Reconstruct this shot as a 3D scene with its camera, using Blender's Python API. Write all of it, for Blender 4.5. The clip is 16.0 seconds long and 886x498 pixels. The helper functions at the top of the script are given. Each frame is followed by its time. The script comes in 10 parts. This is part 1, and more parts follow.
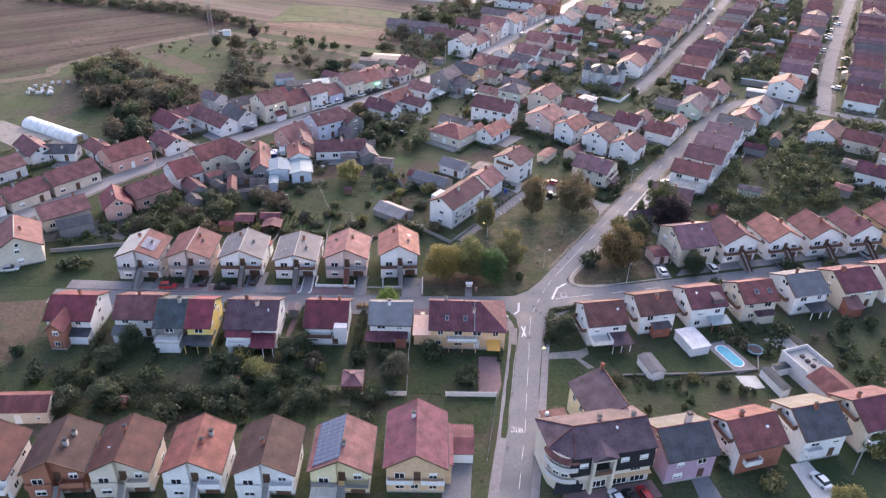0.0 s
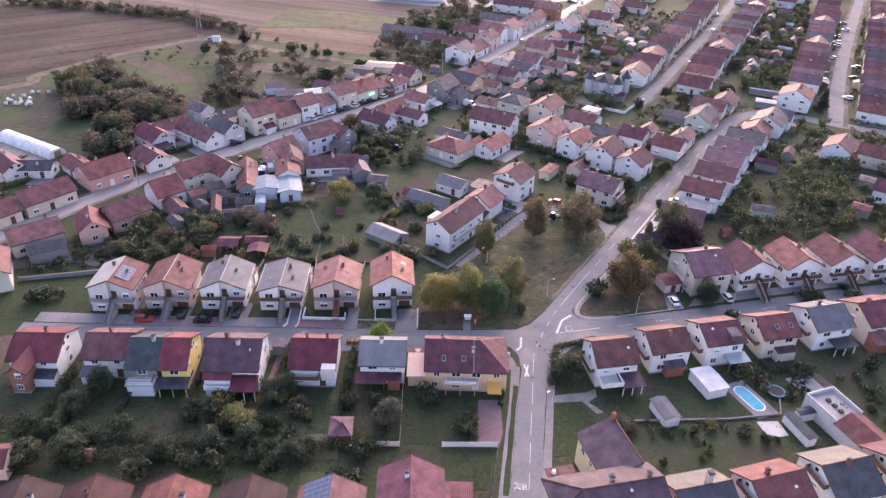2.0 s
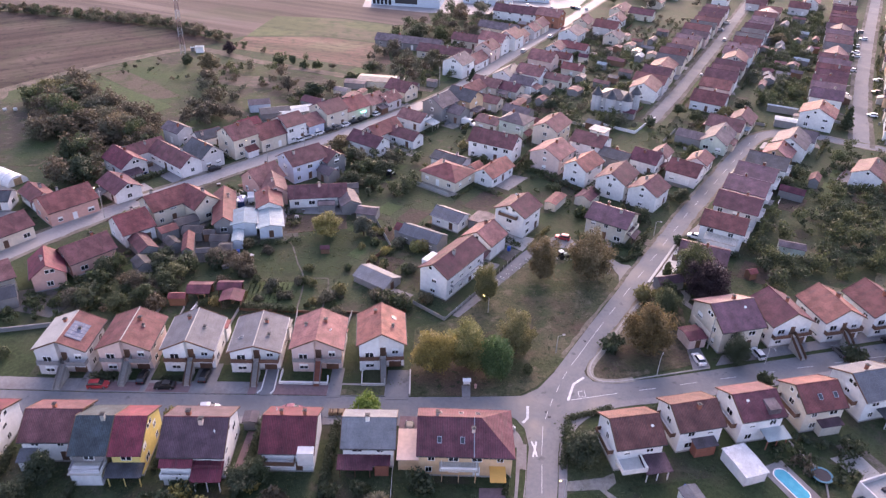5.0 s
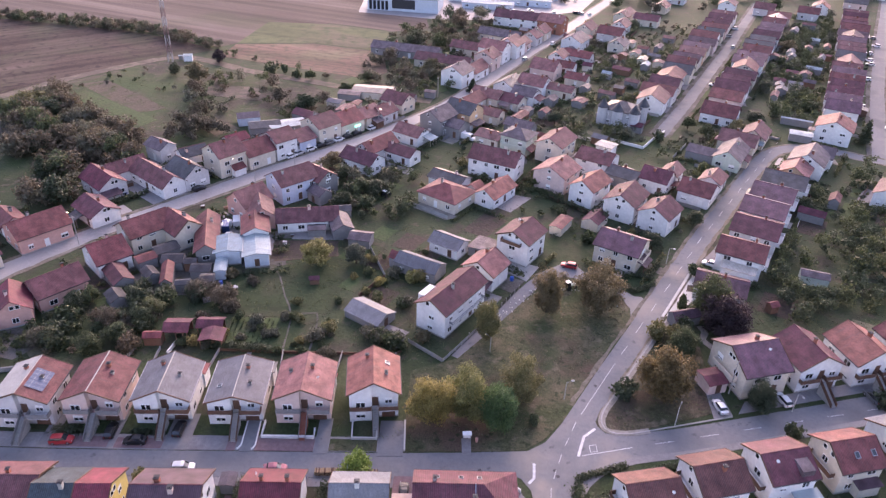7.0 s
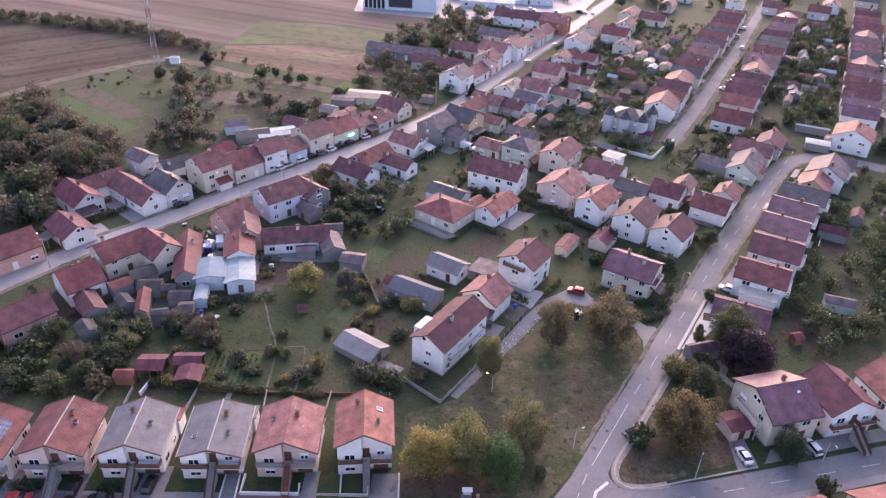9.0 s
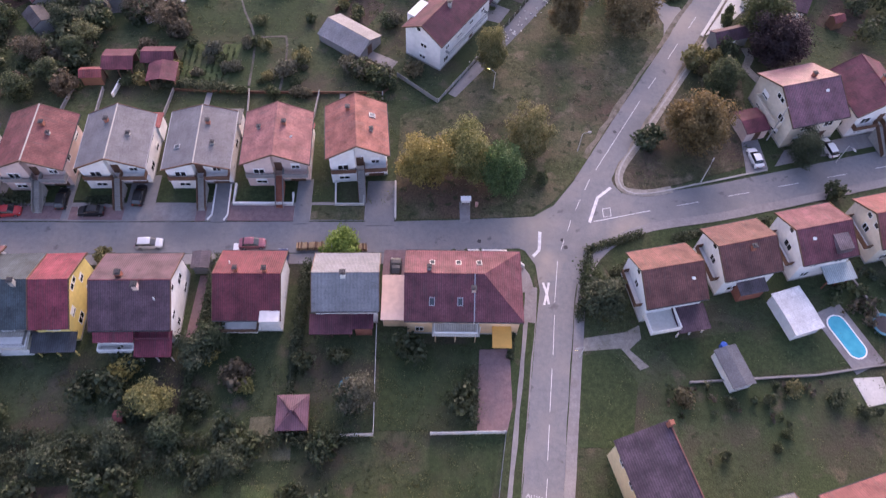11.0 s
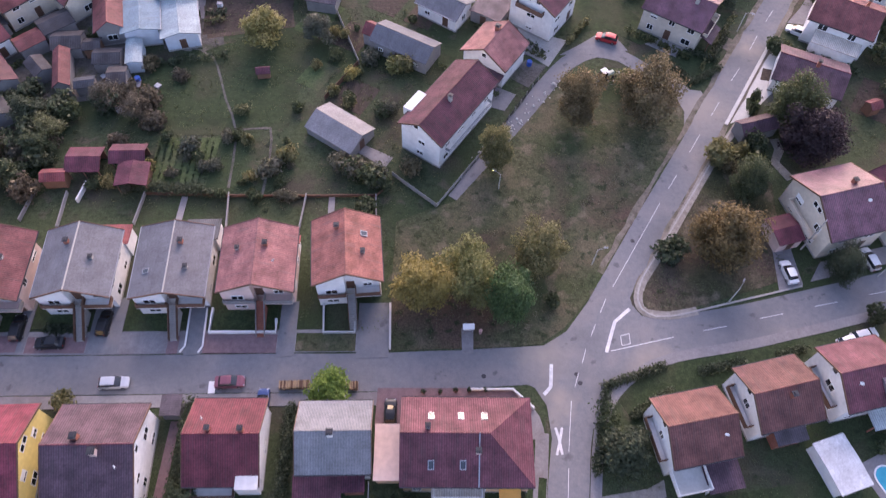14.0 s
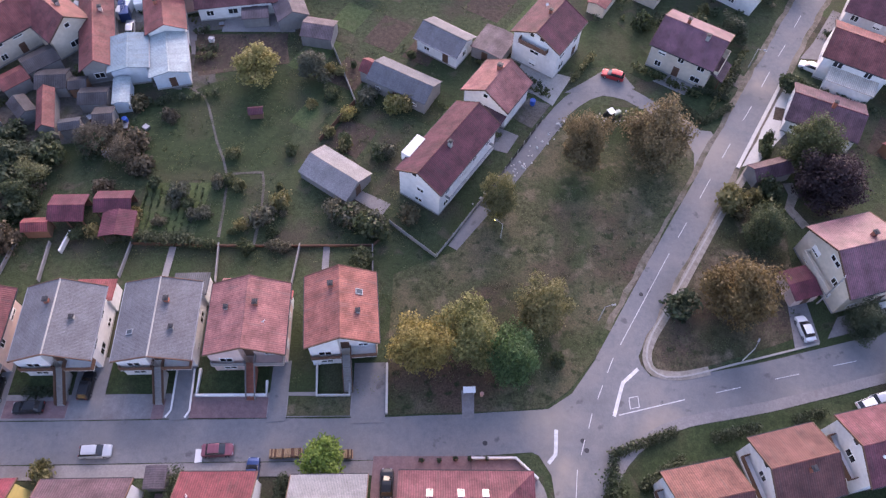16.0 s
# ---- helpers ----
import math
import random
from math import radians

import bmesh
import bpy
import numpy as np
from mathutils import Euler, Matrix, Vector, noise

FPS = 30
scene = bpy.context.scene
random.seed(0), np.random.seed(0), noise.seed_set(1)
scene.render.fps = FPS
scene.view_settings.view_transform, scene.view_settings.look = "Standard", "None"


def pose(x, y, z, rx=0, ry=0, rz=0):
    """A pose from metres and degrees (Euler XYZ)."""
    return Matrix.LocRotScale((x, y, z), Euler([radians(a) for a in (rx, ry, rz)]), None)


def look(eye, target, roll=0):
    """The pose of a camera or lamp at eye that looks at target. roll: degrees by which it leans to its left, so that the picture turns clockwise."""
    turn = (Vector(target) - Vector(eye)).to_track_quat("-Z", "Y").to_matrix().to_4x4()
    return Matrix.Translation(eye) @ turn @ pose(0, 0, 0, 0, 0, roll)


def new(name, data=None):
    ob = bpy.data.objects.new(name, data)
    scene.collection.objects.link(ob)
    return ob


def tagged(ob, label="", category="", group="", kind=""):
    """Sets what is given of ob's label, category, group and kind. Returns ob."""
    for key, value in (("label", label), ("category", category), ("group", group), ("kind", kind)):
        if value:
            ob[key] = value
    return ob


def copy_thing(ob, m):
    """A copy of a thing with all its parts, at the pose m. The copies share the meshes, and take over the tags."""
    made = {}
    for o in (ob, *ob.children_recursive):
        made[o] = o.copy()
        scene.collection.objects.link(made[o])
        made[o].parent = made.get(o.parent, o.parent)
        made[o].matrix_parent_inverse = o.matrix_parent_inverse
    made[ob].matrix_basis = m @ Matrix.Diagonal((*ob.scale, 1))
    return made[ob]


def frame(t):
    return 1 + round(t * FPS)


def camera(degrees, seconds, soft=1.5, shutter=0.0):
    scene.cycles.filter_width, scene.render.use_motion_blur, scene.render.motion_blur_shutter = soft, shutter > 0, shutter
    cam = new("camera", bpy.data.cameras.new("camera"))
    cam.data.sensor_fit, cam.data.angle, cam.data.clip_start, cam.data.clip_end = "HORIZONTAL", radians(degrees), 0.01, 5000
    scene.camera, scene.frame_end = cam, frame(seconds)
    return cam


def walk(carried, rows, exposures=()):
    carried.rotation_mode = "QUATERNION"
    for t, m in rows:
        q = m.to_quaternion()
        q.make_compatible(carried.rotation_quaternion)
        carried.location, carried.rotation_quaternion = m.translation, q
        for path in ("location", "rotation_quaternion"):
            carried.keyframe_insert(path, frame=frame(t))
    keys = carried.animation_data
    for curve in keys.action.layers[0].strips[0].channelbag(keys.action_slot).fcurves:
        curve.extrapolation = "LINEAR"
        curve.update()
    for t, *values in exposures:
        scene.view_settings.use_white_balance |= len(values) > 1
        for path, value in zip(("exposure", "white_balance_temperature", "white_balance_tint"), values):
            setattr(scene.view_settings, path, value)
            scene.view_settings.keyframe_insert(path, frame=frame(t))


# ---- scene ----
cam = camera(62.8, 16.0, soft=1.3, shutter=0.8)
PATH = [
    (0, (0.99, 5.26, 101.512), (0.995, 6.967, 100.47), 1.85),
    (0.5, (1.01, 8.396, 101.441), (1.017, 10.103, 100.398), 1.86),
    (1, (1.037, 11.771, 101.35), (1.045, 13.477, 100.308), 1.90),
    (1.5, (1.027, 15.4, 101.245), (1.037, 17.107, 100.202), 1.97),
    (2, (0.987, 19.2, 101.129), (0.999, 20.907, 100.086), 2.00),
    (2.5, (1.015, 23.011, 101.001), (1.029, 24.717, 99.957), 2.05),
    (3, (1.065, 26.808, 100.892), (1.079, 28.514, 99.848), 2.08),
    (3.5, (1.099, 30.627, 100.795), (1.114, 32.332, 99.751), 2.07),
    (4, (1.121, 34.49, 100.727), (1.136, 36.195, 99.681), 2.10),
    (6.5, (1.156, 53.295, 100.13), (1.178, 54.999, 99.084), 2.20),
    (7, (1.182, 57.09, 100.087), (1.203, 58.794, 99.04), 2.20),
    (7.5, (1.196, 60.864, 100.037), (1.218, 62.568, 98.989), 2.21),
    (8, (1.227, 64.669, 99.926), (1.251, 66.372, 98.878), 2.23),
    (8.5, (1.264, 68.337, 99.762), (1.288, 70.04, 98.713), 2.23),
    (9, (1.264, 71.757, 99.534), (1.289, 73.452, 98.473), 2.27),
    (9.5, (1.344, 75.076, 99.401), (1.378, 76.573, 98.076), 2.36),
    (10, (1.569, 78.652, 99.278), (1.606, 79.869, 97.691), 2.57),
    (10.2, (1.62, 80.175, 99.254), (1.659, 81.284, 97.59), 2.92),
    (10.45, (1.697, 82.031, 99.205), (1.741, 83.067, 97.494), 3.12),
    (10.8, (1.74, 84.729, 99.147), (1.787, 85.741, 97.423), 3.18),
    (11.6, (1.664, 91.138, 99.038), (1.711, 92.143, 97.31), 3.20),
    (12.5, (1.533, 98.285, 98.893), (1.58, 99.291, 97.165), 3.20),
    (13, (1.508, 102.124, 98.792), (1.555, 103.128, 97.063), 3.25),
    (13.5, (1.509, 105.891, 98.646), (1.558, 106.894, 96.917), 3.30),
    (14, (1.568, 109.506, 98.468), (1.618, 110.51, 96.739), 3.26),
    (14.5, (1.611, 112.777, 98.258), (1.661, 113.784, 96.531), 3.22),
    (15, (1.636, 115.333, 98.134), (1.686, 116.341, 96.407), 3.19),
    (15.5, (1.714, 117.327, 98.078), (1.761, 118.335, 96.351), 3.14),
    (16, (1.815, 119.032, 98.079), (1.862, 120.038, 96.351), 3.16),
]
walk(cam, [(t, look(eye, target, roll)) for t, eye, target, roll in PATH],
     exposures=[(0, 1.9, 6750, 25), (1.5, 1.93, 6920, 34), (3.5, 1.94, 6850, 37), (8, 1.88, 6850, 38), (9.4, 1.86, 6850, 38), (11.5, 1.8, 6750, 37), (12.5, 1.8, 6750, 36), (16, 1.84, 6480, 33)])

# ---- world and light: dusk, thin overcast, glow ahead of the walk ----
SUN_EL, SUN_AZ = 22.0, 10.0      # degrees above the horizon, degrees clockwise from +y
world = bpy.data.worlds.new("dusk_sky")
world.use_nodes = True
scene.world = world
wn, wl = world.node_tree.nodes, world.node_tree.links
sky = wn.new("ShaderNodeTexSky")
sky.sky_type, sky.sun_disc = "NISHITA", False
sky.sun_elevation, sky.sun_rotation = radians(SUN_EL), radians(SUN_AZ)
sky.air_density, sky.dust_density, sky.ozone_density = 1.0, 2.5, 1.5
bg = wn["Background"]
bg.inputs["Strength"].default_value = 0.15
wl.new(sky.outputs["Color"], bg.inputs["Color"])
sun_data = bpy.data.lights.new("sun", "SUN")
sun_data.energy, sun_data.angle, sun_data.color = 0.6, radians(60), (1.0, 0.84, 0.84)
sun = new("sun", sun_data)
_d = Vector((math.sin(radians(SUN_AZ)) * math.cos(radians(SUN_EL)), math.cos(radians(SUN_AZ)) * math.cos(radians(SUN_EL)), math.sin(radians(SUN_EL))))
sun.matrix_world = look(_d * 300, (0, 0, 0))

# ---- materials ----
MATS = {}


def shader(name, rough=0.8, metal=0.0, spec=0.3):
    m = bpy.data.materials.new(name)
    m.use_nodes = True
    b = m.node_tree.nodes["Principled BSDF"]
    b.inputs["Roughness"].default_value, b.inputs["Metallic"].default_value = rough, metal
    b.inputs["Specular IOR Level"].default_value = spec
    MATS[name] = m
    return m, m.node_tree.nodes, m.node_tree.links, b


def noise_node(n, l, coord, scale, detail=3, stretch=None):
    tex = n.new("ShaderNodeTexNoise")
    tex.inputs["Scale"].default_value, tex.inputs["Detail"].default_value = scale, detail
    if stretch:
        mp = n.new("ShaderNodeMapping")
        mp.inputs["Scale"].default_value = stretch
        l.new(coord, mp.inputs["Vector"])
        coord = mp.outputs["Vector"]
    l.new(coord, tex.inputs["Vector"])
    return tex.outputs["Fac"]


def ramp(n, l, fac, lo, hi, c1, c2):
    r = n.new("ShaderNodeValToRGB")
    e = r.color_ramp.elements
    e[0].position, e[1].position = lo, hi
    e[0].color, e[1].color = (*c1, 1), (*c2, 1)
    l.new(fac, r.inputs["Fac"])
    return r.outputs["Color"]


def mixed(n, l, fac, a, b, kind="MIX"):
    x = n.new("ShaderNodeMix")
    x.data_type, x.blend_type = "RGBA", kind
    for sock, v in ((x.inputs[0], fac), (x.inputs[6], a), (x.inputs[7], b)):
        if isinstance(v, (int, float)):
            sock.default_value = v
        elif isinstance(v, tuple):
            sock.default_value = (*v, 1)
        else:
            l.new(v, sock)
    return x.outputs[2]


def bumped(n, l, b, height, strength=0.4, dist=0.05):
    bp = n.new("ShaderNodeBump")
    bp.inputs["Strength"].default_value, bp.inputs["Distance"].default_value = strength, dist
    l.new(height, bp.inputs["Height"])
    l.new(bp.outputs["Normal"], b.inputs["Normal"])


def tone(c, k):
    return tuple(min(1.0, v * k) for v in c)


def plain(name, c, rough=0.7, metal=0.0, grain=6.0, vary=0.25, spec=0.3, bump=0.0):
    """A painted, cast or sawn surface: fine grain and broad stains in local metres."""
    m, n, l, b = shader(name, rough, metal, spec)
    co = n.new("ShaderNodeTexCoord").outputs["Object"]
    f = noise_node(n, l, co, grain, 4)
    g = noise_node(n, l, co, grain * 0.13, 3)
    col = mixed(n, l, 0.5, ramp(n, l, f, 0.3, 0.7, tone(c, 1 - vary), tone(c, 1 + vary * 0.6)), ramp(n, l, g, 0.3, 0.7, tone(c, 1 - vary), tone(c, 1 + vary * 0.6)))
    l.new(col, b.inputs["Base Color"])
    if bump:
        bumped(n, l, b, f, bump, 0.03)
    return m


def roofing(name, c, kind="tile"):
    """Roof covering in the house's own axes: x along the ridge, y down the slope."""
    m, n, l, b = shader(name, 0.5 if name in ("roof_slate", "roof_maroonpurple") else 0.68, 0.0, 0.25)
    co = n.new("ShaderNodeTexCoord").outputs["Object"]
    rnd = n.new("ShaderNodeObjectInfo").outputs["Random"]
    weather = noise_node(n, l, co, 0.45, 5)
    streak = noise_node(n, l, co, 1.0, 3, (2.6, 0.28, 0.28))
    grain = noise_node(n, l, co, 4.5, 2)
    col = ramp(n, l, weather, 0.32, 0.72, tone(c, 0.6 if kind == "tile" else 0.8), tone(c, 1.34 if kind == "tile" else 1.14))
    lichen = ramp(n, l, noise_node(n, l, co, 1.7, 4), 0.52, 0.74, (1, 1, 1), (0.62, 0.64, 0.63))
    col = mixed(n, l, 0.8 if kind == "tile" else 0.3, col, lichen, "MULTIPLY")
    grey = sum(c) / 3
    worn = tuple(0.55 * v + 0.5 * grey for v in c)
    st = n.new("ShaderNodeMapRange")
    st.inputs["From Min"].default_value, st.inputs["From Max"].default_value, st.inputs["To Max"].default_value = 0.52, 0.72, 0.6
    l.new(streak, st.inputs["Value"])
    col = mixed(n, l, st.outputs["Result"], col, tone(worn, 0.75))
    gr = ramp(n, l, grain, 0.3, 0.7, (0.82, 0.82, 0.82), (1.14, 1.14, 1.14))
    col = mixed(n, l, 1.0, col, gr, "MULTIPLY")
    shift = ramp(n, l, rnd, 0.0, 1.0, (0.86, 0.9, 0.92), (1.12, 1.08, 1.05))
    col = mixed(n, l, 1.0, col, shift, "MULTIPLY")
    w1 = n.new("ShaderNodeTexWave")
    w1.wave_type, w1.bands_direction = "BANDS", "X"
    w1.inputs["Scale"].default_value = {"tile": 1.05, "sheet": 1.6, "tin": 1.0}[kind]
    w1.inputs["Distortion"].default_value = 0.4
    l.new(co, w1.inputs["Vector"])
    w2 = n.new("ShaderNodeTexWave")
    w2.wave_type, w2.bands_direction, w2.wave_profile = "BANDS", "Y", "SAW"
    w2.inputs["Scale"].default_value = {"tile": 0.85, "sheet": 0.16, "tin": 0.1}[kind]
    w2.inputs["Distortion"].default_value = 0.5
    l.new(co, w2.inputs["Vector"])
    groove = ramp(n, l, w1.outputs["Fac"], 0.0, 0.5, (0.76, 0.76, 0.76), (1.05, 1.05, 1.05))
    course = ramp(n, l, w2.outputs["Fac"], 0.0, 0.25, (0.93, 0.93, 0.93), (1.01, 1.01, 1.01))
    col = mixed(n, l, 1.0, mixed(n, l, 1.0, col, groove, "MULTIPLY"), course, "MULTIPLY")
    l.new(col, b.inputs["Base Color"])
    bumped(n, l, b, w1.outputs["Fac"], 0.35, 0.05)
    return m


def ground_mat(name, layers, rough=0.9, bump=0.4, furrow=None, grain=0.27, gloss=0.24):
    """Ground in world metres. layers: (noise scale, low, high, colour) laid over one another; the first is the base pair."""
    m, n, l, b = shader(name, rough, 0.0, gloss)
    co = n.new("ShaderNodeNewGeometry").outputs["Position"]
    (c1, c2), *rest = layers
    fine = noise_node(n, l, co, 1.3, 5)
    col = ramp(n, l, fine, 0.32, 0.68, c1, c2)
    for scale, lo, hi, c in rest:
        f = noise_node(n, l, co, scale, 4)
        mr = n.new("ShaderNodeMapRange")
        mr.inputs["From Min"].default_value, mr.inputs["From Max"].default_value = lo, hi
        l.new(f, mr.inputs["Value"])
        col = mixed(n, l, mr.outputs["Result"], col, c)
    if furrow:
        ang, gap, k = furrow
        mp = n.new("ShaderNodeMapping")
        mp.vector_type = "POINT"
        mp.inputs["Rotation"].default_value = (0, 0, radians(-ang))
        l.new(co, mp.inputs["Vector"])
        for freq, amp in ((1.0 / gap, k), (0.22 / gap, k * 1.3)):
            f2 = noise_node(n, l, mp.outputs["Vector"], freq, 3, (0.035, 1.0, 1.0))
            col = mixed(n, l, 1.0, col, ramp(n, l, f2, 0.35, 0.65, (1 - amp,) * 3, (1 + amp,) * 3), "MULTIPLY")
    gr = ramp(n, l, noise_node(n, l, co, 5.0, 3), 0.3, 0.7, (1 - grain,) * 3, (1 + grain,) * 3)
    col = mixed(n, l, 1.0, col, gr, "MULTIPLY")
    l.new(col, b.inputs["Base Color"])
    bumped(n, l, b, fine, bump, 0.15)
    return m


def leafage(name, dark, light):
    """Leaves: half of the light that falls on one passes through it."""
    m, n, l, b = shader(name, 0.58, 0.0, 0.42)
    isl = n.new("ShaderNodeNewGeometry").outputs["Random Per Island"]
    rnd = n.new("ShaderNodeObjectInfo").outputs["Random"]
    col = ramp(n, l, isl, 0.0, 1.0, dark, light)
    col = mixed(n, l, 1.0, col, ramp(n, l, rnd, 0, 1, (0.75, 0.82, 0.8), (1.25, 1.12, 1.0)), "MULTIPLY")
    l.new(col, b.inputs["Base Color"])
    tl = n.new("ShaderNodeBsdfTranslucent")
    l.new(col, tl.inputs["Color"])
    mx = n.new("ShaderNodeMixShader")
    mx.inputs[0].default_value = 0.42
    l.new(b.outputs["BSDF"], mx.inputs[1])
    l.new(tl.outputs["BSDF"], mx.inputs[2])
    l.new(mx.outputs["Shader"], n["Material Output"].inputs["Surface"])
    return m


ROOFS = {
    "orange": (0.29, 0.112, 0.082), "salmon": (0.26, 0.115, 0.1), "brown": (0.15, 0.062, 0.06), "brownred": (0.175, 0.06, 0.054), "darkred": (0.14, 0.033, 0.04),
    "maroon": (0.125, 0.038, 0.05), "maroonbrown": (0.128, 0.046, 0.054), "purple": (0.1, 0.058, 0.066), "maroonpurple": (0.15, 0.075, 0.088),
    "rust": (0.2, 0.094, 0.082), "greybrown": (0.125, 0.1, 0.102), "crimson": (0.16, 0.034, 0.046), "red": (0.2, 0.06, 0.056), "pink": (0.18, 0.06, 0.076),
    "green": (0.042, 0.06, 0.064), "dusk": (0.096, 0.032, 0.042), "copper": (0.15, 0.062, 0.05), "plum": (0.09, 0.06, 0.07), "sooty": (0.066, 0.062, 0.06), "umber": (0.056, 0.029, 0.026), "russet": (0.084, 0.031, 0.026), "clay": (0.22, 0.078, 0.058),
}
for k, c in ROOFS.items():
    roofing("roof_" + k, (c[0], c[1], c[2] * 1.12))
roofing("roof_grey", (0.135, 0.138, 0.155), "sheet")
roofing("roof_palegrey", (0.21, 0.21, 0.22), "sheet")
roofing("roof_slate", (0.062, 0.067, 0.078), "tile")
roofing("roof_tinblue", (0.2, 0.28, 0.33), "tin")
roofing("roof_tinwhite", (0.36, 0.42, 0.43), "tin")
roofing("roof_sheetwhite", (0.62, 0.62, 0.63), "sheet")
roofing("roof_flatcream", (0.5, 0.46, 0.4), "tin")
WALLS = {
    "white": (0.73, 0.72, 0.7), "offwhite": (0.56, 0.54, 0.53), "cream": (0.62, 0.55, 0.45), "peach": (0.66, 0.45, 0.28), "pinkish": (0.62, 0.47, 0.42), "yellow": (0.72, 0.57, 0.2),
    "yellowish": (0.7, 0.6, 0.38), "greyw": (0.23, 0.22, 0.215), "lilac": (0.42, 0.28, 0.36), "bluew": (0.5, 0.55, 0.64), "salmonw": (0.62, 0.36, 0.3),
    "greyturret": (0.46, 0.46, 0.47), "greenw": (0.5, 0.56, 0.48), "timber": (0.2, 0.11, 0.07), "tinw": (0.5, 0.55, 0.6), "brick": (0.33, 0.14, 0.09),
}
for k, c in WALLS.items():
    plain("wall_" + k, c, 0.85, grain=1.4, vary=0.19, bump=0.15)
plain("trim_white", (0.78, 0.78, 0.76), 0.5, grain=5, vary=0.08)
plain("trim_brown", (0.11, 0.06, 0.04), 0.6, grain=8, vary=0.3)
plain("concrete", (0.34, 0.33, 0.31), 0.9, grain=3, vary=0.25, bump=0.2)
plain("concrete_light", (0.52, 0.51, 0.48), 0.9, grain=3, vary=0.18, bump=0.15)
plain("shingle_black", (0.022, 0.022, 0.026), 0.75, grain=5, vary=0.4, bump=0.3)
plain("brick_red", (0.32, 0.12, 0.08), 0.85, grain=7, vary=0.35, bump=0.2)
plain("metal_grey", (0.32, 0.33, 0.35), 0.45, 0.7, grain=6, vary=0.2)
plain("metal_dark", (0.05, 0.05, 0.055), 0.5, 0.4, grain=6, vary=0.2)
plain("rubber", (0.02, 0.02, 0.02), 0.8, grain=9, vary=0.2)
plain("bark", (0.09, 0.065, 0.045), 0.95, grain=9, vary=0.4, bump=0.5)
plain("timber_pale", (0.36, 0.25, 0.15), 0.8, grain=8, vary=0.4, bump=0.2)
plain("timber_brown", (0.14, 0.075, 0.05), 0.75, grain=8, vary=0.35, bump=0.2)
plain("awning_orange", (0.7, 0.36, 0.09), 0.7, vary=0.15)
plain("plastic_white", (0.75, 0.75, 0.74), 0.4, vary=0.05)
plain("plastic_blue", (0.03, 0.1, 0.4), 0.4, vary=0.1)
plain("wall_tealpad", (0.04, 0.16, 0.22), 0.6, vary=0.15)
plain("cloth_dark", (0.05, 0.045, 0.05), 0.9, vary=0.2)
m_, n_, l_, b_ = shader("glass_pane", 0.08, 0.0, 0.6)
b_.inputs["Base Color"].default_value = (0.018, 0.02, 0.024, 1)
m_, n_, l_, b_ = shader("glass_sky", 0.15, 0.0, 0.5)
b_.inputs["Base Color"].default_value = (0.05, 0.06, 0.07, 1)
m_, n_, l_, b_ = shader("solar_cell", 0.55, 0.0, 0.25)
_co = n_.new("ShaderNodeTexCoord").outputs["Object"]
_bk = n_.new("ShaderNodeTexBrick")
_bk.offset = 0.0
_bk.inputs["Color1"].default_value, _bk.inputs["Color2"].default_value, _bk.inputs["Mortar"].default_value = (0.075, 0.1, 0.16, 1), (0.088, 0.115, 0.18, 1), (0.27, 0.29, 0.33, 1)
_bk.inputs["Scale"].default_value, _bk.inputs["Mortar Size"].default_value, _bk.inputs["Brick Width"].default_value, _bk.inputs["Row Height"].default_value = 1.0, 0.02, 1.0, 1.0
l_.new(_co, _bk.inputs["Vector"])
l_.new(_bk.outputs["Color"], b_.inputs["Base Color"])
m_, n_, l_, b_ = shader("pool_water", 0.25, 0.0, 0.06)
_co = n_.new("ShaderNodeNewGeometry").outputs["Position"]
l_.new(ramp(n_, l_, noise_node(n_, l_, _co, 0.9, 3), 0.3, 0.7, (0.025, 0.3, 0.4), (0.05, 0.38, 0.48)), b_.inputs["Base Color"])
bumped(n_, l_, b_, noise_node(n_, l_, _co, 2.5, 2), 0.15, 0.03)
m_, n_, l_, b_ = shader("lamp_glow", 0.5)
b_.inputs["Emission Color"].default_value, b_.inputs["Emission Strength"].default_value = (1.0, 0.72, 0.4, 1), 7.0
m_, n_, l_, b_ = shader("lamp_sodium", 0.5)
b_.inputs["Emission Color"].default_value, b_.inputs["Emission Strength"].default_value = (1.0, 0.78, 0.08, 1), 5.0
m_, n_, l_, b_ = shader("neon_green", 0.5)
b_.inputs["Base Color"].default_value = (0.05, 0.5, 0.35, 1)
b_.inputs["Emission Color"].default_value, b_.inputs["Emission Strength"].default_value = (0.15, 1.0, 0.7, 1), 1.1
leafage("leaf_green", (0.042, 0.062, 0.03), (0.1, 0.128, 0.062))
leafage("leaf_dark", (0.036, 0.054, 0.03), (0.078, 0.104, 0.06))
leafage("leaf_bright", (0.032, 0.076, 0.03), (0.088, 0.17, 0.07))
leafage("leaf_gold", (0.15, 0.15, 0.055), (0.33, 0.305, 0.115))
leafage("leaf_lime", (0.09, 0.16, 0.03), (0.2, 0.3, 0.06))
leafage("leaf_straw", (0.12, 0.11, 0.072), (0.23, 0.21, 0.15))
leafage("leaf_olive", (0.1, 0.105, 0.048), (0.235, 0.228, 0.108))
leafage("leaf_yellow", (0.14, 0.136, 0.045), (0.31, 0.27, 0.092))
leafage("leaf_rust", (0.095, 0.085, 0.05), (0.2, 0.172, 0.1))
leafage("leaf_umber", (0.11, 0.08, 0.034), (0.225, 0.16, 0.07))
leafage("leaf_plum", (0.026, 0.018, 0.024), (0.058, 0.036, 0.046))
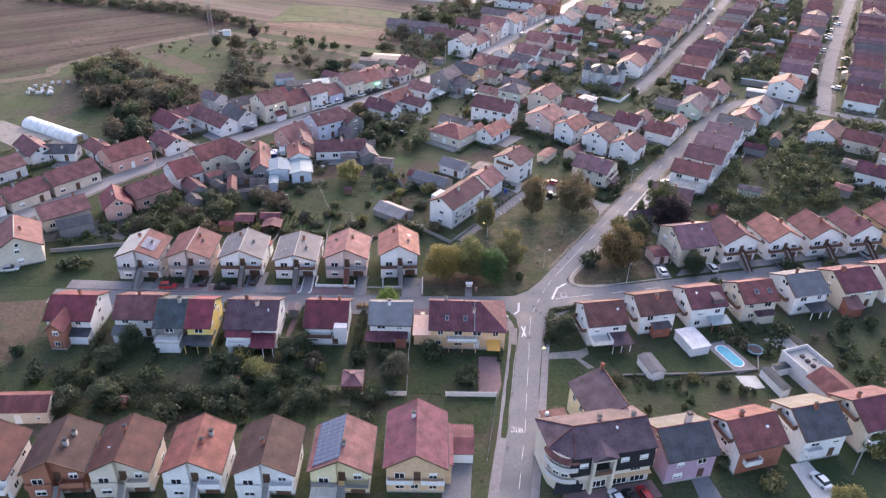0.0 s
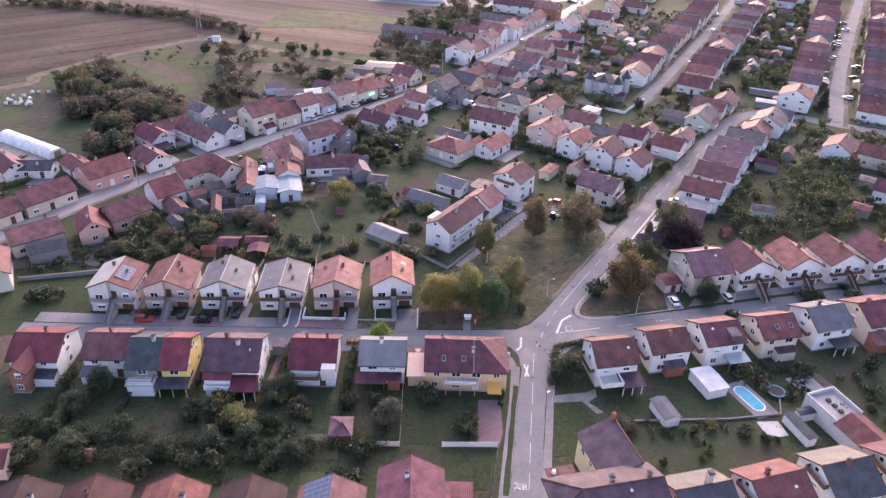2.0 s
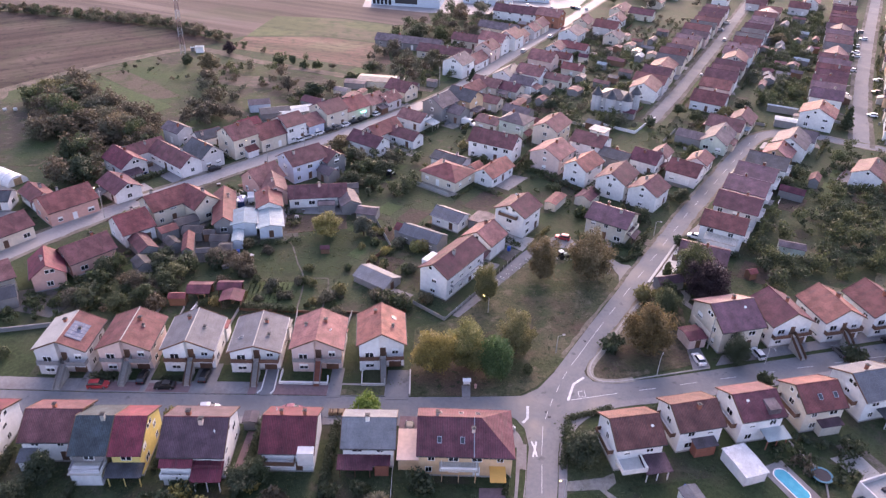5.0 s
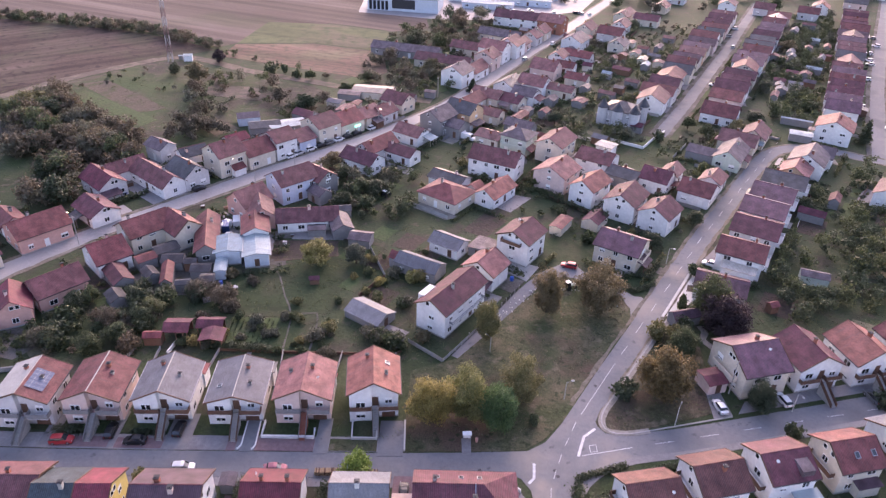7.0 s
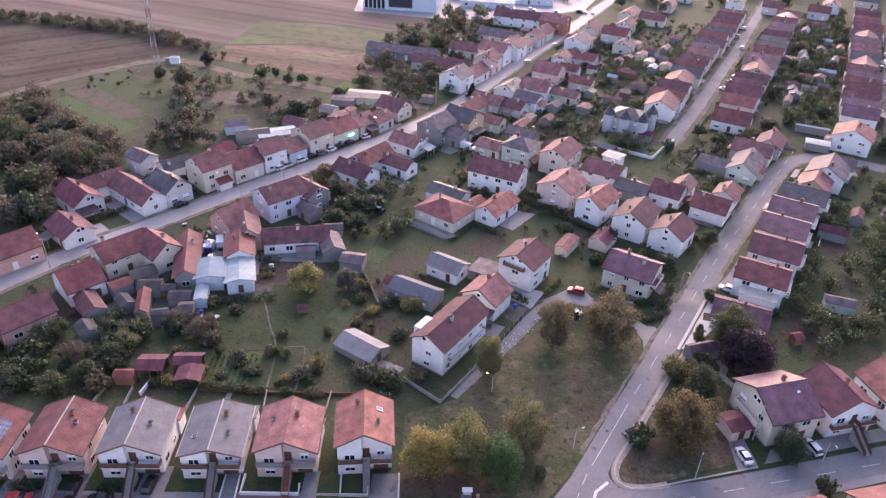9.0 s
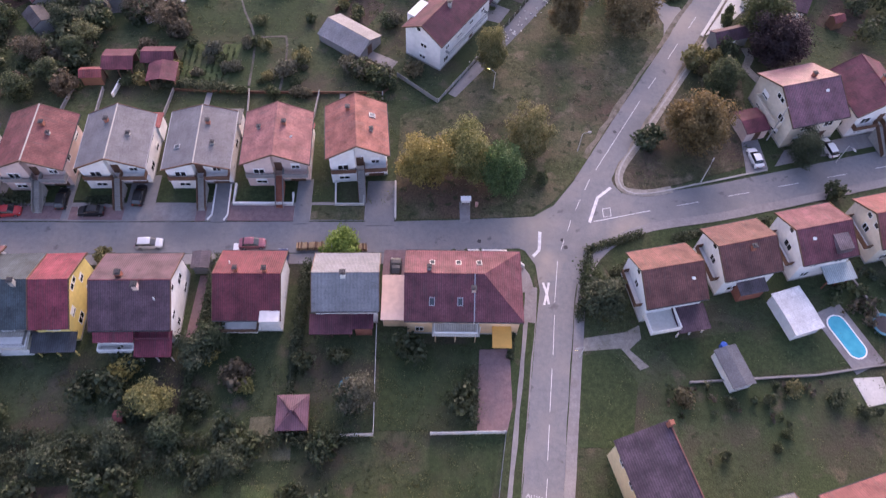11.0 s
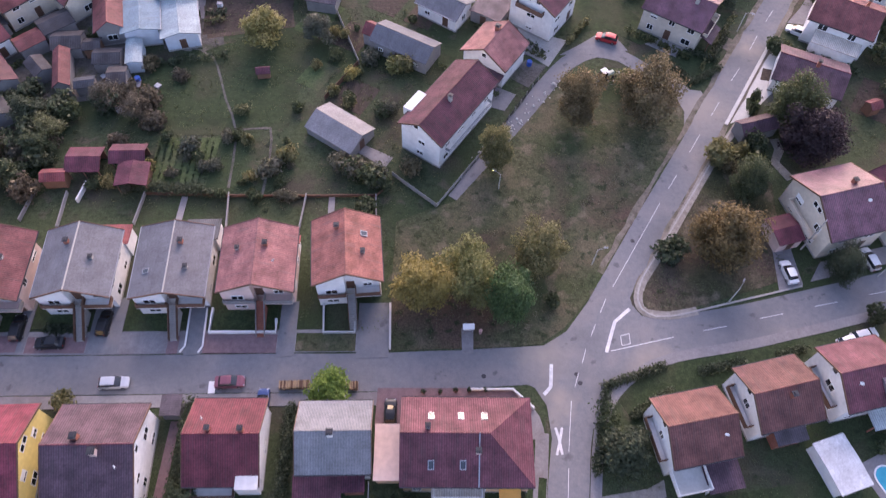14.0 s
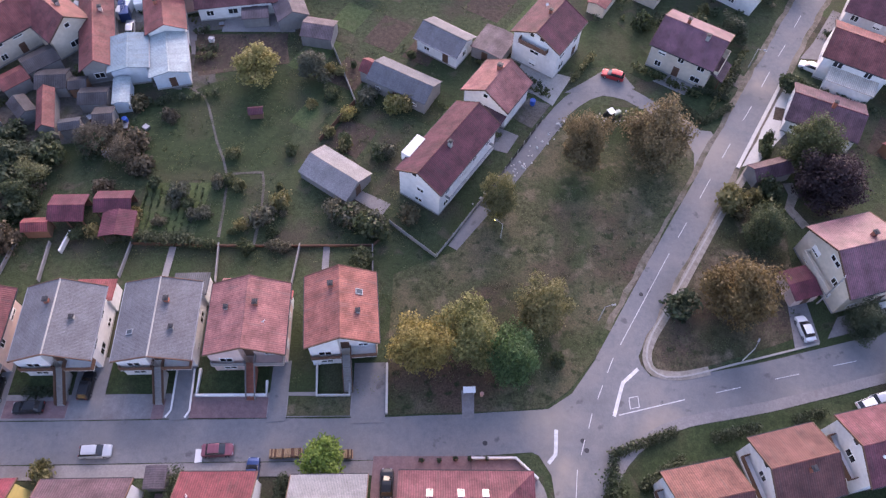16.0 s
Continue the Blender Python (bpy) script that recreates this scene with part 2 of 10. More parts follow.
leafage("leaf_bare", (0.066, 0.06, 0.044), (0.135, 0.12, 0.088))
leafage("leaf_grey", (0.075, 0.083, 0.06), (0.15, 0.155, 0.115))
ground_mat("ground_garden", [((0.03, 0.046, 0.02), (0.06, 0.075, 0.036)), (0.11, 0.5, 0.64, (0.056, 0.05, 0.034)), (0.045, 0.48, 0.62, (0.032, 0.05, 0.02)), (0.35, 0.58, 0.7, (0.08, 0.07, 0.048)), (0.7, 0.6, 0.7, (0.024, 0.036, 0.016))], bump=0.8, grain=0.4)
ground_mat("lawn", [((0.022, 0.037, 0.014), (0.04, 0.06, 0.024)), (0.12, 0.5, 0.68, (0.05, 0.055, 0.028)), (0.3, 0.56, 0.7, (0.022, 0.034, 0.014))], bump=0.6, grain=0.34)
ground_mat("dry_grass", [((0.044, 0.05, 0.024), (0.084, 0.087, 0.044)), (0.16, 0.49, 0.62, (0.094, 0.084, 0.05)), (0.07, 0.47, 0.59, (0.04, 0.056, 0.022)), (0.35, 0.55, 0.67, (0.122, 0.108, 0.07)), (0.05, 0.52, 0.64, (0.082, 0.056, 0.04)), (0.6, 0.57, 0.67, (0.028, 0.039, 0.016))], bump=0.8, grain=0.38)
ground_mat("dry_brown", [((0.05, 0.044, 0.027), (0.088, 0.075, 0.048)), (0.16, 0.48, 0.6, (0.075, 0.056, 0.04)), (0.07, 0.47, 0.59, (0.046, 0.05, 0.024)), (0.35, 0.55, 0.67, (0.12, 0.102, 0.07)), (0.6, 0.57, 0.67, (0.03, 0.036, 0.017))], bump=0.8, grain=0.38)
ground_mat("meadow", [((0.036, 0.05, 0.02), (0.064, 0.08, 0.034)), (0.06, 0.46, 0.56, (0.07, 0.062, 0.04)), (0.03, 0.48, 0.56, (0.05, 0.042, 0.032)), (0.15, 0.52, 0.62, (0.032, 0.042, 0.018)), (0.4, 0.58, 0.66, (0.09, 0.08, 0.056)), (0.02, 0.52, 0.6, (0.045, 0.072, 0.024))], bump=0.8, grain=0.35)
ground_mat("soil", [((0.07, 0.05, 0.036), (0.12, 0.088, 0.066)), (0.2, 0.55, 0.7, (0.055, 0.06, 0.03))])
ground_mat("plough", [((0.05, 0.034, 0.029), (0.078, 0.055, 0.046)), (0.03, 0.47, 0.58, (0.06, 0.053, 0.036)), (0.012, 0.48, 0.56, (0.085, 0.062, 0.052)), (0.3, 0.55, 0.66, (0.04, 0.03, 0.026))], furrow=(37, 4.0, 0.24), gloss=0.12)
ground_mat("stubble", [((0.094, 0.07, 0.06), (0.132, 0.102, 0.088)), (0.02, 0.46, 0.58, (0.092, 0.082, 0.06)), (0.008, 0.47, 0.56, (0.125, 0.096, 0.082))], furrow=(-22, 5.0, 0.24), gloss=0.12)
ground_mat("maize", [((0.1, 0.062, 0.046), (0.15, 0.09, 0.068)), (0.04, 0.46, 0.6, (0.11, 0.092, 0.056)), (0.3, 0.5, 0.62, (0.08, 0.06, 0.04))], furrow=(-17, 2.5, 0.2))
ground_mat("crop", [((0.064, 0.08, 0.034), (0.098, 0.112, 0.05)), (0.03, 0.47, 0.6, (0.105, 0.095, 0.06)), (0.2, 0.5, 0.62, (0.055, 0.07, 0.03))], furrow=(-17, 5.0, 0.12))
ground_mat("dirt_track", [((0.12, 0.093, 0.072), (0.165, 0.13, 0.102)), (0.25, 0.46, 0.62, (0.085, 0.078, 0.05)), (0.06, 0.5, 0.6, (0.1, 0.08, 0.062))])
ground_mat("asphalt", [((0.16, 0.162, 0.17), (0.194, 0.195, 0.2)), (0.18, 0.5, 0.75, (0.225, 0.212, 0.204)), (0.06, 0.52, 0.66, (0.138, 0.141, 0.148)), (0.4, 0.64, 0.7, (0.12, 0.12, 0.125))], 0.8, 0.05, gloss=0.15, grain=0.07)
ground_mat("asphalt_pale", [((0.26, 0.245, 0.24), (0.31, 0.295, 0.285)), (0.2, 0.5, 0.75, (0.22, 0.21, 0.205)), (0.05, 0.52, 0.64, (0.34, 0.31, 0.29))], 0.7, 0.05, gloss=0.32, grain=0.08)
ground_mat("paving", [((0.185, 0.177, 0.18), (0.228, 0.219, 0.219)), (0.3, 0.5, 0.75, (0.168, 0.146, 0.146)), (0.08, 0.5, 0.65, (0.25, 0.237, 0.232))], 0.85, 0.08, grain=0.12)
ground_mat("paving_red", [((0.17, 0.11, 0.115), (0.225, 0.145, 0.145)), (0.3, 0.5, 0.75, (0.15, 0.11, 0.115))], 0.85, 0.08, grain=0.12)
ground_mat("gravel", [((0.22, 0.2, 0.175), (0.3, 0.275, 0.245)), (0.4, 0.5, 0.75, (0.18, 0.16, 0.125))], 0.95, 0.2, grain=0.16)
ground_mat("road_paint", [((0.5, 0.5, 0.5), (0.66, 0.66, 0.65)), (1.5, 0.6, 0.75, (0.4, 0.39, 0.38))], 0.7, 0.05, grain=0.08)
ground_mat("verge_dirt", [((0.13, 0.108, 0.082), (0.2, 0.172, 0.138)), (0.4, 0.5, 0.66, (0.085, 0.085, 0.05)), (0.12, 0.5, 0.66, (0.22, 0.195, 0.165))], 0.95, 0.3, grain=0.2)
ground_mat("bed_dug", [((0.05, 0.038, 0.03), (0.085, 0.064, 0.05)), (0.3, 0.55, 0.7, (0.05, 0.056, 0.03))], 0.95, 0.8, grain=0.3)
ground_mat("plot_brown", [((0.07, 0.058, 0.042), (0.115, 0.094, 0.068)), (0.2, 0.5, 0.66, (0.06, 0.066, 0.034))], 0.95, 0.6, grain=0.3)
ground_mat("plot_pale", [((0.1, 0.098, 0.062), (0.15, 0.14, 0.09)), (0.15, 0.5, 0.66, (0.07, 0.082, 0.042))], 0.95, 0.6, grain=0.3)
ground_mat("plot_green", [((0.045, 0.07, 0.026), (0.078, 0.108, 0.044)), (0.15, 0.5, 0.66, (0.07, 0.076, 0.04))], 0.95, 0.6, grain=0.3)
# tan dust washed over the asphalt where the verges meet the junctions
for nm_ in ("asphalt", "asphalt_pale"):
    _m = MATS[nm_]
    _n, _l = _m.node_tree.nodes, _m.node_tree.links
    _b = _n["Principled BSDF"]
    _pos = _n.new("ShaderNodeNewGeometry").outputs["Position"]
    _col = _b.inputs["Base Color"].links[0].from_socket
    _ns = noise_node(_n, _l, _pos, 0.35, 4)
    for _c, _r in (((50.5, 197.0, 0), 7.5), ((18.5, 149.5, 0), 5.5), ((20.6, 142.0, 0), 3.5), ((35.0, 147.0, 0), 5.0), ((44.0, 204.0, 0), 5.0), ((62, 212, 0), 4.0)):
        _d = _n.new("ShaderNodeVectorMath")
        _d.operation = "DISTANCE"
        _d.inputs[1].default_value = _c
        _l.new(_pos, _d.inputs[0])
        _a = _n.new("ShaderNodeMath")
        _a.operation = "MULTIPLY_ADD"
        _a.inputs[1].default_value = -5.0
        _l.new(_ns, _a.inputs[0])
        _l.new(_d.outputs["Value"], _a.inputs[2])
        _f = _n.new("ShaderNodeMapRange")
        _f.inputs["From Min"].default_value, _f.inputs["From Max"].default_value = _r - 2.5, -2.5
        _f.inputs["To Max"].default_value = 0.75
        _l.new(_a.outputs["Value"], _f.inputs["Value"])
        _col = mixed(_n, _l, _f.outputs["Result"], _col, (0.33, 0.285, 0.235))
    _l.new(_col, _b.inputs["Base Color"])
m_, n_, l_, b_ = shader("film_white", 0.45, 0.0, 0.3)
_co = n_.new("ShaderNodeTexCoord").outputs["Object"]
l_.new(ramp(n_, l_, noise_node(n_, l_, _co, 0.6, 4), 0.3, 0.7, (0.5, 0.51, 0.5), (0.72, 0.72, 0.7)), b_.inputs["Base Color"])
ground_mat("yard_ground", [((0.075, 0.07, 0.062), (0.125, 0.115, 0.102)), (0.25, 0.5, 0.66, (0.055, 0.062, 0.036)), (0.1, 0.5, 0.64, (0.16, 0.148, 0.132))], 0.95, 0.5, grain=0.3)
plain("mast_red", (0.24, 0.15, 0.14), 0.6, grain=1, vary=0.2)
plain("mast_white", (0.36, 0.35, 0.35), 0.6, grain=1, vary=0.1)

# ---- building kit ----
class Mesh:
    """Vertices and faces of one mesh, gathered box by box."""

    def __init__(self):
        self.v, self.f, self.m = [], [], []

    def face(self, pts, mat=0):
        k = len(self.v)
        self.v += [tuple(p) for p in pts]
        self.f.append(tuple(range(k, k + len(pts))))
        self.m.append(mat)

    def solid(self, bottom, top, mat=0):
        """A closed solid between two rings with the same number of corners (counter-clockwise from above)."""
        k, c = len(self.v), len(bottom)
        self.v += [tuple(p) for p in bottom] + [tuple(p) for p in top]
        self.f += [tuple(range(k + c - 1, k - 1, -1)), tuple(range(k + c, k + 2 * c))]
        self.f += [(k + i, k + (i + 1) % c, k + c + (i + 1) % c, k + c + i) for i in range(c)]
        self.m += [mat] * (c + 2)

    def box(self, x0, x1, y0, y1, z0, z1, mat=0):
        self.solid([(x0, y0, z0), (x1, y0, z0), (x1, y1, z0), (x0, y1, z0)], [(x0, y0, z1), (x1, y0, z1), (x1, y1, z1), (x0, y1, z1)], mat)

    def tube(self, a, b, r0, r1, sides=7, mat=0):
        a, b = Vector(a), Vector(b)
        q = (b - a).to_track_quat("Z", "Y").to_matrix()
        ring = lambda c, r: [c + q @ Vector((r * math.cos(2 * math.pi * i / sides), r * math.sin(2 * math.pi * i / sides), 0)) for i in range(sides)]
        self.solid(ring(a, r0), ring(b, r1), mat)

    def data(self, name, *mats):
        d = bpy.data.meshes.new(name)
        d.from_pydata(self.v, [], self.f)
        for mt in mats:
            d.materials.append(MATS[mt])
        if any(self.m):
            d.polygons.foreach_set("material_index", self.m)
        d.update()
        return d


def part(name, mesh, mats, parent, label="", at=None):
    """Links a mesh (Mesh or mesh data) as ONE object under a thing or a part."""
    mats = (mats,) if isinstance(mats, str) else mats
    ob = new(name, mesh.data(name, *mats) if isinstance(mesh, Mesh) else mesh)
    ob.parent = parent
    if at is not None:
        ob.matrix_local = at
    return tagged(ob, label)


def thing(name, x, y, z=0.0, ang=0.0, label="", category="", group="", kind=""):
    ob = new(name)
    ob.empty_display_size = 0.5
    ob.matrix_world = pose(x, y, z, 0, 0, ang)
    return tagged(ob, label, category, group, kind)


def structure(name, mesh, mat, label="", z=0.0):
    mats = (mat,) if isinstance(mat, str) else mat
    return tagged(new(name, mesh.data(name, *mats)), label, "", "", "structure")


def sheet(name, pts, z, mat, label=""):
    """A flat patch of ground cover with a small thickness."""
    s = Mesh()
    s.solid([(x, y, z - 0.25) for x, y in pts], [(x, y, z) for x, y in pts])
    return structure(name, s, mat, label)


def smooth_line(pts, step=2.5):
    out = []
    for i in range(len(pts) - 1):
        p0, p1, p2, p3 = (np.array(pts[max(0, min(len(pts) - 1, i + k))], float) for k in (-1, 0, 1, 2))
        c = max(2, int(np.hypot(*(p2 - p1)) / step))
        for j in range(c):
            u = j / c
            out.append(0.5 * (2 * p1 + (p2 - p0) * u + (2 * p0 - 5 * p1 + 4 * p2 - p3) * u * u + (3 * p1 - p0 - 3 * p2 + p3) * u ** 3))
    return out + [np.array(pts[-1], float)]


def ribbon(mesh, pts, w0, w1, z0, z1, wobble=0.0, seed=0):
    """A strip along a line, from w0 to w1 to its right (negative: left), from z0 up to z1."""
    rng = random.Random(seed)
    sides = []
    for i, p in enumerate(pts):
        d = np.array(pts[min(i + 1, len(pts) - 1)]) - np.array(pts[max(i - 1, 0)])
        d = d / np.hypot(*d)
        r = np.array((d[1], -d[0]))
        sides.append((p + r * (w0 + rng.uniform(-wobble, wobble)), p + r * (w1 + rng.uniform(-wobble, wobble))))
    k = len(mesh.v)
    for a, b in sides:
        mesh.v += [(a[0], a[1], z1), (b[0], b[1], z1), (a[0], a[1], z0), (b[0], b[1], z0)]
    for i in range(len(sides) - 1):
        j = k + 4 * i
        mesh.f += [(j, j + 1, j + 5, j + 4), (j + 2, j, j + 4, j + 6), (j + 1, j + 3, j + 7, j + 5)]
        mesh.m += [0, 0, 0]
    e = k + 4 * (len(sides) - 1)
    mesh.f += [(k, k + 2, k + 3, k + 1), (e, e + 1, e + 3, e + 2)]
    mesh.m += [0, 0]


# ---- houses ----
WINDOWS = {}


def window_data(w, h, leafs, shut, single=False):
    """Frame with its lights, as one connected lattice; single: the panes stay in the same mesh."""
    key = (round(w, 1), round(h, 1), leafs, shut, single)
    if key not in WINDOWS:
        t = 0.09
        xs = [-w / 2]
        for i in range(leafs):
            xs += [-w / 2 + t + i * (w - t) / leafs, -w / 2 + (i + 1) * (w - t) / leafs]
        xs.append(w / 2)
        zb = h * (1.0 if not shut else 0.68 if shut == 1 else 0.4)
        zs = [0, t, max(zb - t, 2 * t), h]
        f, ids = Mesh(), {}

        def vert(x, y, z):
            if (x, y, z) not in ids:
                ids[x, y, z] = len(f.v)
                f.v.append((x, y, z))
            return ids[x, y, z]

        def quad(*p, mat=0):
            f.f.append(tuple(vert(*q) for q in p))
            f.m.append(mat)

        o, r, k = -0.06, -0.005, 0.04
        for i in range(len(xs) - 1):
            for j in range(3):
                x0, x1, z0, z1 = xs[i], xs[i + 1], zs[j], zs[j + 1]
                if i % 2 == 1 and j == 1:
                    quad((x0, o, z0), (x1, o, z0), (x1, r, z0), (x0, r, z0))
                    quad((x0, r, z1), (x1, r, z1), (x1, o, z1), (x0, o, z1))
                    quad((x0, o, z0), (x0, r, z0), (x0, r, z1), (x0, o, z1))
                    quad((x1, r, z0), (x1, o, z0), (x1, o, z1), (x1, r, z1))
                    if single:
                        quad((x0, r, z0), (x1, r, z0), (x1, r, z1), (x0, r, z1), mat=1)
                else:
                    quad((x0, o, z0), (x1, o, z0), (x1, o, z1), (x0, o, z1))
            quad((xs[i], k, 0), (xs[i + 1], k, 0), (xs[i + 1], o, 0), (xs[i], o, 0))
            quad((xs[i], o, h), (xs[i + 1], o, h), (xs[i + 1], k, h), (xs[i], k, h))
        for j in range(3):
            quad((xs[0], k, zs[j]), (xs[0], o, zs[j]), (xs[0], o, zs[j + 1]), (xs[0], k, zs[j + 1]))
            quad((xs[-1], o, zs[j]), (xs[-1], k, zs[j]), (xs[-1], k, zs[j + 1]), (xs[-1], o, zs[j + 1]))
        g = Mesh()
        g.box(-w / 2 + t / 2, w / 2 - t / 2, -0.015, 0.03, t / 2, h - t / 2)
        WINDOWS[key] = (f.data("window", "trim_white", "glass_pane"), g.data("pane", "glass_pane"))
    return WINDOWS[key]


def side_pose(h, side, u, z, out=0.0):
    """Pose on a wall of a house: side f, b (long walls), l, r (gable walls); u along the wall, seen from outside from left to right."""
    hl, hw = h["hl"], h["hw"]
    if side == "f":
        return pose(u, -hw - out, z)
    if side == "b":
        return pose(-u, hw + out, z, 0, 0, 180)
    if side == "l":
        return pose(-hl - out, -u, z, 0, 0, -90)
    return pose(hl + out, u, z, 0, 0, 90)


def window(h, side, u, z, w=1.3, hh=1.3, leafs=2, shut=0):
    near = h.location.y < 200
    fd, gd = window_data(w, hh, leafs, shut, not near)
    f = part("window", fd, (), h, at=side_pose(h, side, u, z))
    if near:
        part("pane", gd, (), f)
    return f


DOORS = {}


def door(h, side, u, z=0.15, mat="trim_brown", w=1.0, hh=2.05):
    key = (mat, w, hh)
    if key not in DOORS:
        d = Mesh()
        d.box(-w / 2 - 0.1, w / 2 + 0.1, -0.04, 0.04, hh, hh + 0.12)
        d.box(-w / 2 - 0.1, -w / 2, -0.04, 0.04, 0, hh)
        d.box(w / 2, w / 2 + 0.1, -0.04, 0.04, 0, hh)
        d.box(-w / 2, w / 2, -0.02, 0.02, 0, hh)
        d.box(-w / 2 + 0.14, w / 2 - 0.14, -0.035, -0.02, hh * 0.15, hh * 0.45)
        d.box(-w / 2 + 0.14, w / 2 - 0.14, -0.035, -0.02, hh * 0.55, hh * 0.9)
        DOORS[key] = d.data("door", mat)
    return part("door", DOORS[key], (), h, at=side_pose(h, side, u, z))


def chimney(h, u, v, top=1.1, size=0.6, mat="brick_red"):
    """A stack through the roof at u along the ridge, v across."""
    z = h["zr"] - (h["zr"] - h["ze"]) * abs(v) / (h["W"] / 2)
    c, s = Mesh(), size / 2
    c.box(u - s, u + s, v - s, v + s, z - 0.8, z + top)
    k = part("chimney", c, mat, h)
    cap = Mesh()
    cap.box(u - s - 0.1, u + s + 0.1, v - s - 0.1, v + s + 0.1, z + top, z + top + 0.1)
    cap.box(u - s + 0.12, u + s - 0.12, v - s + 0.12, v + s - 0.12, z + top + 0.1, z + top + 0.25)
    part("chimney_cap", cap, "metal_dark", k)
    return k


def on_roof(h, u, v, lift=0.0):
    """Pose on a roof slope: local x along the ridge, local y up the slope. v < 0: the f side."""
    rise, run = h["zr"] - h["ze"], h["W"] / 2
    z = h["zr"] - rise * abs(v) / run
    tilt = math.degrees(math.atan2(rise, run))
    m = pose(u, v, z, tilt, 0, 0) if v < 0 else pose(u, v, z, tilt, 0, 180)
    if v > 0:
        m = pose(u, v, z) @ pose(0, 0, 0, 0, 0, 180) @ pose(0, 0, 0, tilt, 0, 0)
    return m @ pose(0, 0, lift)


def skylight(h, u, v, w=0.8, l=1.2, mat="glass_sky"):
    s = Mesh()
    for x0, x1, y0, y1 in ((-w / 2, w / 2, -l / 2, -l / 2 + 0.1), (-w / 2, w / 2, l / 2 - 0.1, l / 2), (-w / 2, -w / 2 + 0.1, -l / 2 + 0.1, l / 2 - 0.1), (w / 2 - 0.1, w / 2, -l / 2 + 0.1, l / 2 - 0.1)):
        s.box(x0, x1, y0, y1, -0.05, 0.14)
    k = part("skylight", s, "metal_grey", h, at=on_roof(h, u, v))
    g = Mesh()
    g.box(-w / 2 + 0.1, w / 2 - 0.1, -l / 2 + 0.1, l / 2 - 0.1, 0.02, 0.1)
    part("pane", g, mat, k)


def solar(h, u0, u1, v, rows=2, length=1.65):
    """Panels in rows up the slope, 1 m wide each."""
    for r in range(rows):
        for i in range(int(u1 - u0)):
            p = Mesh()
            p.box(-0.48, 0.48, -length / 2 + 0.02, length / 2 - 0.02, 0.08, 0.12)
            sgn = -1 if v < 0 else 1
            rise, run = h["zr"] - h["ze"], h["W"] / 2
            step = length * run / math.hypot(rise, run)
            part("solar_panel", p, "solar_cell", h, at=on_roof(h, u0 + 0.5 + i, v + sgn * r * step))


def balcony(h, side, u0, u1, z, depth=1.2, mat="wall_white", rail="trim_brown", solid=True):
    """A slab with a parapet or rail, on a wall; u from u0 to u1."""
    s = Mesh()
    s.box(u0, u1, -depth, 0.05, z - 0.16, z)
    k = part("balcony", s, mat, h, at=side_pose(h, side, 0, 0))
    r = Mesh()
    if solid:
        r.box(u0, u1, -depth, -depth + 0.1, z, z + 0.95)
        r.box(u0, u0 + 0.1, -depth + 0.1, 0, z, z + 0.95)
        r.box(u1 - 0.1, u1, -depth + 0.1, 0, z, z + 0.95)
    else:
        c = max(3, int((u1 - u0) / 0.35))
        for i in range(c + 1):
            x = u0 + 0.03 + (u1 - u0 - 0.06) * i / c
            r.box(x - 0.03, x + 0.03, -depth, -depth + 0.05, z, z + 0.85)
        r.box(u0, u1, -depth - 0.02, -depth + 0.08, z + 0.85, z + 0.93)
        r.box(u0, u0 + 0.06, -depth + 0.08, 0, z + 0.3, z + 0.93)
        r.box(u1 - 0.06, u1, -depth + 0.08, 0, z + 0.3, z + 0.93)
    part("parapet" if solid else "railing", r, rail, k)
    return k


def lean_to(h, side, u0, u1, depth, z_low, z_high, roof="roof_maroon", wall="wall_white", posts=False, open_front=False):
    """A lower wing against a wall under a single slope."""
    k = new("lean_to")
    k.parent = h
    k.matrix_local = side_pose(h, side, 0, 0)
    b = Mesh()
    if posts:
        for u in (u0 + 0.2, (u0 + u1) / 2, u1 - 0.2):
            q = Mesh()
            q.box(u - 0.08, u + 0.08, -depth + 0.2, -depth + 0.36, 0, z_low)
            part("post", q, wall, k)
    else:
        b.solid([(u0, -depth, 0), (u1, -depth, 0), (u1, 0.02, 0), (u0, 0.02, 0)], [(u0, -depth, z_low), (u1, -depth, z_low), (u1, 0.02, z_high), (u0, 0.02, z_high)])
        part("wing_wall", b, wall, k)
    r, o = Mesh(), 0.3
    e = (z_high - z_low) / depth * o
    lo, hi = z_low - e + 0.02, z_high + 0.02
    r.solid([(u0 - o, -depth - o, lo), (u1 + o, -depth - o, lo), (u1 + o, 0, hi), (u0 - o, 0, hi)], [(u0 - o, -depth - o, lo + 0.14), (u1 + o, -depth - o, lo + 0.14), (u1 + o, 0, hi + 0.14), (u0 - o, 0, hi + 0.14)])
    part("wing_roof", r, roof, k)
    return k


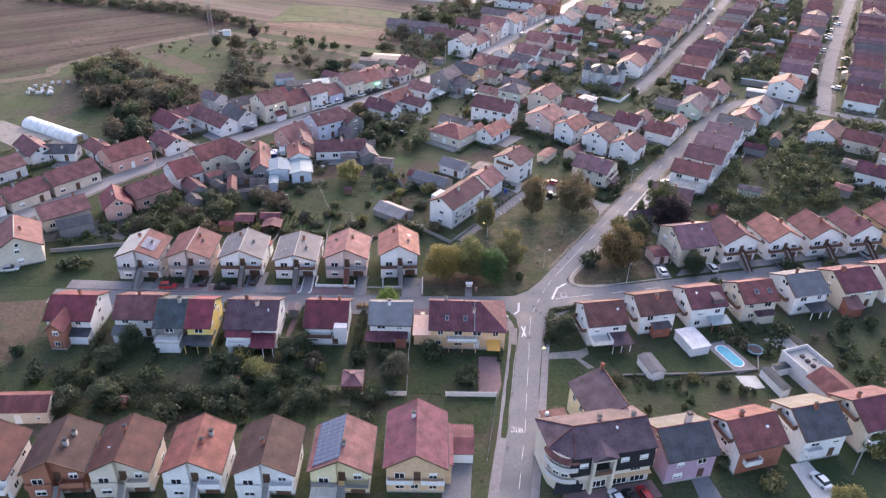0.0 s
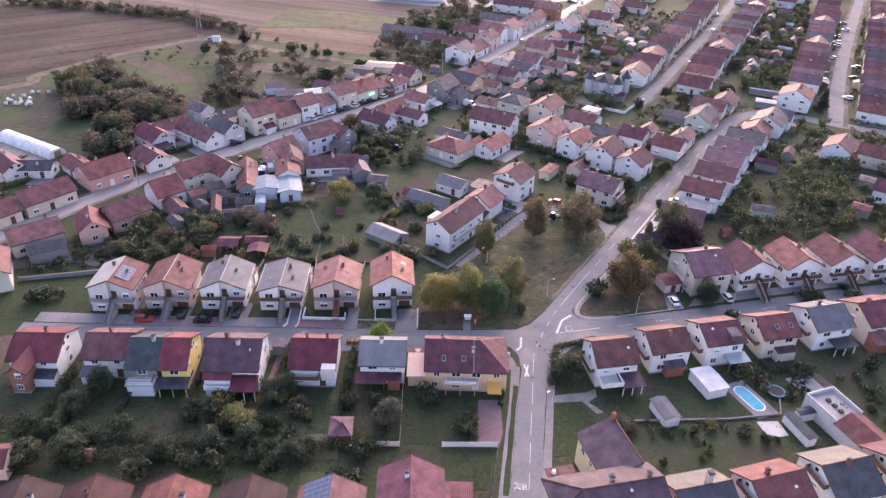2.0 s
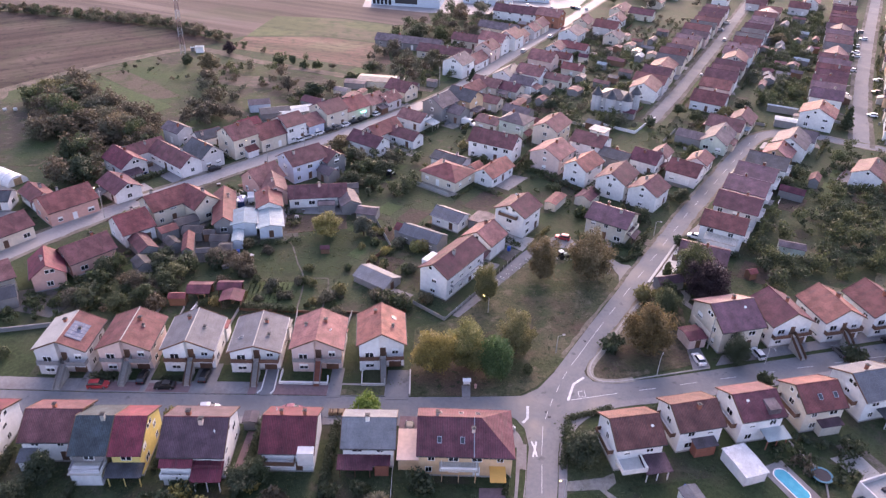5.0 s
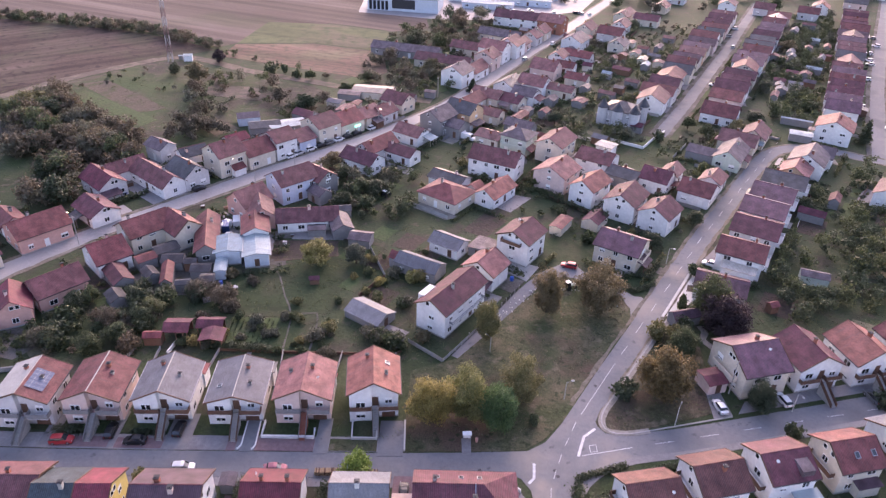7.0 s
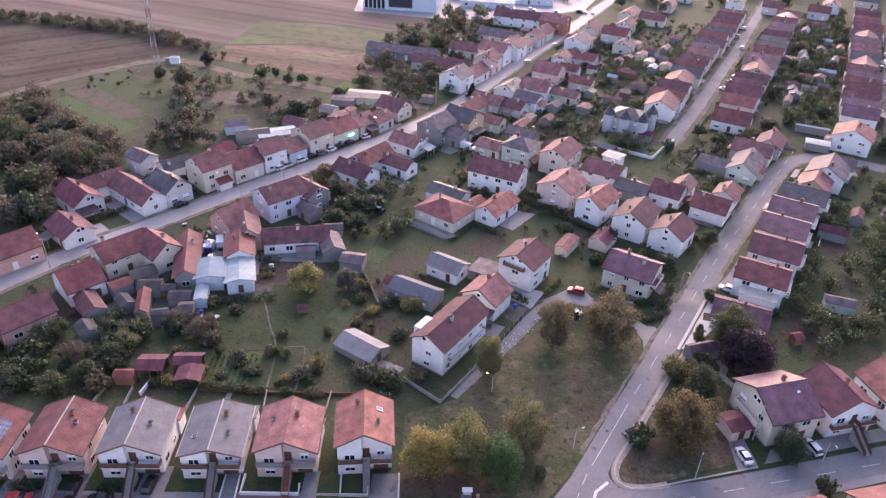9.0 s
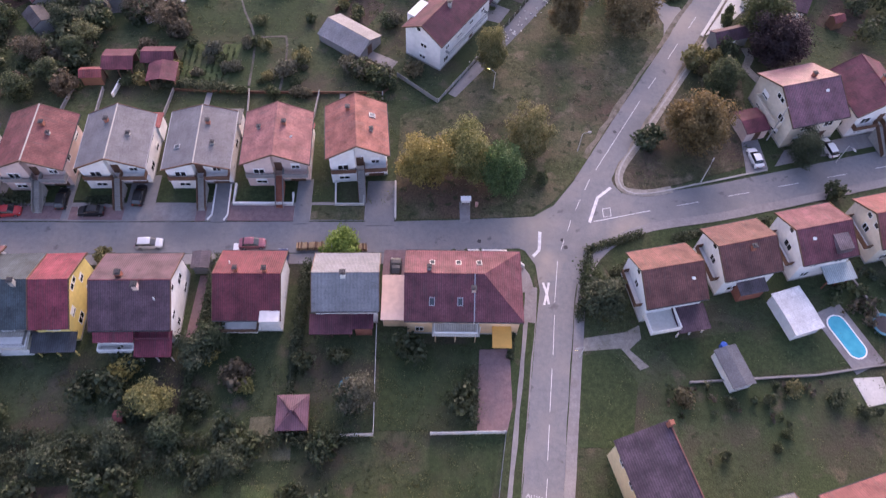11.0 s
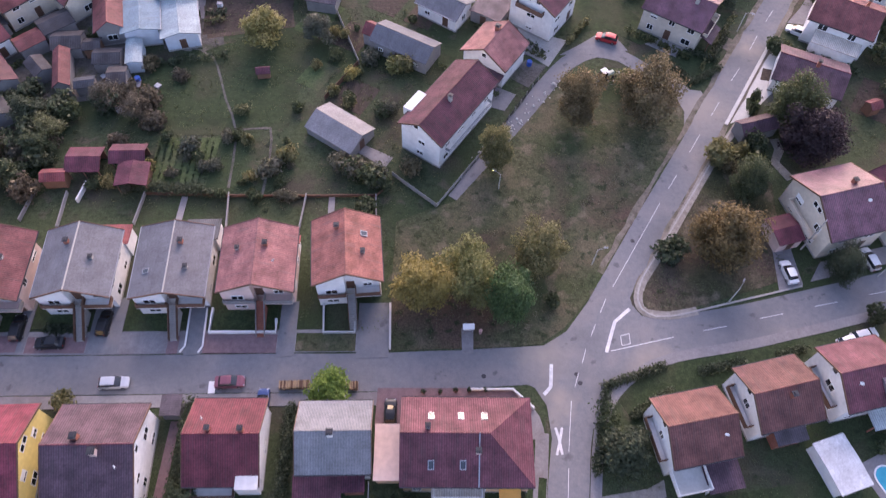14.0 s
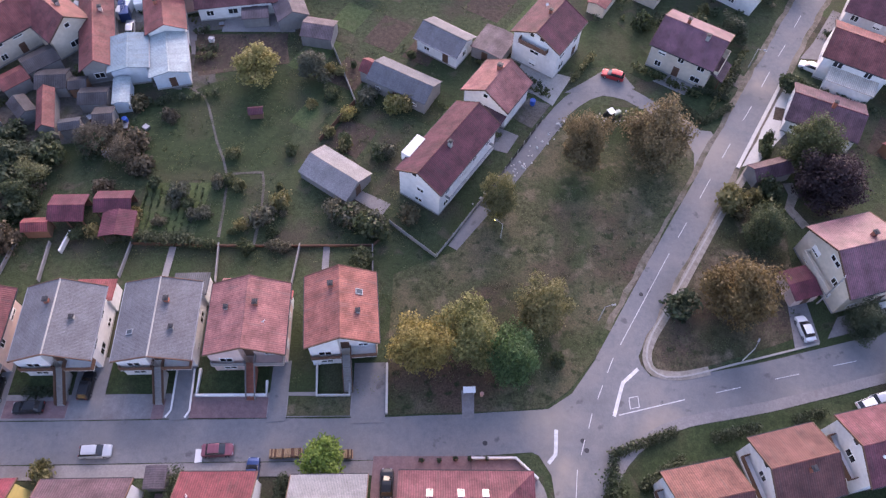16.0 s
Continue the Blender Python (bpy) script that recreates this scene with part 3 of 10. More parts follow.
COLOUR_WORDS = {"orange": "orange clay tile", "salmon": "salmon-pink clay tile", "brown": "weathered brown tile", "brownred": "dull red-brown tile", "maroon": "maroon tile", "maroonbrown": "dark maroon-brown tile",
                "purple": "dark purplish-brown tile", "maroonpurple": "dusky mauve tile", "rust": "weathered terracotta tile", "greybrown": "grey-brown tile", "crimson": "crimson sheet", "red": "red tile", "darkred": "dark red sheet", "pink": "dusky pink tile",
                "green": "dark green tile", "sooty": "sooty grey", "dusk": "dull wine-red tile", "copper": "faded copper-brown tile", "umber": "dark umber tile", "russet": "dark russet tile", "plum": "dark plum-grey tile", "clay": "orange clay tile", "grey": "grey fibre-cement", "palegrey": "pale grey fibre-cement", "slate": "blue-black tile", "tinblue": "pale blue metal", "tinwhite": "white metal", "flatcream": "flat cream", "sheetwhite": "white sheet"}
WALL_WORDS = {"white": "white", "greyturret": "greyish white", "offwhite": "greyish white", "cream": "cream", "peach": "peach", "pinkish": "pale pink", "yellow": "yellow", "yellowish": "pale yellow", "greyw": "grey", "lilac": "lilac", "bluew": "pale blue", "salmonw": "salmon",
              "greenw": "pale green", "timber": "brown timber", "tinw": "light metal", "brick": "red brick"}
HOUSE_RNG = random.Random(11)


def house(x, y, ang, L, W, ze, zr, roof, wall, hip=(0, 0), windows="flr", stacks=1, name="house", doors=True, far=False, ridge=True, label="", group="", over=0.45):
    """A house: ridge of length L along its x, roof W wide, eaves at ze, ridge at zr. Returns its empty, with its sizes on it."""
    rng = HOUSE_RNG
    # a third of the far white walls greyed: distance haze put into the colour
    if y > 225 and wall == "white" and int(abs(x) * 7) % 3 == 0:
        wall = "offwhite"
    if not label:
        label = f"{'two-storey ' if ze > 4.9 else ''}{WALL_WORDS[wall]} {'shed' if ze < 3.2 else 'house'} with a {COLOUR_WORDS[roof]} roof"
    if ze < 3.2 and name == "house":
        name = "shed"
    h = thing(name, x, y, 0, ang, label, "house" if name == "house" else name.split("_")[-1], group or ("houses of the village" if name == "house" else ""))
    og, oe, t = (over, 0.55, 0.16) if ze > 3.2 else (0.2, 0.25, 0.1)
    hl, hw = L / 2 - og, W / 2 - oe
    for key, v in (("hl", hl), ("hw", hw), ("ze", ze), ("zr", zr), ("W", W), ("L", L)):
        h[key] = v
    slope = (zr - ze) / (W / 2)
    zt = zr - slope * hw - t
    b = Mesh()
    if hip[0] or hip[1]:
        b.box(-hl, hl, -hw, hw, 0, zt)
    else:
        for s in (1,):
            k = len(b.v)
            b.v += [(-hl, -hw, 0), (-hl, hw, 0), (-hl, hw, zt), (-hl, 0, zr - t), (-hl, -hw, zt), (hl, -hw, 0), (hl, hw, 0), (hl, hw, zt), (hl, 0, zr - t), (hl, -hw, zt)]
            b.f += [tuple(k + i for i in q) for q in ((0, 4, 3, 2, 1), (5, 6, 7, 8, 9), (0, 5, 9, 4), (1, 2, 7, 6), (4, 9, 8, 3), (3, 8, 7, 2), (0, 1, 6, 5))]
            b.m += [0] * 7
    part("wall", b, "wall_" + wall, h)
    p = Mesh()
    p.box(-hl - 0.04, hl + 0.04, -hw - 0.04, hw + 0.04, 0, 0.35)
    if ze > 3.2 and y < 235:
        part("plinth", p, "concrete", h)
    r = Mesh()
    x0, x1 = -L / 2, L / 2
    h0, h1 = x0 + hip[0] * W / 2, x1 - hip[1] * W / 2
    top = [(x0, -W / 2, ze), (x1, -W / 2, ze), (x1, W / 2, ze), (x0, W / 2, ze), (h0, 0, zr), (h1, 0, zr)]
    k = len(r.v)
    r.v += top + [(a, c, d - t) for a, c, d in top]
    r.f += [tuple(k + i for i in q) for q in ((0, 1, 5, 4), (2, 3, 4, 5), (3, 0, 4), (1, 2, 5), (7, 6, 10, 11), (9, 8, 11, 10), (0, 6, 7, 1), (2, 8, 9, 3), (1, 7, 8, 2), (3, 9, 6, 0), (6, 9, 10), (8, 7, 11))] if (hip[0] or hip[1]) else \
        [tuple(k + i for i in q) for q in ((0, 1, 5, 4), (2, 3, 4, 5), (7, 6, 10, 11), (9, 8, 11, 10), (0, 6, 7, 1), (2, 8, 9, 3), (1, 7, 11, 5), (5, 11, 8, 2), (0, 4, 10, 6), (4, 3, 9, 10))]
    r.m += [0] * (len(r.f))
    part("roof", r, "roof_" + roof, h)
    if ridge and ze > 3.2:
        c = Mesh()
        s = 0.14
        c.solid([(h0, -s, zr - 0.08), (h1, -s, zr - 0.08), (h1, s, zr - 0.08), (h0, s, zr - 0.08)], [(h0, -s * 0.5, zr + 0.07), (h1, -s * 0.5, zr + 0.07), (h1, s * 0.5, zr + 0.07), (h0, s * 0.5, zr + 0.07)])
        part("ridge_cap", c, "concrete" if 155 < y < 163 and x < -28 else "roof_" + (roof if roof not in ("slate", "purple") else "maroonbrown"), h)
        if not far and y < 225:
            for sy in (-1, 1):
                g = Mesh()
                g.box(x0 + 0.05, x1 - 0.05, sy * (W / 2 + 0.06) - 0.07, sy * (W / 2 + 0.06) + 0.07, ze - 0.2, ze - 0.06)
                part("gutter", g, "metal_dark" if roof not in ("grey", "tinblue", "tinwhite") else "metal_grey", h)
    for i in range(stacks if ze > 3.2 and name == "house" else 0):
        u = rng.uniform(-0.3, 0.3) * L
        chimney(h, u, rng.choice((-1, 1)) * rng.uniform(0.3, 1.5), rng.uniform(0.8, 1.2), rng.uniform(0.5, 0.75), rng.choice(("brick_red", "brick_red", "concrete", "wall_pinkish")))
    if y < 225 and ze > 4.5 and not (hip[0] or hip[1]):
        bb = "timber_brown" if roof in ("grey", "brown", "umber", "slate", "maroonbrown", "orange") else "trim_brown"
        for sx in (x0, x1):
            v_, e0, e1 = Mesh(), min(sx, sx * 1.0) - 0.05, sx + 0.05
            q0, q1 = (0, -W / 2 - 0.02, ze), (0, W / 2 + 0.02, ze)
            k = len(v_.v)
            for xx in (e0, e1):
                v_.v += [(xx, q0[1], ze + 0.06), (xx, 0, zr + 0.08), (xx, q1[1], ze + 0.06), (xx, q1[1], ze - 0.24), (xx, 0, zr - 0.24), (xx, q0[1], ze - 0.24)]
            v_.f += [(0, 1, 4, 5), (1, 2, 3, 4), (11, 10, 7, 6), (10, 9, 8, 7), (0, 6, 7, 1), (1, 7, 8, 2), (2, 8, 9, 3), (3, 9, 10, 4), (4, 10, 11, 5), (5, 11, 6, 0)]
            v_.m += [0] * 10
            part("barge_board", v_, bb, h)
    storeys = 2 if ze > 4.9 else 1
    for side in windows:
        facing = {"f": -90, "b": 90, "l": 180, "r": 0}[side] + ang
        if y > 230 and math.sin(radians(facing)) > 0.3:
            continue
        length = 2 * (hl if side in "fb" else hw)
        rows = [1.1] if storeys == 1 else [0.95, 3.75]
        if ze < 3.2:
            rows = [1.0] if length > 3.5 and y < 260 else []
        for zi, z in enumerate(rows):
            n = max(1, int((length - 1.0) / (5.0 if far or side in "lr" and ze > 4.5 else 3.4)))
            for i in range(n):
                u = (i + 0.5) / n * length - length / 2 + rng.uniform(-0.3, 0.3)
                if doors and zi == 0 and i == n // 2 and side == windows[0]:
                    door(h, side, u, 0.3 if ze > 3.2 else 0.05, rng.choice(("trim_brown", "trim_white", "timber_brown")))
                else:
                    window(h, side, u, z, rng.choice((1.2, 1.4, 1.8)) if ze > 3.2 else 0.9, 1.3 if ze > 3.2 else 0.8, 2, rng.choice((0, 0, 0, 1, 2)))
        if side in "lr" and not hip[side == "r"] and zr - ze > 2.2 and ze > 3.3:
            window(h, side, rng.choice((0, -0.9)), ze + 0.5, 1.0, 1.0, 1, 0)
            if rng.random() < 0.5:
                window(h, side, 1.1, ze + 0.5, 1.0, 1.0, 1, 0)
    return h

# ---- ground, fields, roads ----
g = Mesh()
g.solid([(-2500, -1500, -1.0), (2500, -1500, -1.0), (2500, 3500, -1.0), (-2500, 3500, -1.0)], [(-2500, -1500, 0), (2500, -1500, 0), (2500, 3500, 0), (-2500, 3500, 0)])
structure("ground", g, "ground_garden", "grassy village ground of gardens and bare soil")


LIFT = iter(range(20))


def field(name, pts, mat, label, z=0.03):
    return sheet(name, pts, z + 0.006 * next(LIFT), mat, label)


field("field_stubble", [(-420, 470), (-224, 437), (-154, 423), (-103, 396), (-40, 470), (20, 560), (20, 760), (-420, 760)], "stubble", "pale pinkish stubble field")
field("field_plough", [(-320, 290), (-190, 296), (-167, 318), (-150, 338), (-124, 374), (-112, 383), (-103, 391), (-122, 404), (-154, 418), (-224, 431), (-420, 464), (-420, 290)], "plough", "brown ploughed field with furrows")
field("field_maize", [(-99, 382), (-29, 358), (-22, 368), (-26, 398), (-60, 408), (-96, 402)], "maize", "strip of dry reddish maize stubble")
field("field_crop", [(-96, 404), (-60, 410), (-26, 400), (-26, 436), (-56, 446), (-90, 446)], "crop", "strip of young green crop")
field("field_tan", [(-90, 448), (-56, 448), (-24, 437), (-5, 446), (-8, 470), (-44, 480), (-62, 472)], "stubble", "tan stubble field beside the hall")
field("meadow", [(-190, 292), (-167, 311), (-152, 333), (-124, 370), (-112, 372), (-78, 356), (-50, 345), (-36, 330), (-48, 308), (-84, 300), (-104, 276), (-124, 246), (-160, 246), (-200, 260)], "meadow", "rough green meadow with scrub", 0.02)
field("meadow_strip", [(-142.0, 336.9), (-133.2, 343.1), (-99.9, 314.1), (-109.0, 307.8)], "plot_brown", "bare brown strip in the meadow", 0.04)
field("meadow_strip", [(-139.5, 324.7), (-136.3, 329.9), (-99.4, 302.4), (-103.4, 295.7)], "plot_green", "fresh green strip in the meadow", 0.04)
field("dirt_patch", [(-90, 330), (-70, 326), (-60, 334), (-76, 342), (-92, 340)], "dirt_track", "bare sandy patch of earth", 0.05)
tr = Mesh()
ribbon(tr, smooth_line([(-320, 230), (-179.9, 292), (-167.4, 314), (-154.3, 335.5), (-138, 357), (-122, 374), (-108, 377), (-78.9, 361.5), (-49.8, 350.5), (-22, 338.8), (-2, 333)]), -2.6, 2.6, -0.1, 0.06, 0.4, 3)
structure("dirt_track", tr, "dirt_track", "pale dirt track along the fields")

# garden plots behind the houses: beds, lawns and bare strips between the village streets
PLOTS = {k: Mesh() for k in ("plot_brown", "plot_pale", "plot_green", "bed_dug", "lawn")}
plot_rng = random.Random(31)
plot_n = 0
for (cx, cy), ang, nu, nv, du, dv in (
    ((30, 280), -34, 7, 5, 9, 19), ((76, 300), -32, 4, 4, 9, 20), ((70, 378), -28, 5, 11, 9, 15), ((158, 408), -28, 3, 13, 9, 15), ((118, 225), -32, 7, 5, 10, 16), ((165, 262), -33, 5, 4, 10, 15),
    ((6, 380), -30, 4, 8, 11, 14), ((-80, 282), -42, 5, 4, 12, 14), ((-70, 330), -35, 5, 3, 16, 13), ((-52, 112), 2, 9, 2, 9.5, 9), ((-70, 182), -50, 4, 3, 9, 9), ((-2, 214), -30, 4, 3, 8, 12), ((180, 235), -33, 4, 4, 10, 15), ((-16, 262), -42, 4, 3, 9, 10), ((40, 440), -28, 5, 6, 10, 14),
):
    plot_n += 1
    c_, s_ = math.cos(radians(ang)), math.sin(radians(ang))
    for i in range(nu):
        for j in range(nv):
            if plot_rng.random() < 0.3:
                continue
            u, v = (i - nu / 2 + plot_rng.uniform(-0.06, 0.06)) * du, (j - nv / 2 + plot_rng.uniform(-0.06, 0.06)) * dv
            a, b = du * plot_rng.uniform(0.3, 0.42), dv * plot_rng.uniform(0.25, 0.42)
            q = [(u - a, v - b), (u + a, v - b * 0.94), (u + a * 0.95, v + b), (u - a, v + b * 0.92)]
            q = [(cx + x * c_ - y * s_, cy + x * s_ + y * c_) for x, y in q]
            z_ = 0.004 + 0.0022 * plot_n
            PLOTS[plot_rng.choice(("plot_brown", "plot_pale", "plot_green", "plot_green", "bed_dug", "lawn", "lawn"))].solid([(x, y, -0.2) for x, y in q], [(x, y, z_) for x, y in q])
for k, m_ in PLOTS.items():
    structure("garden_plots", m_, k, "garden plots of grass, beds and bare soil behind the houses")

ROADS = (
    ("main_road", [(-60, -420), (-10, -90), (8.5, 50), (13.2, 80), (17.3, 104), (18.6, 113), (20.7, 128), (22.3, 138), (25, 148), (30.2, 159), (39.3, 174), (50.6, 192), (63.6, 213), (76, 232.5), (87.5, 249.5), (101, 270), (115, 290), (124, 297.5), (133, 300), (144, 296.5), (156, 290), (172, 283), (200, 270)], 2.7, "asphalt", "grey asphalt road winding through the village"),
    ("high_street", [(-145, 141), (-119.6, 176), (-110, 190), (-100.5, 205), (-87, 223.5), (-71.8, 240), (-53.5, 261), (-24.3, 292), (4.2, 329.5), (27.7, 375), (47, 413), (66.8, 451), (96, 511), (140, 600), (190, 700)], 3.2, "asphalt_pale", "pale worn asphalt high street"),
    ("back_street", [(82, 306), (92, 324), (106, 349.5), (129.5, 394), (151, 434.5), (176, 484), (205, 540)], 2.5, "asphalt", "pale residential street between terraced houses"),
    ("long_street", [(155.6, 289.5), (165, 309), (175.8, 331.5), (206.8, 391), (252, 473.5), (274, 514), (330, 620)], 3.0, "asphalt", "pale straight street between terraced houses"),
)
for i, (nm, pts, hw_, mat, lab) in enumerate(ROADS):
    r_ = Mesh()
    ribbon(r_, smooth_line(pts), -hw_, hw_, -0.2, 0.05 + 0.004 * i, 0.08, i)
    structure(nm, r_, mat, lab)
    way = [p for p in smooth_line(pts) if p[1] > 159 or i]
    for sd in (-1, 1):
        e_ = Mesh()
        ribbon(e_, way, *sorted((sd * (hw_ - 0.12), sd * (hw_ + (0.75 if i == 0 else 1.1 if i == 1 else 1.5)))), -0.1, 0.084 + 0.004 * i, 0.22, 40 + i)
        structure("verge_edge", e_, "verge_dirt" if i < 2 else "yard_ground", "ragged dusty edge of the road")
# the two streets that meet the road at the junction
r_ = Mesh()
ribbon(r_, smooth_line([(-90, 143.6), (-54, 144.2), (-28, 145), (-6, 145.6), (12, 146.6), (24, 147.6)]), -2.9, 2.9, -0.2, 0.046, 0.05, 7)
structure("west_street", r_, "asphalt", "grey asphalt side street in front of the houses")
r_ = Mesh()
ribbon(r_, smooth_line([(26, 148.5), (36, 151.8), (48, 154), (63, 157.8), (80, 162.4), (100, 167.8), (125, 174), (160, 184), (200, 196)]), -2.9, 2.9, -0.2, 0.042, 0.05, 8)
structure("east_street", r_, "asphalt", "grey asphalt side street curving away from the junction")
sheet("junction", [(19.3, 136), (18.9, 141), (17.4, 143.6), (14.5, 145), (14.5, 149.2), (18.8, 149.9), (22.6, 152.4), (26.4, 157.5), (32.5, 160.5), (33, 157), (34.2, 155.2), (38.2, 154.6), (40, 149.4), (36.6, 148.7), (31, 146), (27.4, 142.2), (25.6, 138)], 0.058, "asphalt", "asphalt junction of the village streets")
for x_, y_ in ((23.5, 145.7), (23.9, 144.4), (10.2, 145.2), (34.6, 168.4)):
    mh = Mesh()
    mh.tube((x_, y_, 0.02), (x_, y_, 0.072), 0.34, 0.34, 14)
    structure("manhole_cover", mh, "metal_dark", "round iron manhole cover in the asphalt")
sheet("yard", [(-78, 205), (-66, 213), (-66, 220), (-60, 224), (-62, 232), (-50, 226), (-53, 210), (-51, 196), (-62, 194), (-70, 197)], 0.044, "yard_ground", "trodden bare yard between old outbuildings")
sheet("lane_yard", [(13.9, 200.8), (17.6, 198.9), (15.4, 195), (11.4, 196.3)], 0.052, "paving", "paved yard beside the lane")
sheet("house_yard", [(19.4, 215), (26.1, 211.2), (23.3, 207.6), (18.2, 209.7)], 0.052, "paving", "paved yard before a garage")
sheet("front_terrace", [(55.4, 193.4), (58.6, 194.6), (66.4, 202.8), (67.4, 209), (68.4, 212.4), (67.6, 213.8), (64.2, 208.6)], 0.06, "concrete_light", "pale paved strip before the houses")
sheet("front_bed", [(64.4, 207.2), (67.2, 206.4), (65.9, 203.6), (63.2, 204.2)], 0.072, "bed_dug", "square planted bed in the front paving")
sheet("front_bed", [(59.6, 199.5), (62.2, 199.9), (61.1, 197.2), (58.9, 196.7)], 0.072, "lawn", "square of lawn in the front paving")
sheet("upper_drive", [(72, 219.6), (75.6, 223.8), (82.1, 233.3), (84.4, 231.6), (79.8, 226), (76.2, 219.2)], 0.06, "paving", "paved drive beside the road")
sheet("house_drive", [(56.3, 217.3), (61.2, 213.8), (59.0, 210.9), (55.1, 214.6)], 0.06, "verge_dirt", "dusty drive to a house")
sheet("front_path", [(61.6, 190.0), (63.3, 190.2), (63.6, 187.4), (62.2, 185), (64, 181.8), (62.6, 181), (60.6, 184.8), (62, 187.8)], 0.06, "gravel", "curved gravel path to a house")
sheet("side_path", [(-32.9, 126), (-31.5, 126), (-31.2, 138), (-32.4, 138)], 0.06, "paving_red", "reddish paved path along the house")
sheet("side_mouth", [(45.6, 189.6), (48.7, 193.6), (50.2, 197.5), (52.2, 198.9), (51.5, 201), (49.6, 201.2), (46.8, 204.4), (44.6, 202.6), (46.8, 200.2), (47.2, 196.2)], 0.06, "asphalt", "worn asphalt mouth of the lane")
ln = Mesh()
ribbon(ln, smooth_line([(6.6, 175.6), (12.5, 185.0), (18.2, 193.9), (23.6, 202.3), (27.6, 207.4), (33, 210.4), (38, 209.4), (42.2, 206), (45, 203.5)]), -1.45, 1.75, -0.2, 0.046, 0.12, 4)
structure("lane", ln, "asphalt", "narrow asphalt lane past the gardens")

sheet("corner_drive", [(56.2, 159.9), (60.2, 161), (59.8, 168), (56.8, 167.2)], 0.088, "paving", "dark paved drive to a garage")
sheet("front_drives", [(61.5, 161.6), (112, 175.2), (111, 178.6), (84, 170.6), (72.5, 167.6), (64, 165.2)], 0.048, "paving", "dark paved drives before the houses")
sheet("back_yard", [(77.1, 139.4), (81.3, 140.9), (84.8, 133.3), (80.0, 130.1)], 0.05, "yard_ground", "worn concrete yard behind a house")
sheet("west_lawn", [(-112, 146.8), (-79, 147.4), (-79.4, 168), (-92, 172), (-114, 164)], 0.034, "lawn", "dark green lawn west of the houses")
sheet("west_yard", [(-106, 166), (-92, 172), (-84, 170), (-80, 176), (-90, 182), (-104, 176)], 0.04, "yard_ground", "worn yard between old houses")
# grass areas of the junction
sheet("verge_green", [(-3.2, 148.9), (-3.4, 158), (-3, 171), (3, 174), (6.6, 175.4), (13.2, 184.2), (24.3, 199.8), (31.8, 206.6), (40.2, 205.8), (46, 201), (47.6, 196), (46.6, 190.2), (36.4, 174), (26.9, 158.4), (22.3, 152.9), (18.6, 150.3), (14, 149.8)], 0.075, "dry_grass", "dry triangular green with trees between the roads")
sheet("verge_corner", [(34.6, 157.8), (35.4, 161.4), (39.6, 168.4), (50.6, 185), (56, 190), (60, 182), (59, 173), (59.6, 162.6), (48, 158.5), (38.6, 155.6), (35.4, 156)], 0.075, "dry_brown", "dry brown grassy corner between two roads")
kb = Mesh()
ribbon(kb, smooth_line([(55, 191.5), (50.2, 184.4), (39.2, 167.6), (35, 161.2), (34, 157.6), (35.2, 155.6), (38.6, 155.2), (48, 157.6), (60, 160.8)], 1.2), -0.14, 0.14, -0.1, 0.16, 0.0, 0)
structure("kerb", kb, "concrete", "concrete kerb round the grassy corner")
pv = Mesh()
ribbon(pv, smooth_line([(56, 193.6), (49.4, 184.4), (38.6, 167.6), (34.2, 161), (33.2, 157.4), (34.4, 155.1), (38.4, 154.5), (43, 155.4)], 1.2), -1.5, -0.16, -0.1, 0.1, 0.0, 0)
structure("pavement_corner", pv, "gravel", "pale gravelled footpath along the road")

# pavements along the near road and the side street
for nm, pts, a, b, z, mat in (
    ("pavement_west", [(6.0, 50), (10.7, 80), (14.6, 103.8), (15.9, 113), (18, 128), (19, 137)], -1.9, -0.1, 0.13, "paving"),
    ("pavement_east", [(11.4, 50), (16, 80), (20.1, 104), (21.4, 113), (23.6, 128), (25.2, 137.6), (28, 143.2), (32.2, 146.8), (38, 149.3), (50, 151.7), (68, 156.3), (100, 165)], 0.0, 1.5, 0.12, "paving"),
    ("pavement_street", [(-88, 140.6), (-54, 141.2), (-28, 142), (-6, 142.6), (11, 143.4), (15.4, 142.4), (17.8, 139.4), (18.4, 136.4)], 0.05, 1.9, 0.12, "paving"),
    ("pavement_drives", [(-88, 146.8), (-54, 147.2), (-28, 148), (-6, 148.6)], -3.6, -0.05, 0.11, "paving"),
):
    p_ = Mesh()
    ribbon(p_, smooth_line(pts), a, b, -0.1, z, 0.03, 5)
    structure(nm, p_, mat, "worn paved strip beside the street")
hv = Mesh()
ribbon(hv, smooth_line([(14.2, 103), (15.5, 112.6), (17.2, 125), (18, 131)]), -0.9, 0.1, -0.1, 0.15, 0.1, 9)
structure("verge_strip", hv, "lawn", "narrow grass strip between road and pavement")

# road paint
road_ob = bpy.data.objects["main_road"]


def mark(pts, z=0.075, w=0.085, name="lane_mark"):
    m_ = Mesh()
    ribbon(m_, [np.array(p, float) for p in pts], -w / 2, w / 2, z - 0.02, z)
    return part(name, m_, "road_paint", road_ob)


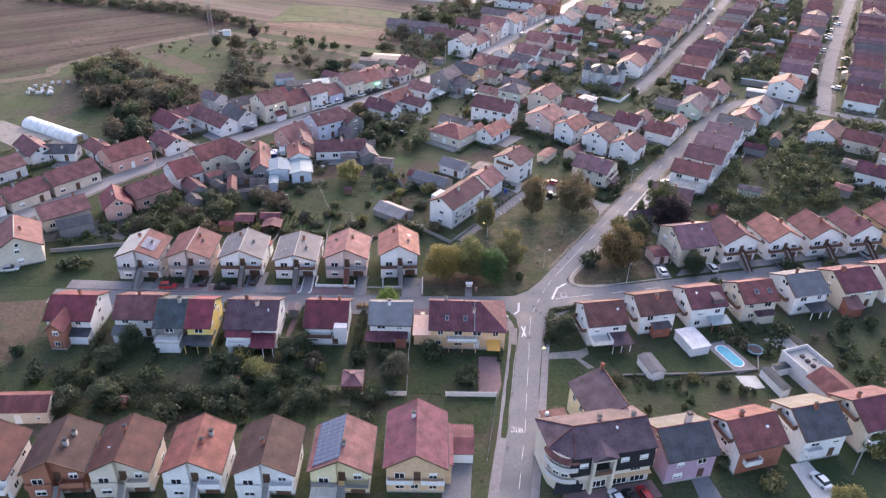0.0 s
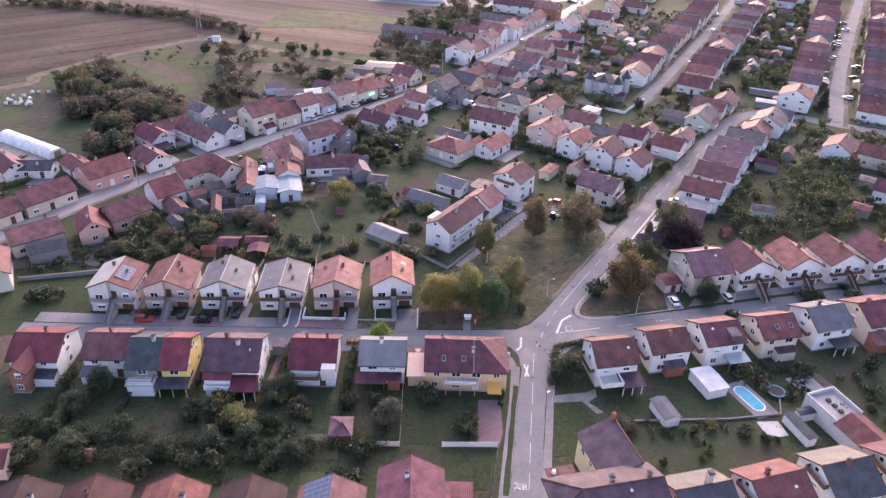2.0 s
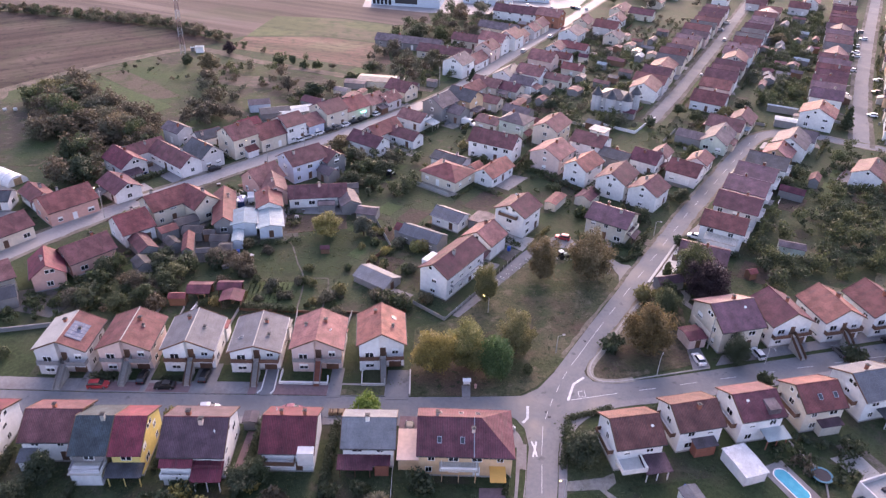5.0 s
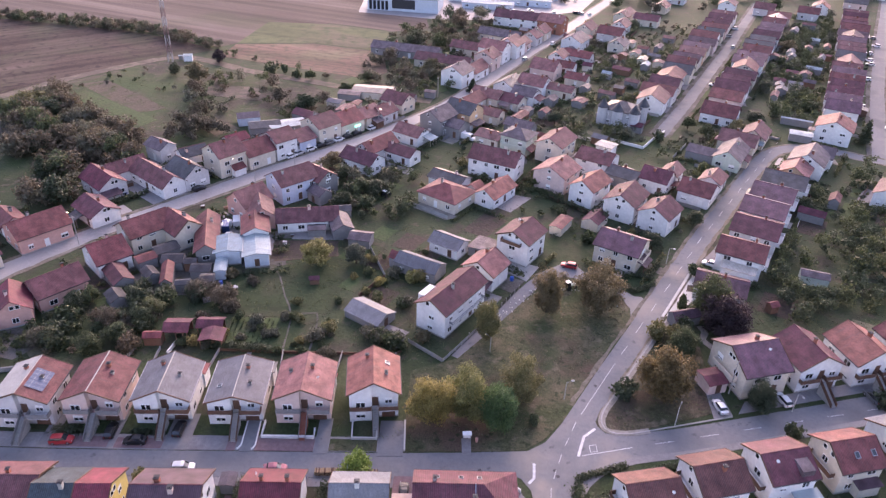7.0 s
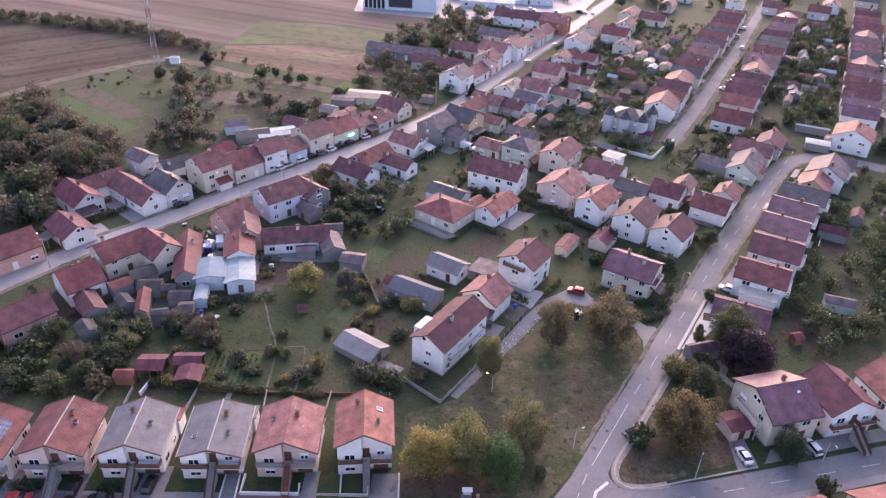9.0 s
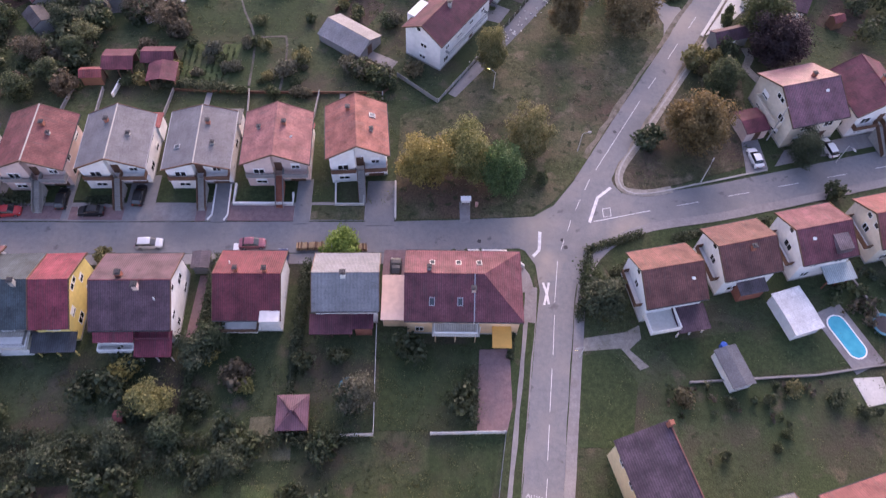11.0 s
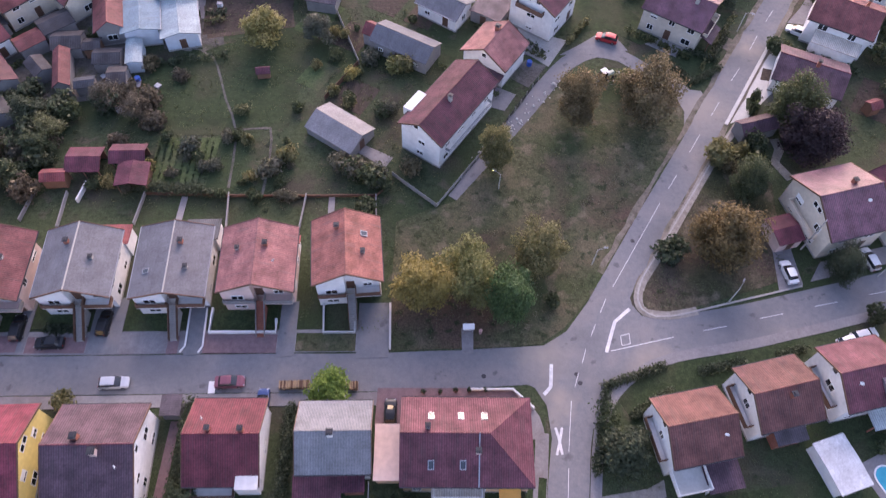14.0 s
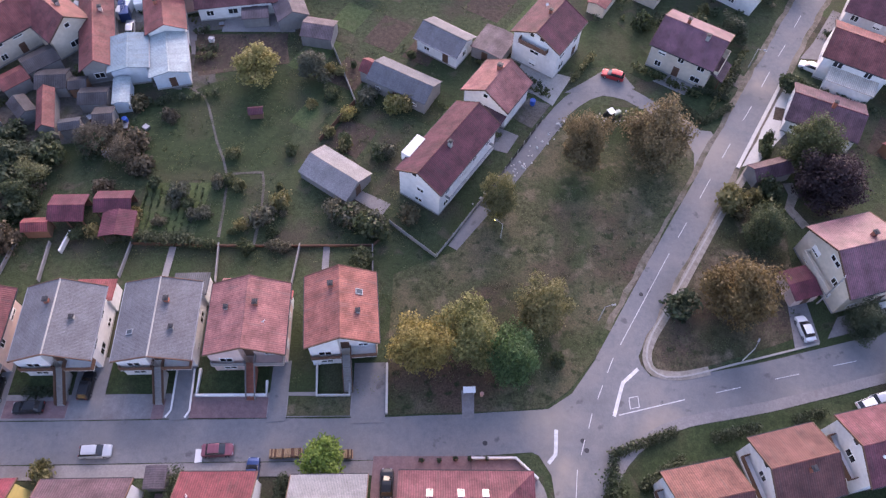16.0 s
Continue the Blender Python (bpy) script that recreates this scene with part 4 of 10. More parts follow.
for (x0, y0), (x1, y1) in (
    ((12.6, 72.0), (13.2, 75.4)), ((13.7, 78.4), (14.2, 81.6)), ((14.7, 84.6), (15.3, 88)), ((15.8, 91.2), (16.4, 94.8)), ((16.8, 97.8), (17.4, 101.2)), ((17.9, 104.6), (18.4, 108.2)), ((18.6, 110.6), (19.2, 115.6)),
    ((19.4, 117.4), (20.2, 123.8)), ((20.5, 126.0), (21.2, 132.4)), ((21.4, 134.6), (22.4, 141.8)), ((23.1, 143.8), (23.8, 145.9)), ((24.5, 147.5), (25.2, 149.6)), ((26.2, 151.7), (27.1, 153.7)), ((28.0, 155.6), (29.1, 157.9)),
    ((30.4, 160.0), (40.1, 175.8)), ((42.0, 178.8), (43.9, 181.7)), ((46.9, 186.6), (49.4, 190.6)), ((52.3, 195.1), (54.4, 198.4)), ((57.7, 203.7), (60.0, 207.1)), ((62.9, 211.9), (65.3, 215.8)), ((67.9, 219.9), (70.0, 223.0)),
):
    mark([(x0, y0), ((x0 + x1) / 2, (y0 + y1) / 2), (x1, y1)])
for i in range(10):
    mark([(73 + 5.6 * i, 228 + 8.2 * i), (75.2 + 5.6 * i, 231.4 + 8.2 * i)])
for i in range(7):
    mark([(43.1 + 9.0 * i, 152.9 + 2.2 * i), (46.8 + 9.0 * i, 153.75 + 2.2 * i)])

# ---- houses: the near row (gables towards the road behind the camera) ----
ROW = "detached houses in rows"


def gable_front(h, tone_="wall_white", rail="trim_brown", stair=True, porch=True, room=False, steps="concrete"):
    """The street front of the gable houses: a balcony across, a recessed door and outside steps. The front is side r."""
    w = h["hw"]
    if room:
        k = (h["zr"] - h["ze"]) / (h["W"] / 2)
        prof = [(-w, 0), (-0.45, 0), (-0.45, h["zr"] - k * 0.45 - 0.35), (-w, h["zr"] - k * w - 0.35)]
        m_ = Mesh()
        m_.solid([(a, -1.05, b) for a, b in prof], [(a, 0.02, b) for a, b in prof])
        fr = part("front_room", m_, tone_, h, at=side_pose(h, "r", 0, 0))
        for z_, s_ in ((3.5, 0), (0.9, 1)):
            part("window", window_data(1.8, 1.3, 2, s_, True)[0], (), fr, at=pose(-w * 0.55, -1.08, z_))
        balcony(h, "r", -w, -0.45, 2.9, 1.5, tone_, rail)
        balcony(h, "r", 0.9, w, 2.9, 1.5, tone_, rail)
    else:
        balcony(h, "r", -w, -0.4, 2.9, 1.0, tone_, rail)
        balcony(h, "r", 0.9, w, 2.9, 1.0, tone_, rail)
        window(h, "r", -w * 0.55, 3.4, 1.8, 1.4, 2, 0)
    window(h, "r", w * 0.6, 3.4, 1.4, 1.4, 2, 1)
    if not room:
        window(h, "r", -w * 0.55, 0.9, 1.6, 1.1, 2, 0)
    door(h, "r", 0.25, 2.9, "trim_brown", 1.0, 2.1)
    if porch:
        gd = Mesh()
        gd.box(w * 0.6 - 1.25, w * 0.6 + 1.25, -0.06, 0.06, 0, 2.2)
        part("garage_door", gd, "timber_brown", h, at=side_pose(h, "r", 0, 0))
    if stair:
        st = Mesh()
        prof = [(-1.0, 0.0), (-5.48, 0.0)]
        for i in range(16):
            prof += [(-1.0 - (16 - i) * 0.28, (i + 1) * 0.18), (-1.0 - (15 - i) * 0.28, (i + 1) * 0.18)]
        k0, c0 = len(st.v), len(prof)
        st.v += [(-0.3, y_, z_) for y_, z_ in prof] + [(0.85, y_, z_) for y_, z_ in prof]
        st.f += [tuple(range(c0 - 1, -1, -1)), tuple(range(c0, 2 * c0))] + [(i, (i + 1) % c0, c0 + (i + 1) % c0, c0 + i) for i in range(c0)]
        st.m += [0] * (c0 + 2)
        part("outside_steps", st, steps, h, at=side_pose(h, "r", 0, 0))
        for sx in (-0.36, 0.85):
            rl = Mesh()
            rl.solid([(sx, -5.5, 0), (sx + 0.06, -5.5, 0), (sx + 0.06, -1.0, 2.8), (sx, -1.0, 2.8)], [(sx, -5.5, 0.95), (sx + 0.06, -5.5, 0.95), (sx + 0.06, -1.0, 3.75), (sx, -1.0, 3.75)])
            part("stair_rail", rl, rail, h, at=side_pose(h, "r", 0, 0))


A = {}
for key, x, y, ang, L, W, roof, wall in (
    ("a0", -73.4, 89.6, -86, 11.2, 10.4, "russet", "white"), ("a1", -61.8, 91.4, -84, 10.8, 10.4, "umber", "brick"), ("a2", -51.1, 92.1, -86, 10.8, 10.4, "russet", "cream"),
    ("a3", -39.1, 92.5, -88, 11.2, 10.4, "clay", "white"), ("a4", -27.2, 92.8, -89, 11.3, 10.6, "umber", "white"), ("a5", -14.7, 93.6, -90, 11.0, 10.8, "rust", "yellowish"),
):
    A[key] = house(x, y, ang, L, W, 6.0, 8.9, roof, wall, windows="lfb", stacks=1, doors=False, group=ROW, over=1.15)
    gable_front(A[key], "wall_" + wall, rail="wall_" + wall if key != "a5" else "metal_grey", room=True)
for k in ("a1", "a3"):
    chimney(A[k], -1.6, 2.0, 1.0, 0.7, "concrete")
pl_ = Mesh()
pl_.box(-0.15, 0.15, -0.9, -0.6, 2.45, 2.6)
part("porch_lamp", pl_, "lamp_glow", A["a5"], "lit porch lamp", at=side_pose(A["a5"], "r", 1.4, 0))
solar(A["a5"], -5.3, 5.2, -0.4, 4, 1.32)   # the western slope
A["a6"] = house(-2.2, 96.2, -89, 13.7, 11.0, 6.2, 9.5, "pink", "peach", windows="lfb", stacks=0, doors=False, group=ROW)
gable_front(A["a6"], "wall_peach", rail="wall_white", stair=False, porch=False)
lean_to(A["a5"], "r", -4.5, -0.7, 3.4, 2.5, 2.7, "roof_flatcream", "wall_yellowish")
chimney(A["a6"], -2.6, -0.6, 1.0, 0.7, "wall_white")
window(A["a6"], "r", -0.2, 0.9, 1.4, 1.2)
window(A["a6"], "r", 3.0, 0.9, 1.4, 1.2)
lean_to(A["a6"], "b", -4.5, 4.8, 1.2, 4.9, 5.4, "roof_pink", "wall_peach")
house(5.3, 100.1, 0, 5.6, 7.4, 2.5, 3.0, "maroon", "white", windows="f", name="garage", label="white garage with a low maroon roof")
house(-76.7, 105.3, 4, 12.0, 5.9, 3.0, 4.8, "brownred", "cream", windows="f", name="outbuilding", label="cream outbuilding with a red-brown tile roof")

# big corner house with dark mansard roofs
AR = thing("house", 28.9, 96.9, 0, 13.1, "large cream corner house with dark mansard roofs and rounded corner", "house", ROW)
for key, v in (("hl", 9.0), ("hw", 4.75), ("ze", 8.5), ("zr", 10.8), ("W", 10.4), ("L", 18.8)):
    AR[key] = v


def arc(cx, cy, rad, a0, a1, n=9):
    return [(cx + rad * math.cos(radians(a0 + (a1 - a0) * i / (n - 1))), cy + rad * math.sin(radians(a0 + (a1 - a0) * i / (n - 1)))) for i in range(n)]


def bent_strip(outer, inner, z0, z_out, z_in):
    """One curved solid between two arcs, from z0 up to z_out on the outer and z_in on the inner side."""
    m, n = Mesh(), len(outer)
    for o, i in zip(outer, inner):
        m.v += [(*o, z0), (*i, z0), (*i, z_in), (*o, z_out)]
    for k in range(n - 1):
        a, b = 4 * k, 4 * k + 4
        m.f += [(a + j, a + (j + 1) % 4, b + (j + 1) % 4, b + j) for j in range(4)]
    m.f += [(3, 2, 1, 0), tuple(4 * (n - 1) + j for j in range(4))]
    m.m = [0] * len(m.f)
    return m


ring = [(9, -4.75), (9, 4.75), (-9, 4.75)] + arc(-5.4, -1.2, 3.6, 180, 270)
m_ = Mesh()
m_.solid([(a, b, 0) for a, b in ring], [(a, b, 8.35) for a, b in ring])
part("wall", m_, "wall_cream", AR)
m_ = Mesh()
top = [(9.4, -5.2, 8.45), (9.4, 5.2, 8.45), (-9.4, 5.2, 8.45), (-9.4, -1.8, 8.45), (-5.8, -5.2, 8.45), (9.4, 0, 10.8), (-4.4, 0, 10.8)]
m_.v += top + [(a, b, c - 0.18) for a, b, c in top]
m_.f += [(4, 0, 5, 6), (3, 4, 6), (2, 3, 6), (1, 2, 6, 5), (11, 13, 12, 7), (10, 13, 11), (9, 13, 10), (8, 12, 13, 9), (0, 4, 11, 7), (4, 3, 10, 11), (3, 2, 9, 10), (2, 1, 8, 9), (1, 5, 12, 8), (5, 0, 7, 12)]
m_.m += [0] * 14
part("roof", m_, "roof_plum", AR)
for pa, pb in (((9.4, 0, 10.84), (-4.4, 0, 10.84)), ((-4.4, 0, 10.84), (-9.4, 5.2, 8.5)), ((-4.4, 0, 10.84), (-5.8, -5.2, 8.5)), ((-4.4, 0, 10.84), (-9.4, -1.8, 8.5))):
    m_ = Mesh()
    m_.tube(pa, pb, 0.12, 0.12, 6)
    part("ridge_cap", m_, "roof_copper", AR)
# the rounded corner: skirt roof, two curved balconies and its windows
part("skirt_roof", bent_strip(arc(-5.4, -1.2, 4.3, 172, 278), arc(-5.4, -1.2, 3.4, 172, 278), 7.3, 7.42, 8.4), "roof_copper", AR, "weathered curved skirt roof over the rounded corner")
for z_ in (2.8, 5.5):
    rim = arc(-5.4, -1.2, 4.35, 176, 274)
    b_ = part("curved_balcony", bent_strip(rim, arc(-5.4, -1.2, 3.55, 176, 274), z_, z_ + 0.16, z_ + 0.16), "wall_cream", AR)
    part("parapet", bent_strip(rim, arc(-5.4, -1.2, 4.25, 176, 274), z_ + 0.16, z_ + 1.0, z_ + 1.0), "wall_offwhite", b_)
    for a_ in (195, 220, 245):
        part("window", window_data(1.2, 1.3, 2, 1, True)[0], (), AR, at=pose(-5.4 + 3.63 * math.cos(radians(a_)), -1.2 + 3.63 * math.sin(radians(a_)), z_ + 0.9, 0, 0, a_ + 90))
# shingled bays under the front eaves, the loggia between them
for u0, u1, wins in ((-6.2, -2.7, (-4.1,)), (1.7, 9.02, (3.4, 6.9))):
    m_ = Mesh()
    m_.solid([(u0, -5.5, 4.4), (u1, -5.5, 4.4), (u1, -4.7, 4.4), (u0, -4.7, 4.4)], [(u0, -5.15, 8.3), (u1, -5.15, 8.3), (u1, -4.7, 8.3), (u0, -4.7, 8.3)])
    k_ = part("mansard_bay", m_, "shingle_black", AR, "bay clad in black shingles")
    for u in wins:
        part("window", window_data(1.5, 1.1, 2, 2, True)[0], (), k_, at=pose(u, -5.45, 6.3))
m_ = Mesh()
m_.box(-2.6, -2.1, -6.0, -4.7, 0, 8.2)
m_.box(1.1, 1.6, -6.0, -4.7, 0, 8.2)
m_.box(-2.1, 1.1, -6.0, -4.7, 7.6, 8.2)
m_.box(-2.1, 1.1, -6.0, -4.7, 4.2, 4.45)
k_ = part("loggia", m_, "wall_cream", AR, "projecting cream loggia")
m_ = Mesh()
m_.box(-2.1, 1.1, -6.05, -5.93, 4.45, 5.4)
part("parapet", m_, "timber_brown", k_, "dark wooden parapet")
m_ = Mesh()
m_.box(-2.1, 1.1, -4.8, -4.72, 4.45, 7.6)
part("glazed_door", m_, "glass_pane", k_)
m_ = Mesh()
m_.solid([(-2.9, -6.3, 8.25), (1.9, -6.3, 8.25), (1.9, -4.0, 8.7), (-2.9, -4.0, 8.7)], [(-0.6, -6.2, 9.2), (-0.4, -6.2, 9.2), (-0.4, -2.6, 9.6), (-0.6, -2.6, 9.6)])
part("loggia_roof", m_, "roof_plum", k_)
for u in (-4.6, 3.2, 6.2):
    part("window", window_data(2.0, 1.3, 3, 0, True)[0], (), AR, at=pose(u, -4.76, 2.9))
for u in (-4.6, -0.5, 3.4, 6.8):
    m_ = Mesh()
    m_.box(u - 1.3, u + 1.3, -4.9, -4.7, 0.4, 1.9)
    k_ = part("shop_window", m_, "glass_pane", AR)
    m_ = Mesh()
    for a, b, c, d in ((-1.4, 1.4, 1.9, 2.05), (-1.4, 1.4, 0.3, 0.42), (-1.4, -1.28, 0.42, 1.9), (1.28, 1.4, 0.42, 1.9), (-0.5, -0.4, 0.42, 1.9), (0.4, 0.5, 0.42, 1.9)):
        m_.box(u + a, u + b, -4.96, -4.88, c, d)
    part("frame", m_, "trim_white", k_)
m_ = Mesh()
m_.box(1.7, 9.0, -5.6, -4.75, 2.5, 2.65)
k_ = part("canopy", m_, "wall_peach", AR, "narrow peach-coloured canopy over the shop windows")
m_ = Mesh()
m_.solid([(-9.6, -6.6, 2.3), (-4.4, -7.0, 2.3), (-4.4, -4.8, 2.6), (-8.4, -4.6, 2.6)], [(-9.6, -6.6, 2.45), (-4.4, -7.0, 2.45), (-4.4, -4.8, 2.75), (-8.4, -4.6, 2.75)])
part("corner_canopy", m_, "shingle_black", AR, "dark canopy round the corner")
# flat-roofed link at the back with a vent
m_ = Mesh()
m_.box(-7.6, -3.0, 4.7, 7.6, 0, 7.5)
k_ = part("rear_block", m_, "wall_cream", AR)
m_ = Mesh()
m_.box(-7.8, -2.9, 5.25, 7.8, 7.5, 7.65)
part("flat_roof", m_, "roof_copper", k_)
m_ = Mesh()
m_.tube((-6.6, 6.6, 7.65), (-6.6, 6.6, 8.2), 0.4, 0.32, 10)
part("roof_vent", m_, "plastic_white", k_)
chimney(AR, 1.0, 1.4, 0.9, 0.7, "wall_pinkish")
chimney(AR, 7.2, 0.9, 0.8, 0.6, "concrete")
# the rear wing: one long slope rising to a tall outer wall
ARW = thing("house", 33.9, 107.4, 0, 16.3, "rear wing of the corner house under a single dark sloping roof", "house", ROW)
for key, v in (("hl", 3.4), ("hw", 6.0), ("ze", 7.0), ("zr", 9.5), ("W", 12.4), ("L", 7.4)):
    ARW[key] = v
m_ = Mesh()
m_.solid([(-5.8, -4.2, 0), (0.3, -4.2, 0), (0.3, 5.9, 0), (-5.8, 5.9, 0)], [(-5.8, -4.2, 6.9), (0.3, -4.2, 9.3), (0.3, 5.9, 9.3), (-5.8, 5.9, 6.9)])
part("wall", m_, "wall_yellowish", ARW)
m_ = Mesh()
m_.solid([(-6.4, -4.9, 6.75), (0.5, -4.9, 9.42), (0.5, 6.2, 9.42), (-6.4, 6.2, 6.75)], [(-6.4, -4.9, 6.93), (0.5, -4.9, 9.6), (0.5, 6.2, 9.6), (-6.4, 6.2, 6.93)])
part("roof", m_, "roof_plum", ARW)
m_ = Mesh()
m_.box(0.42, 0.6, -4.9, 6.2, 9.3, 9.72)
part("verge_trim", m_, "roof_copper", ARW)
m_ = Mesh()
m_.box(0.0, 0.6, 5.3, 5.9, 9.4, 10.9)
part("chimney", m_, "brick_red", ARW)
for v_ in (0.6, 3.6):
    part("window", window_data(1.2, 1.4, 2, 0, True)[0], (), ARW, at=pose(-5.82, v_, 4.4, 0, 0, -90))
sheet("shop_forecourt", [(22.0, 86.4), (40.6, 90.6), (39.4, 94.2), (23.4, 90.3)], 0.06, "paving_red", "red paved forecourt of the corner house")
ar2 = house(44.7, 99.1, 14, 10.2, 10.6, 6, 9, "slate", "lilac", windows="fblr", stacks=0, group=ROW)
chimney(ar2, 1.2, 0.6, 2.2, 0.9, "wall_pinkish")
ar3 = house(57.7, 101.8, 17, 10.3, 10.2, 6, 9, "brownred", "white", windows="fblr", group=ROW)
bf = Mesh()
bf.box(-4.6, 4.6, -0.1, 0.02, 0.1, 5.6)
part("brick_front", bf, "brick_red", ar3, "dark red brick facing", at=side_pose(ar3, "f", 0, 0))
ar4 = house(70.5, 105.3, 15, 9.8, 11.0, 6, 9, "slate", "white", windows="fblr", group=ROW)
ar5 = house(83.2, 108.2, 16, 10.4, 10.6, 6, 9, "maroon", "cream", windows="fblr", group=ROW)
house(96.0, 112.0, 16, 10.4, 10.6, 6, 9, "rust", "white", windows="fblr", group=ROW)
for h_, u in ((ar4, -2.6), (ar3, -2.0), (ar5, -2.5)):
    balcony(h_, "l", -2.4, 2.4, 5.9, 1.0, "wall_white", "timber_brown")
    balcony(h_, "f", u - 1.6, u + 1.8, 2.9, 1.2, "wall_white", "wall_white")

# ---- second row: ridges along the side street, garden sides towards the camera ----
b1 = house(-78.0, 133.3, 1, 10.2, 11.4, 5.2, 8.0, "darkred", "white", windows="flr", group=ROW)
w_ = house(-79.0, 127.0, -90, 6.4, 4.4, 5.0, 7.0, "darkred", "brick", windows="r", doors=False, stacks=0, ridge=False, name="gable_wing", label="red brick gable wing of a white house")
lean_to(b1, "f", 0.4, 4.4, 2.0, 2.3, 2.9, "roof_slate", "wall_white")
b2 = house(-64.2, 134.1, 2, 9.9, 10.5, 5.2, 8.0, "brown", "white", windows="flr", group=ROW)
lean_to(b2, "f", -4.6, -2.2, 2.2, 2.4, 3.2, "roof_grey", "wall_white")
b3 = house(-56.2, 132.2, 2.4, 6.6, 12.2, 5.3, 8.7, "green", "greyw", windows="f", ridge=False, stacks=1, group=ROW, label="grey half of a double house under a dark green roof")
b3b = house(-50.1, 132.4, 2.4, 5.6, 12.2, 5.3, 8.7, "crimson", "yellow", windows="fr", ridge=False, stacks=0, group=ROW, label="yellow half of a double house under a crimson roof")
lean_to(b3b, "f", -2.8, 2.8, 2.6, 2.6, 3.1, "roof_slate", "wall_yellow", posts=True)
lean_to(b3, "f", -2.6, 2.4, 2.2, 2.8, 3.0, "roof_flatcream", "wall_white")
balcony(b3, "f", -2.6, 2.4, 3.1, 2.2, "wall_white", "metal_grey", solid=False)
b4 = house(-38.9, 132.4, 1.4, 11.3, 12.3, 5.6, 9.0, "purple", "white", windows="flr", stacks=2, group=ROW)
lean_to(b4, "f", -4.8, 0.2, 1.6, 4.6, 5.5, "roof_crimson", "wall_white")
balcony(b4, "f", -4.8, 0.2, 2.6, 2.6, "concrete_light", "wall_white")
lean_to(b4, "f", 0.6, 5.2, 3.2, 3.0, 4.2, "roof_crimson", "wall_white", posts=True)
balcony(b4, "f", 0.4, 5.2, 3.6, 1.3, "wall_white", "roof_maroon")
b5 = house(-23.3, 134.1, 0.7, 9.6, 11.4, 4.9, 8.3, "darkred", "white", windows="flr", stacks=2, group=ROW)
balcony(b5, "f", -4.0, 1.4, 2.9, 1.5, "wall_white", "trim_brown")
# solid box in place of a roof notch, shaped to fit the camera's view
lw = Mesh()
lw.box(1.9, 4.7, -6.2, -4.5, 2.6, 5.6)
part("roof_loggia", lw, "wall_offwhite", b5, "white box filling a notch in the eaves")
b6 = house(-9.6, 134.8, 1.2, 9.7, 9.6, 5.1, 7.9, "palegrey", "white", windows="flr", stacks=0, group=ROW)
chimney(b6, -0.3, -0.4, 1.1, 0.7, "wall_white")
lean_to(b6, "f", -5.0, 0.6, 2.6, 2.4, 3.0, "roof_maroonbrown", "timber_brown", posts=True)
lean_to(b6, "f", 1.2, 3.6, 2.0, 2.8, 3.0, "roof_maroon", "brick_red")
b7 = house(7.3, 134.4, 0, 17.1, 11.6, 5.4, 9.0, "maroonbrown", "peach", hip=(0, 1), windows="flr", stacks=1, group=ROW, label="long peach house with a hipped dark maroon roof and skylights")
for u, v in ((-4.6, -3.4), (-0.6, -3.4), (-4.6, 2.6), (-0.8, 2.6), (2.2, 2.6)):
    skylight(b7, u, v, 0.8, 1.2)
fl = Mesh()
fl.solid([(1.36, -5.8, 5.36), (1.52, -5.8, 5.36), (1.52, 0, 8.96), (1.36, 0, 8.96)], [(1.36, -5.8, 5.5), (1.52, -5.8, 5.5), (1.52, 0, 9.1), (1.36, 0, 9.1)])
part("roof_flashing", fl, "metal_grey", b7, "pale metal flashing up the roof slope")
chimney(b7, 1.3, -2.0, 0.8, 0.6, "wall_pinkish")
sl_ = lean_to(b7, "f", -4.2, 2.0, 1.6, 3.2, 3.4, "roof_flatcream", "wall_peach", posts=True)
balcony(b7, "f", -4.2, 2.0, 2.9, 1.5, "wall_peach", "wall_white")
lean_to(b7, "l", -2.6, 4.2, 3.6, 2.7, 2.8, "wall_pinkish", "wall_peach")
aw = Mesh()
aw.solid([(4.2, -3.2, 2.3), (7.0, -3.2, 2.3), (7.0, 0, 2.75), (4.2, 0, 2.75)], [(4.2, -3.2, 2.34), (7.0, -3.2, 2.34), (7.0, 0, 2.79), (4.2, 0, 2.79)])
part("awning", aw, "awning_orange", b7, "orange cloth awning over the side terrace", at=side_pose(b7, "f", 0, 0))
b8 = house(37.2, 136.6, 11.4, 9.5, 9.6, 5.7, 8.7, "copper", "white", windows="flrb", stacks=0, group=ROW)
b9 = house(49.3, 141.4, 13.3, 9.4, 9.4, 5.6, 8.2, "copper", "white", windows="flrb", stacks=1, group=ROW)
b10 = house(61.4, 144.3, 13.1, 9.3, 9.7, 6.0, 8.5, "maroonbrown", "white", windows="flrb", stacks=0, group=ROW)
b11 = house(74.6, 147.6, 13.0, 9.2, 9.5, 5.6, 8.5, "brownred", "cream", windows="flr", stacks=0, group=ROW)
b12 = house(87.6, 151.8, 15, 9.8, 10.7, 5.6, 8.5, "grey", "white", windows="flr", group=ROW)
b13 = house(100.8, 154.6, 15, 10.5, 11.2, 5.6, 8.5, "maroon", "cream", windows="flr", group=ROW)
house(113.6, 158.6, 15, 10.5, 11.0, 5.6, 8.5, "brownred", "white", windows="flr", group=ROW)
house(126.6, 162.2, 15, 10.5, 11.0, 5.6, 8.5, "maroonbrown", "white", windows="flr", group=ROW)
for h_ in (b8, b9, b10, b11, b12):
    balcony(h_, "l", -3.0, 3.0, 2.9, 1.1, "wall_white", "timber_brown")
lean_to(b8, "f", 0.2, 4.6, 3.6, 2.5, 3.1, "roof_purple", "wall_white", posts=True)
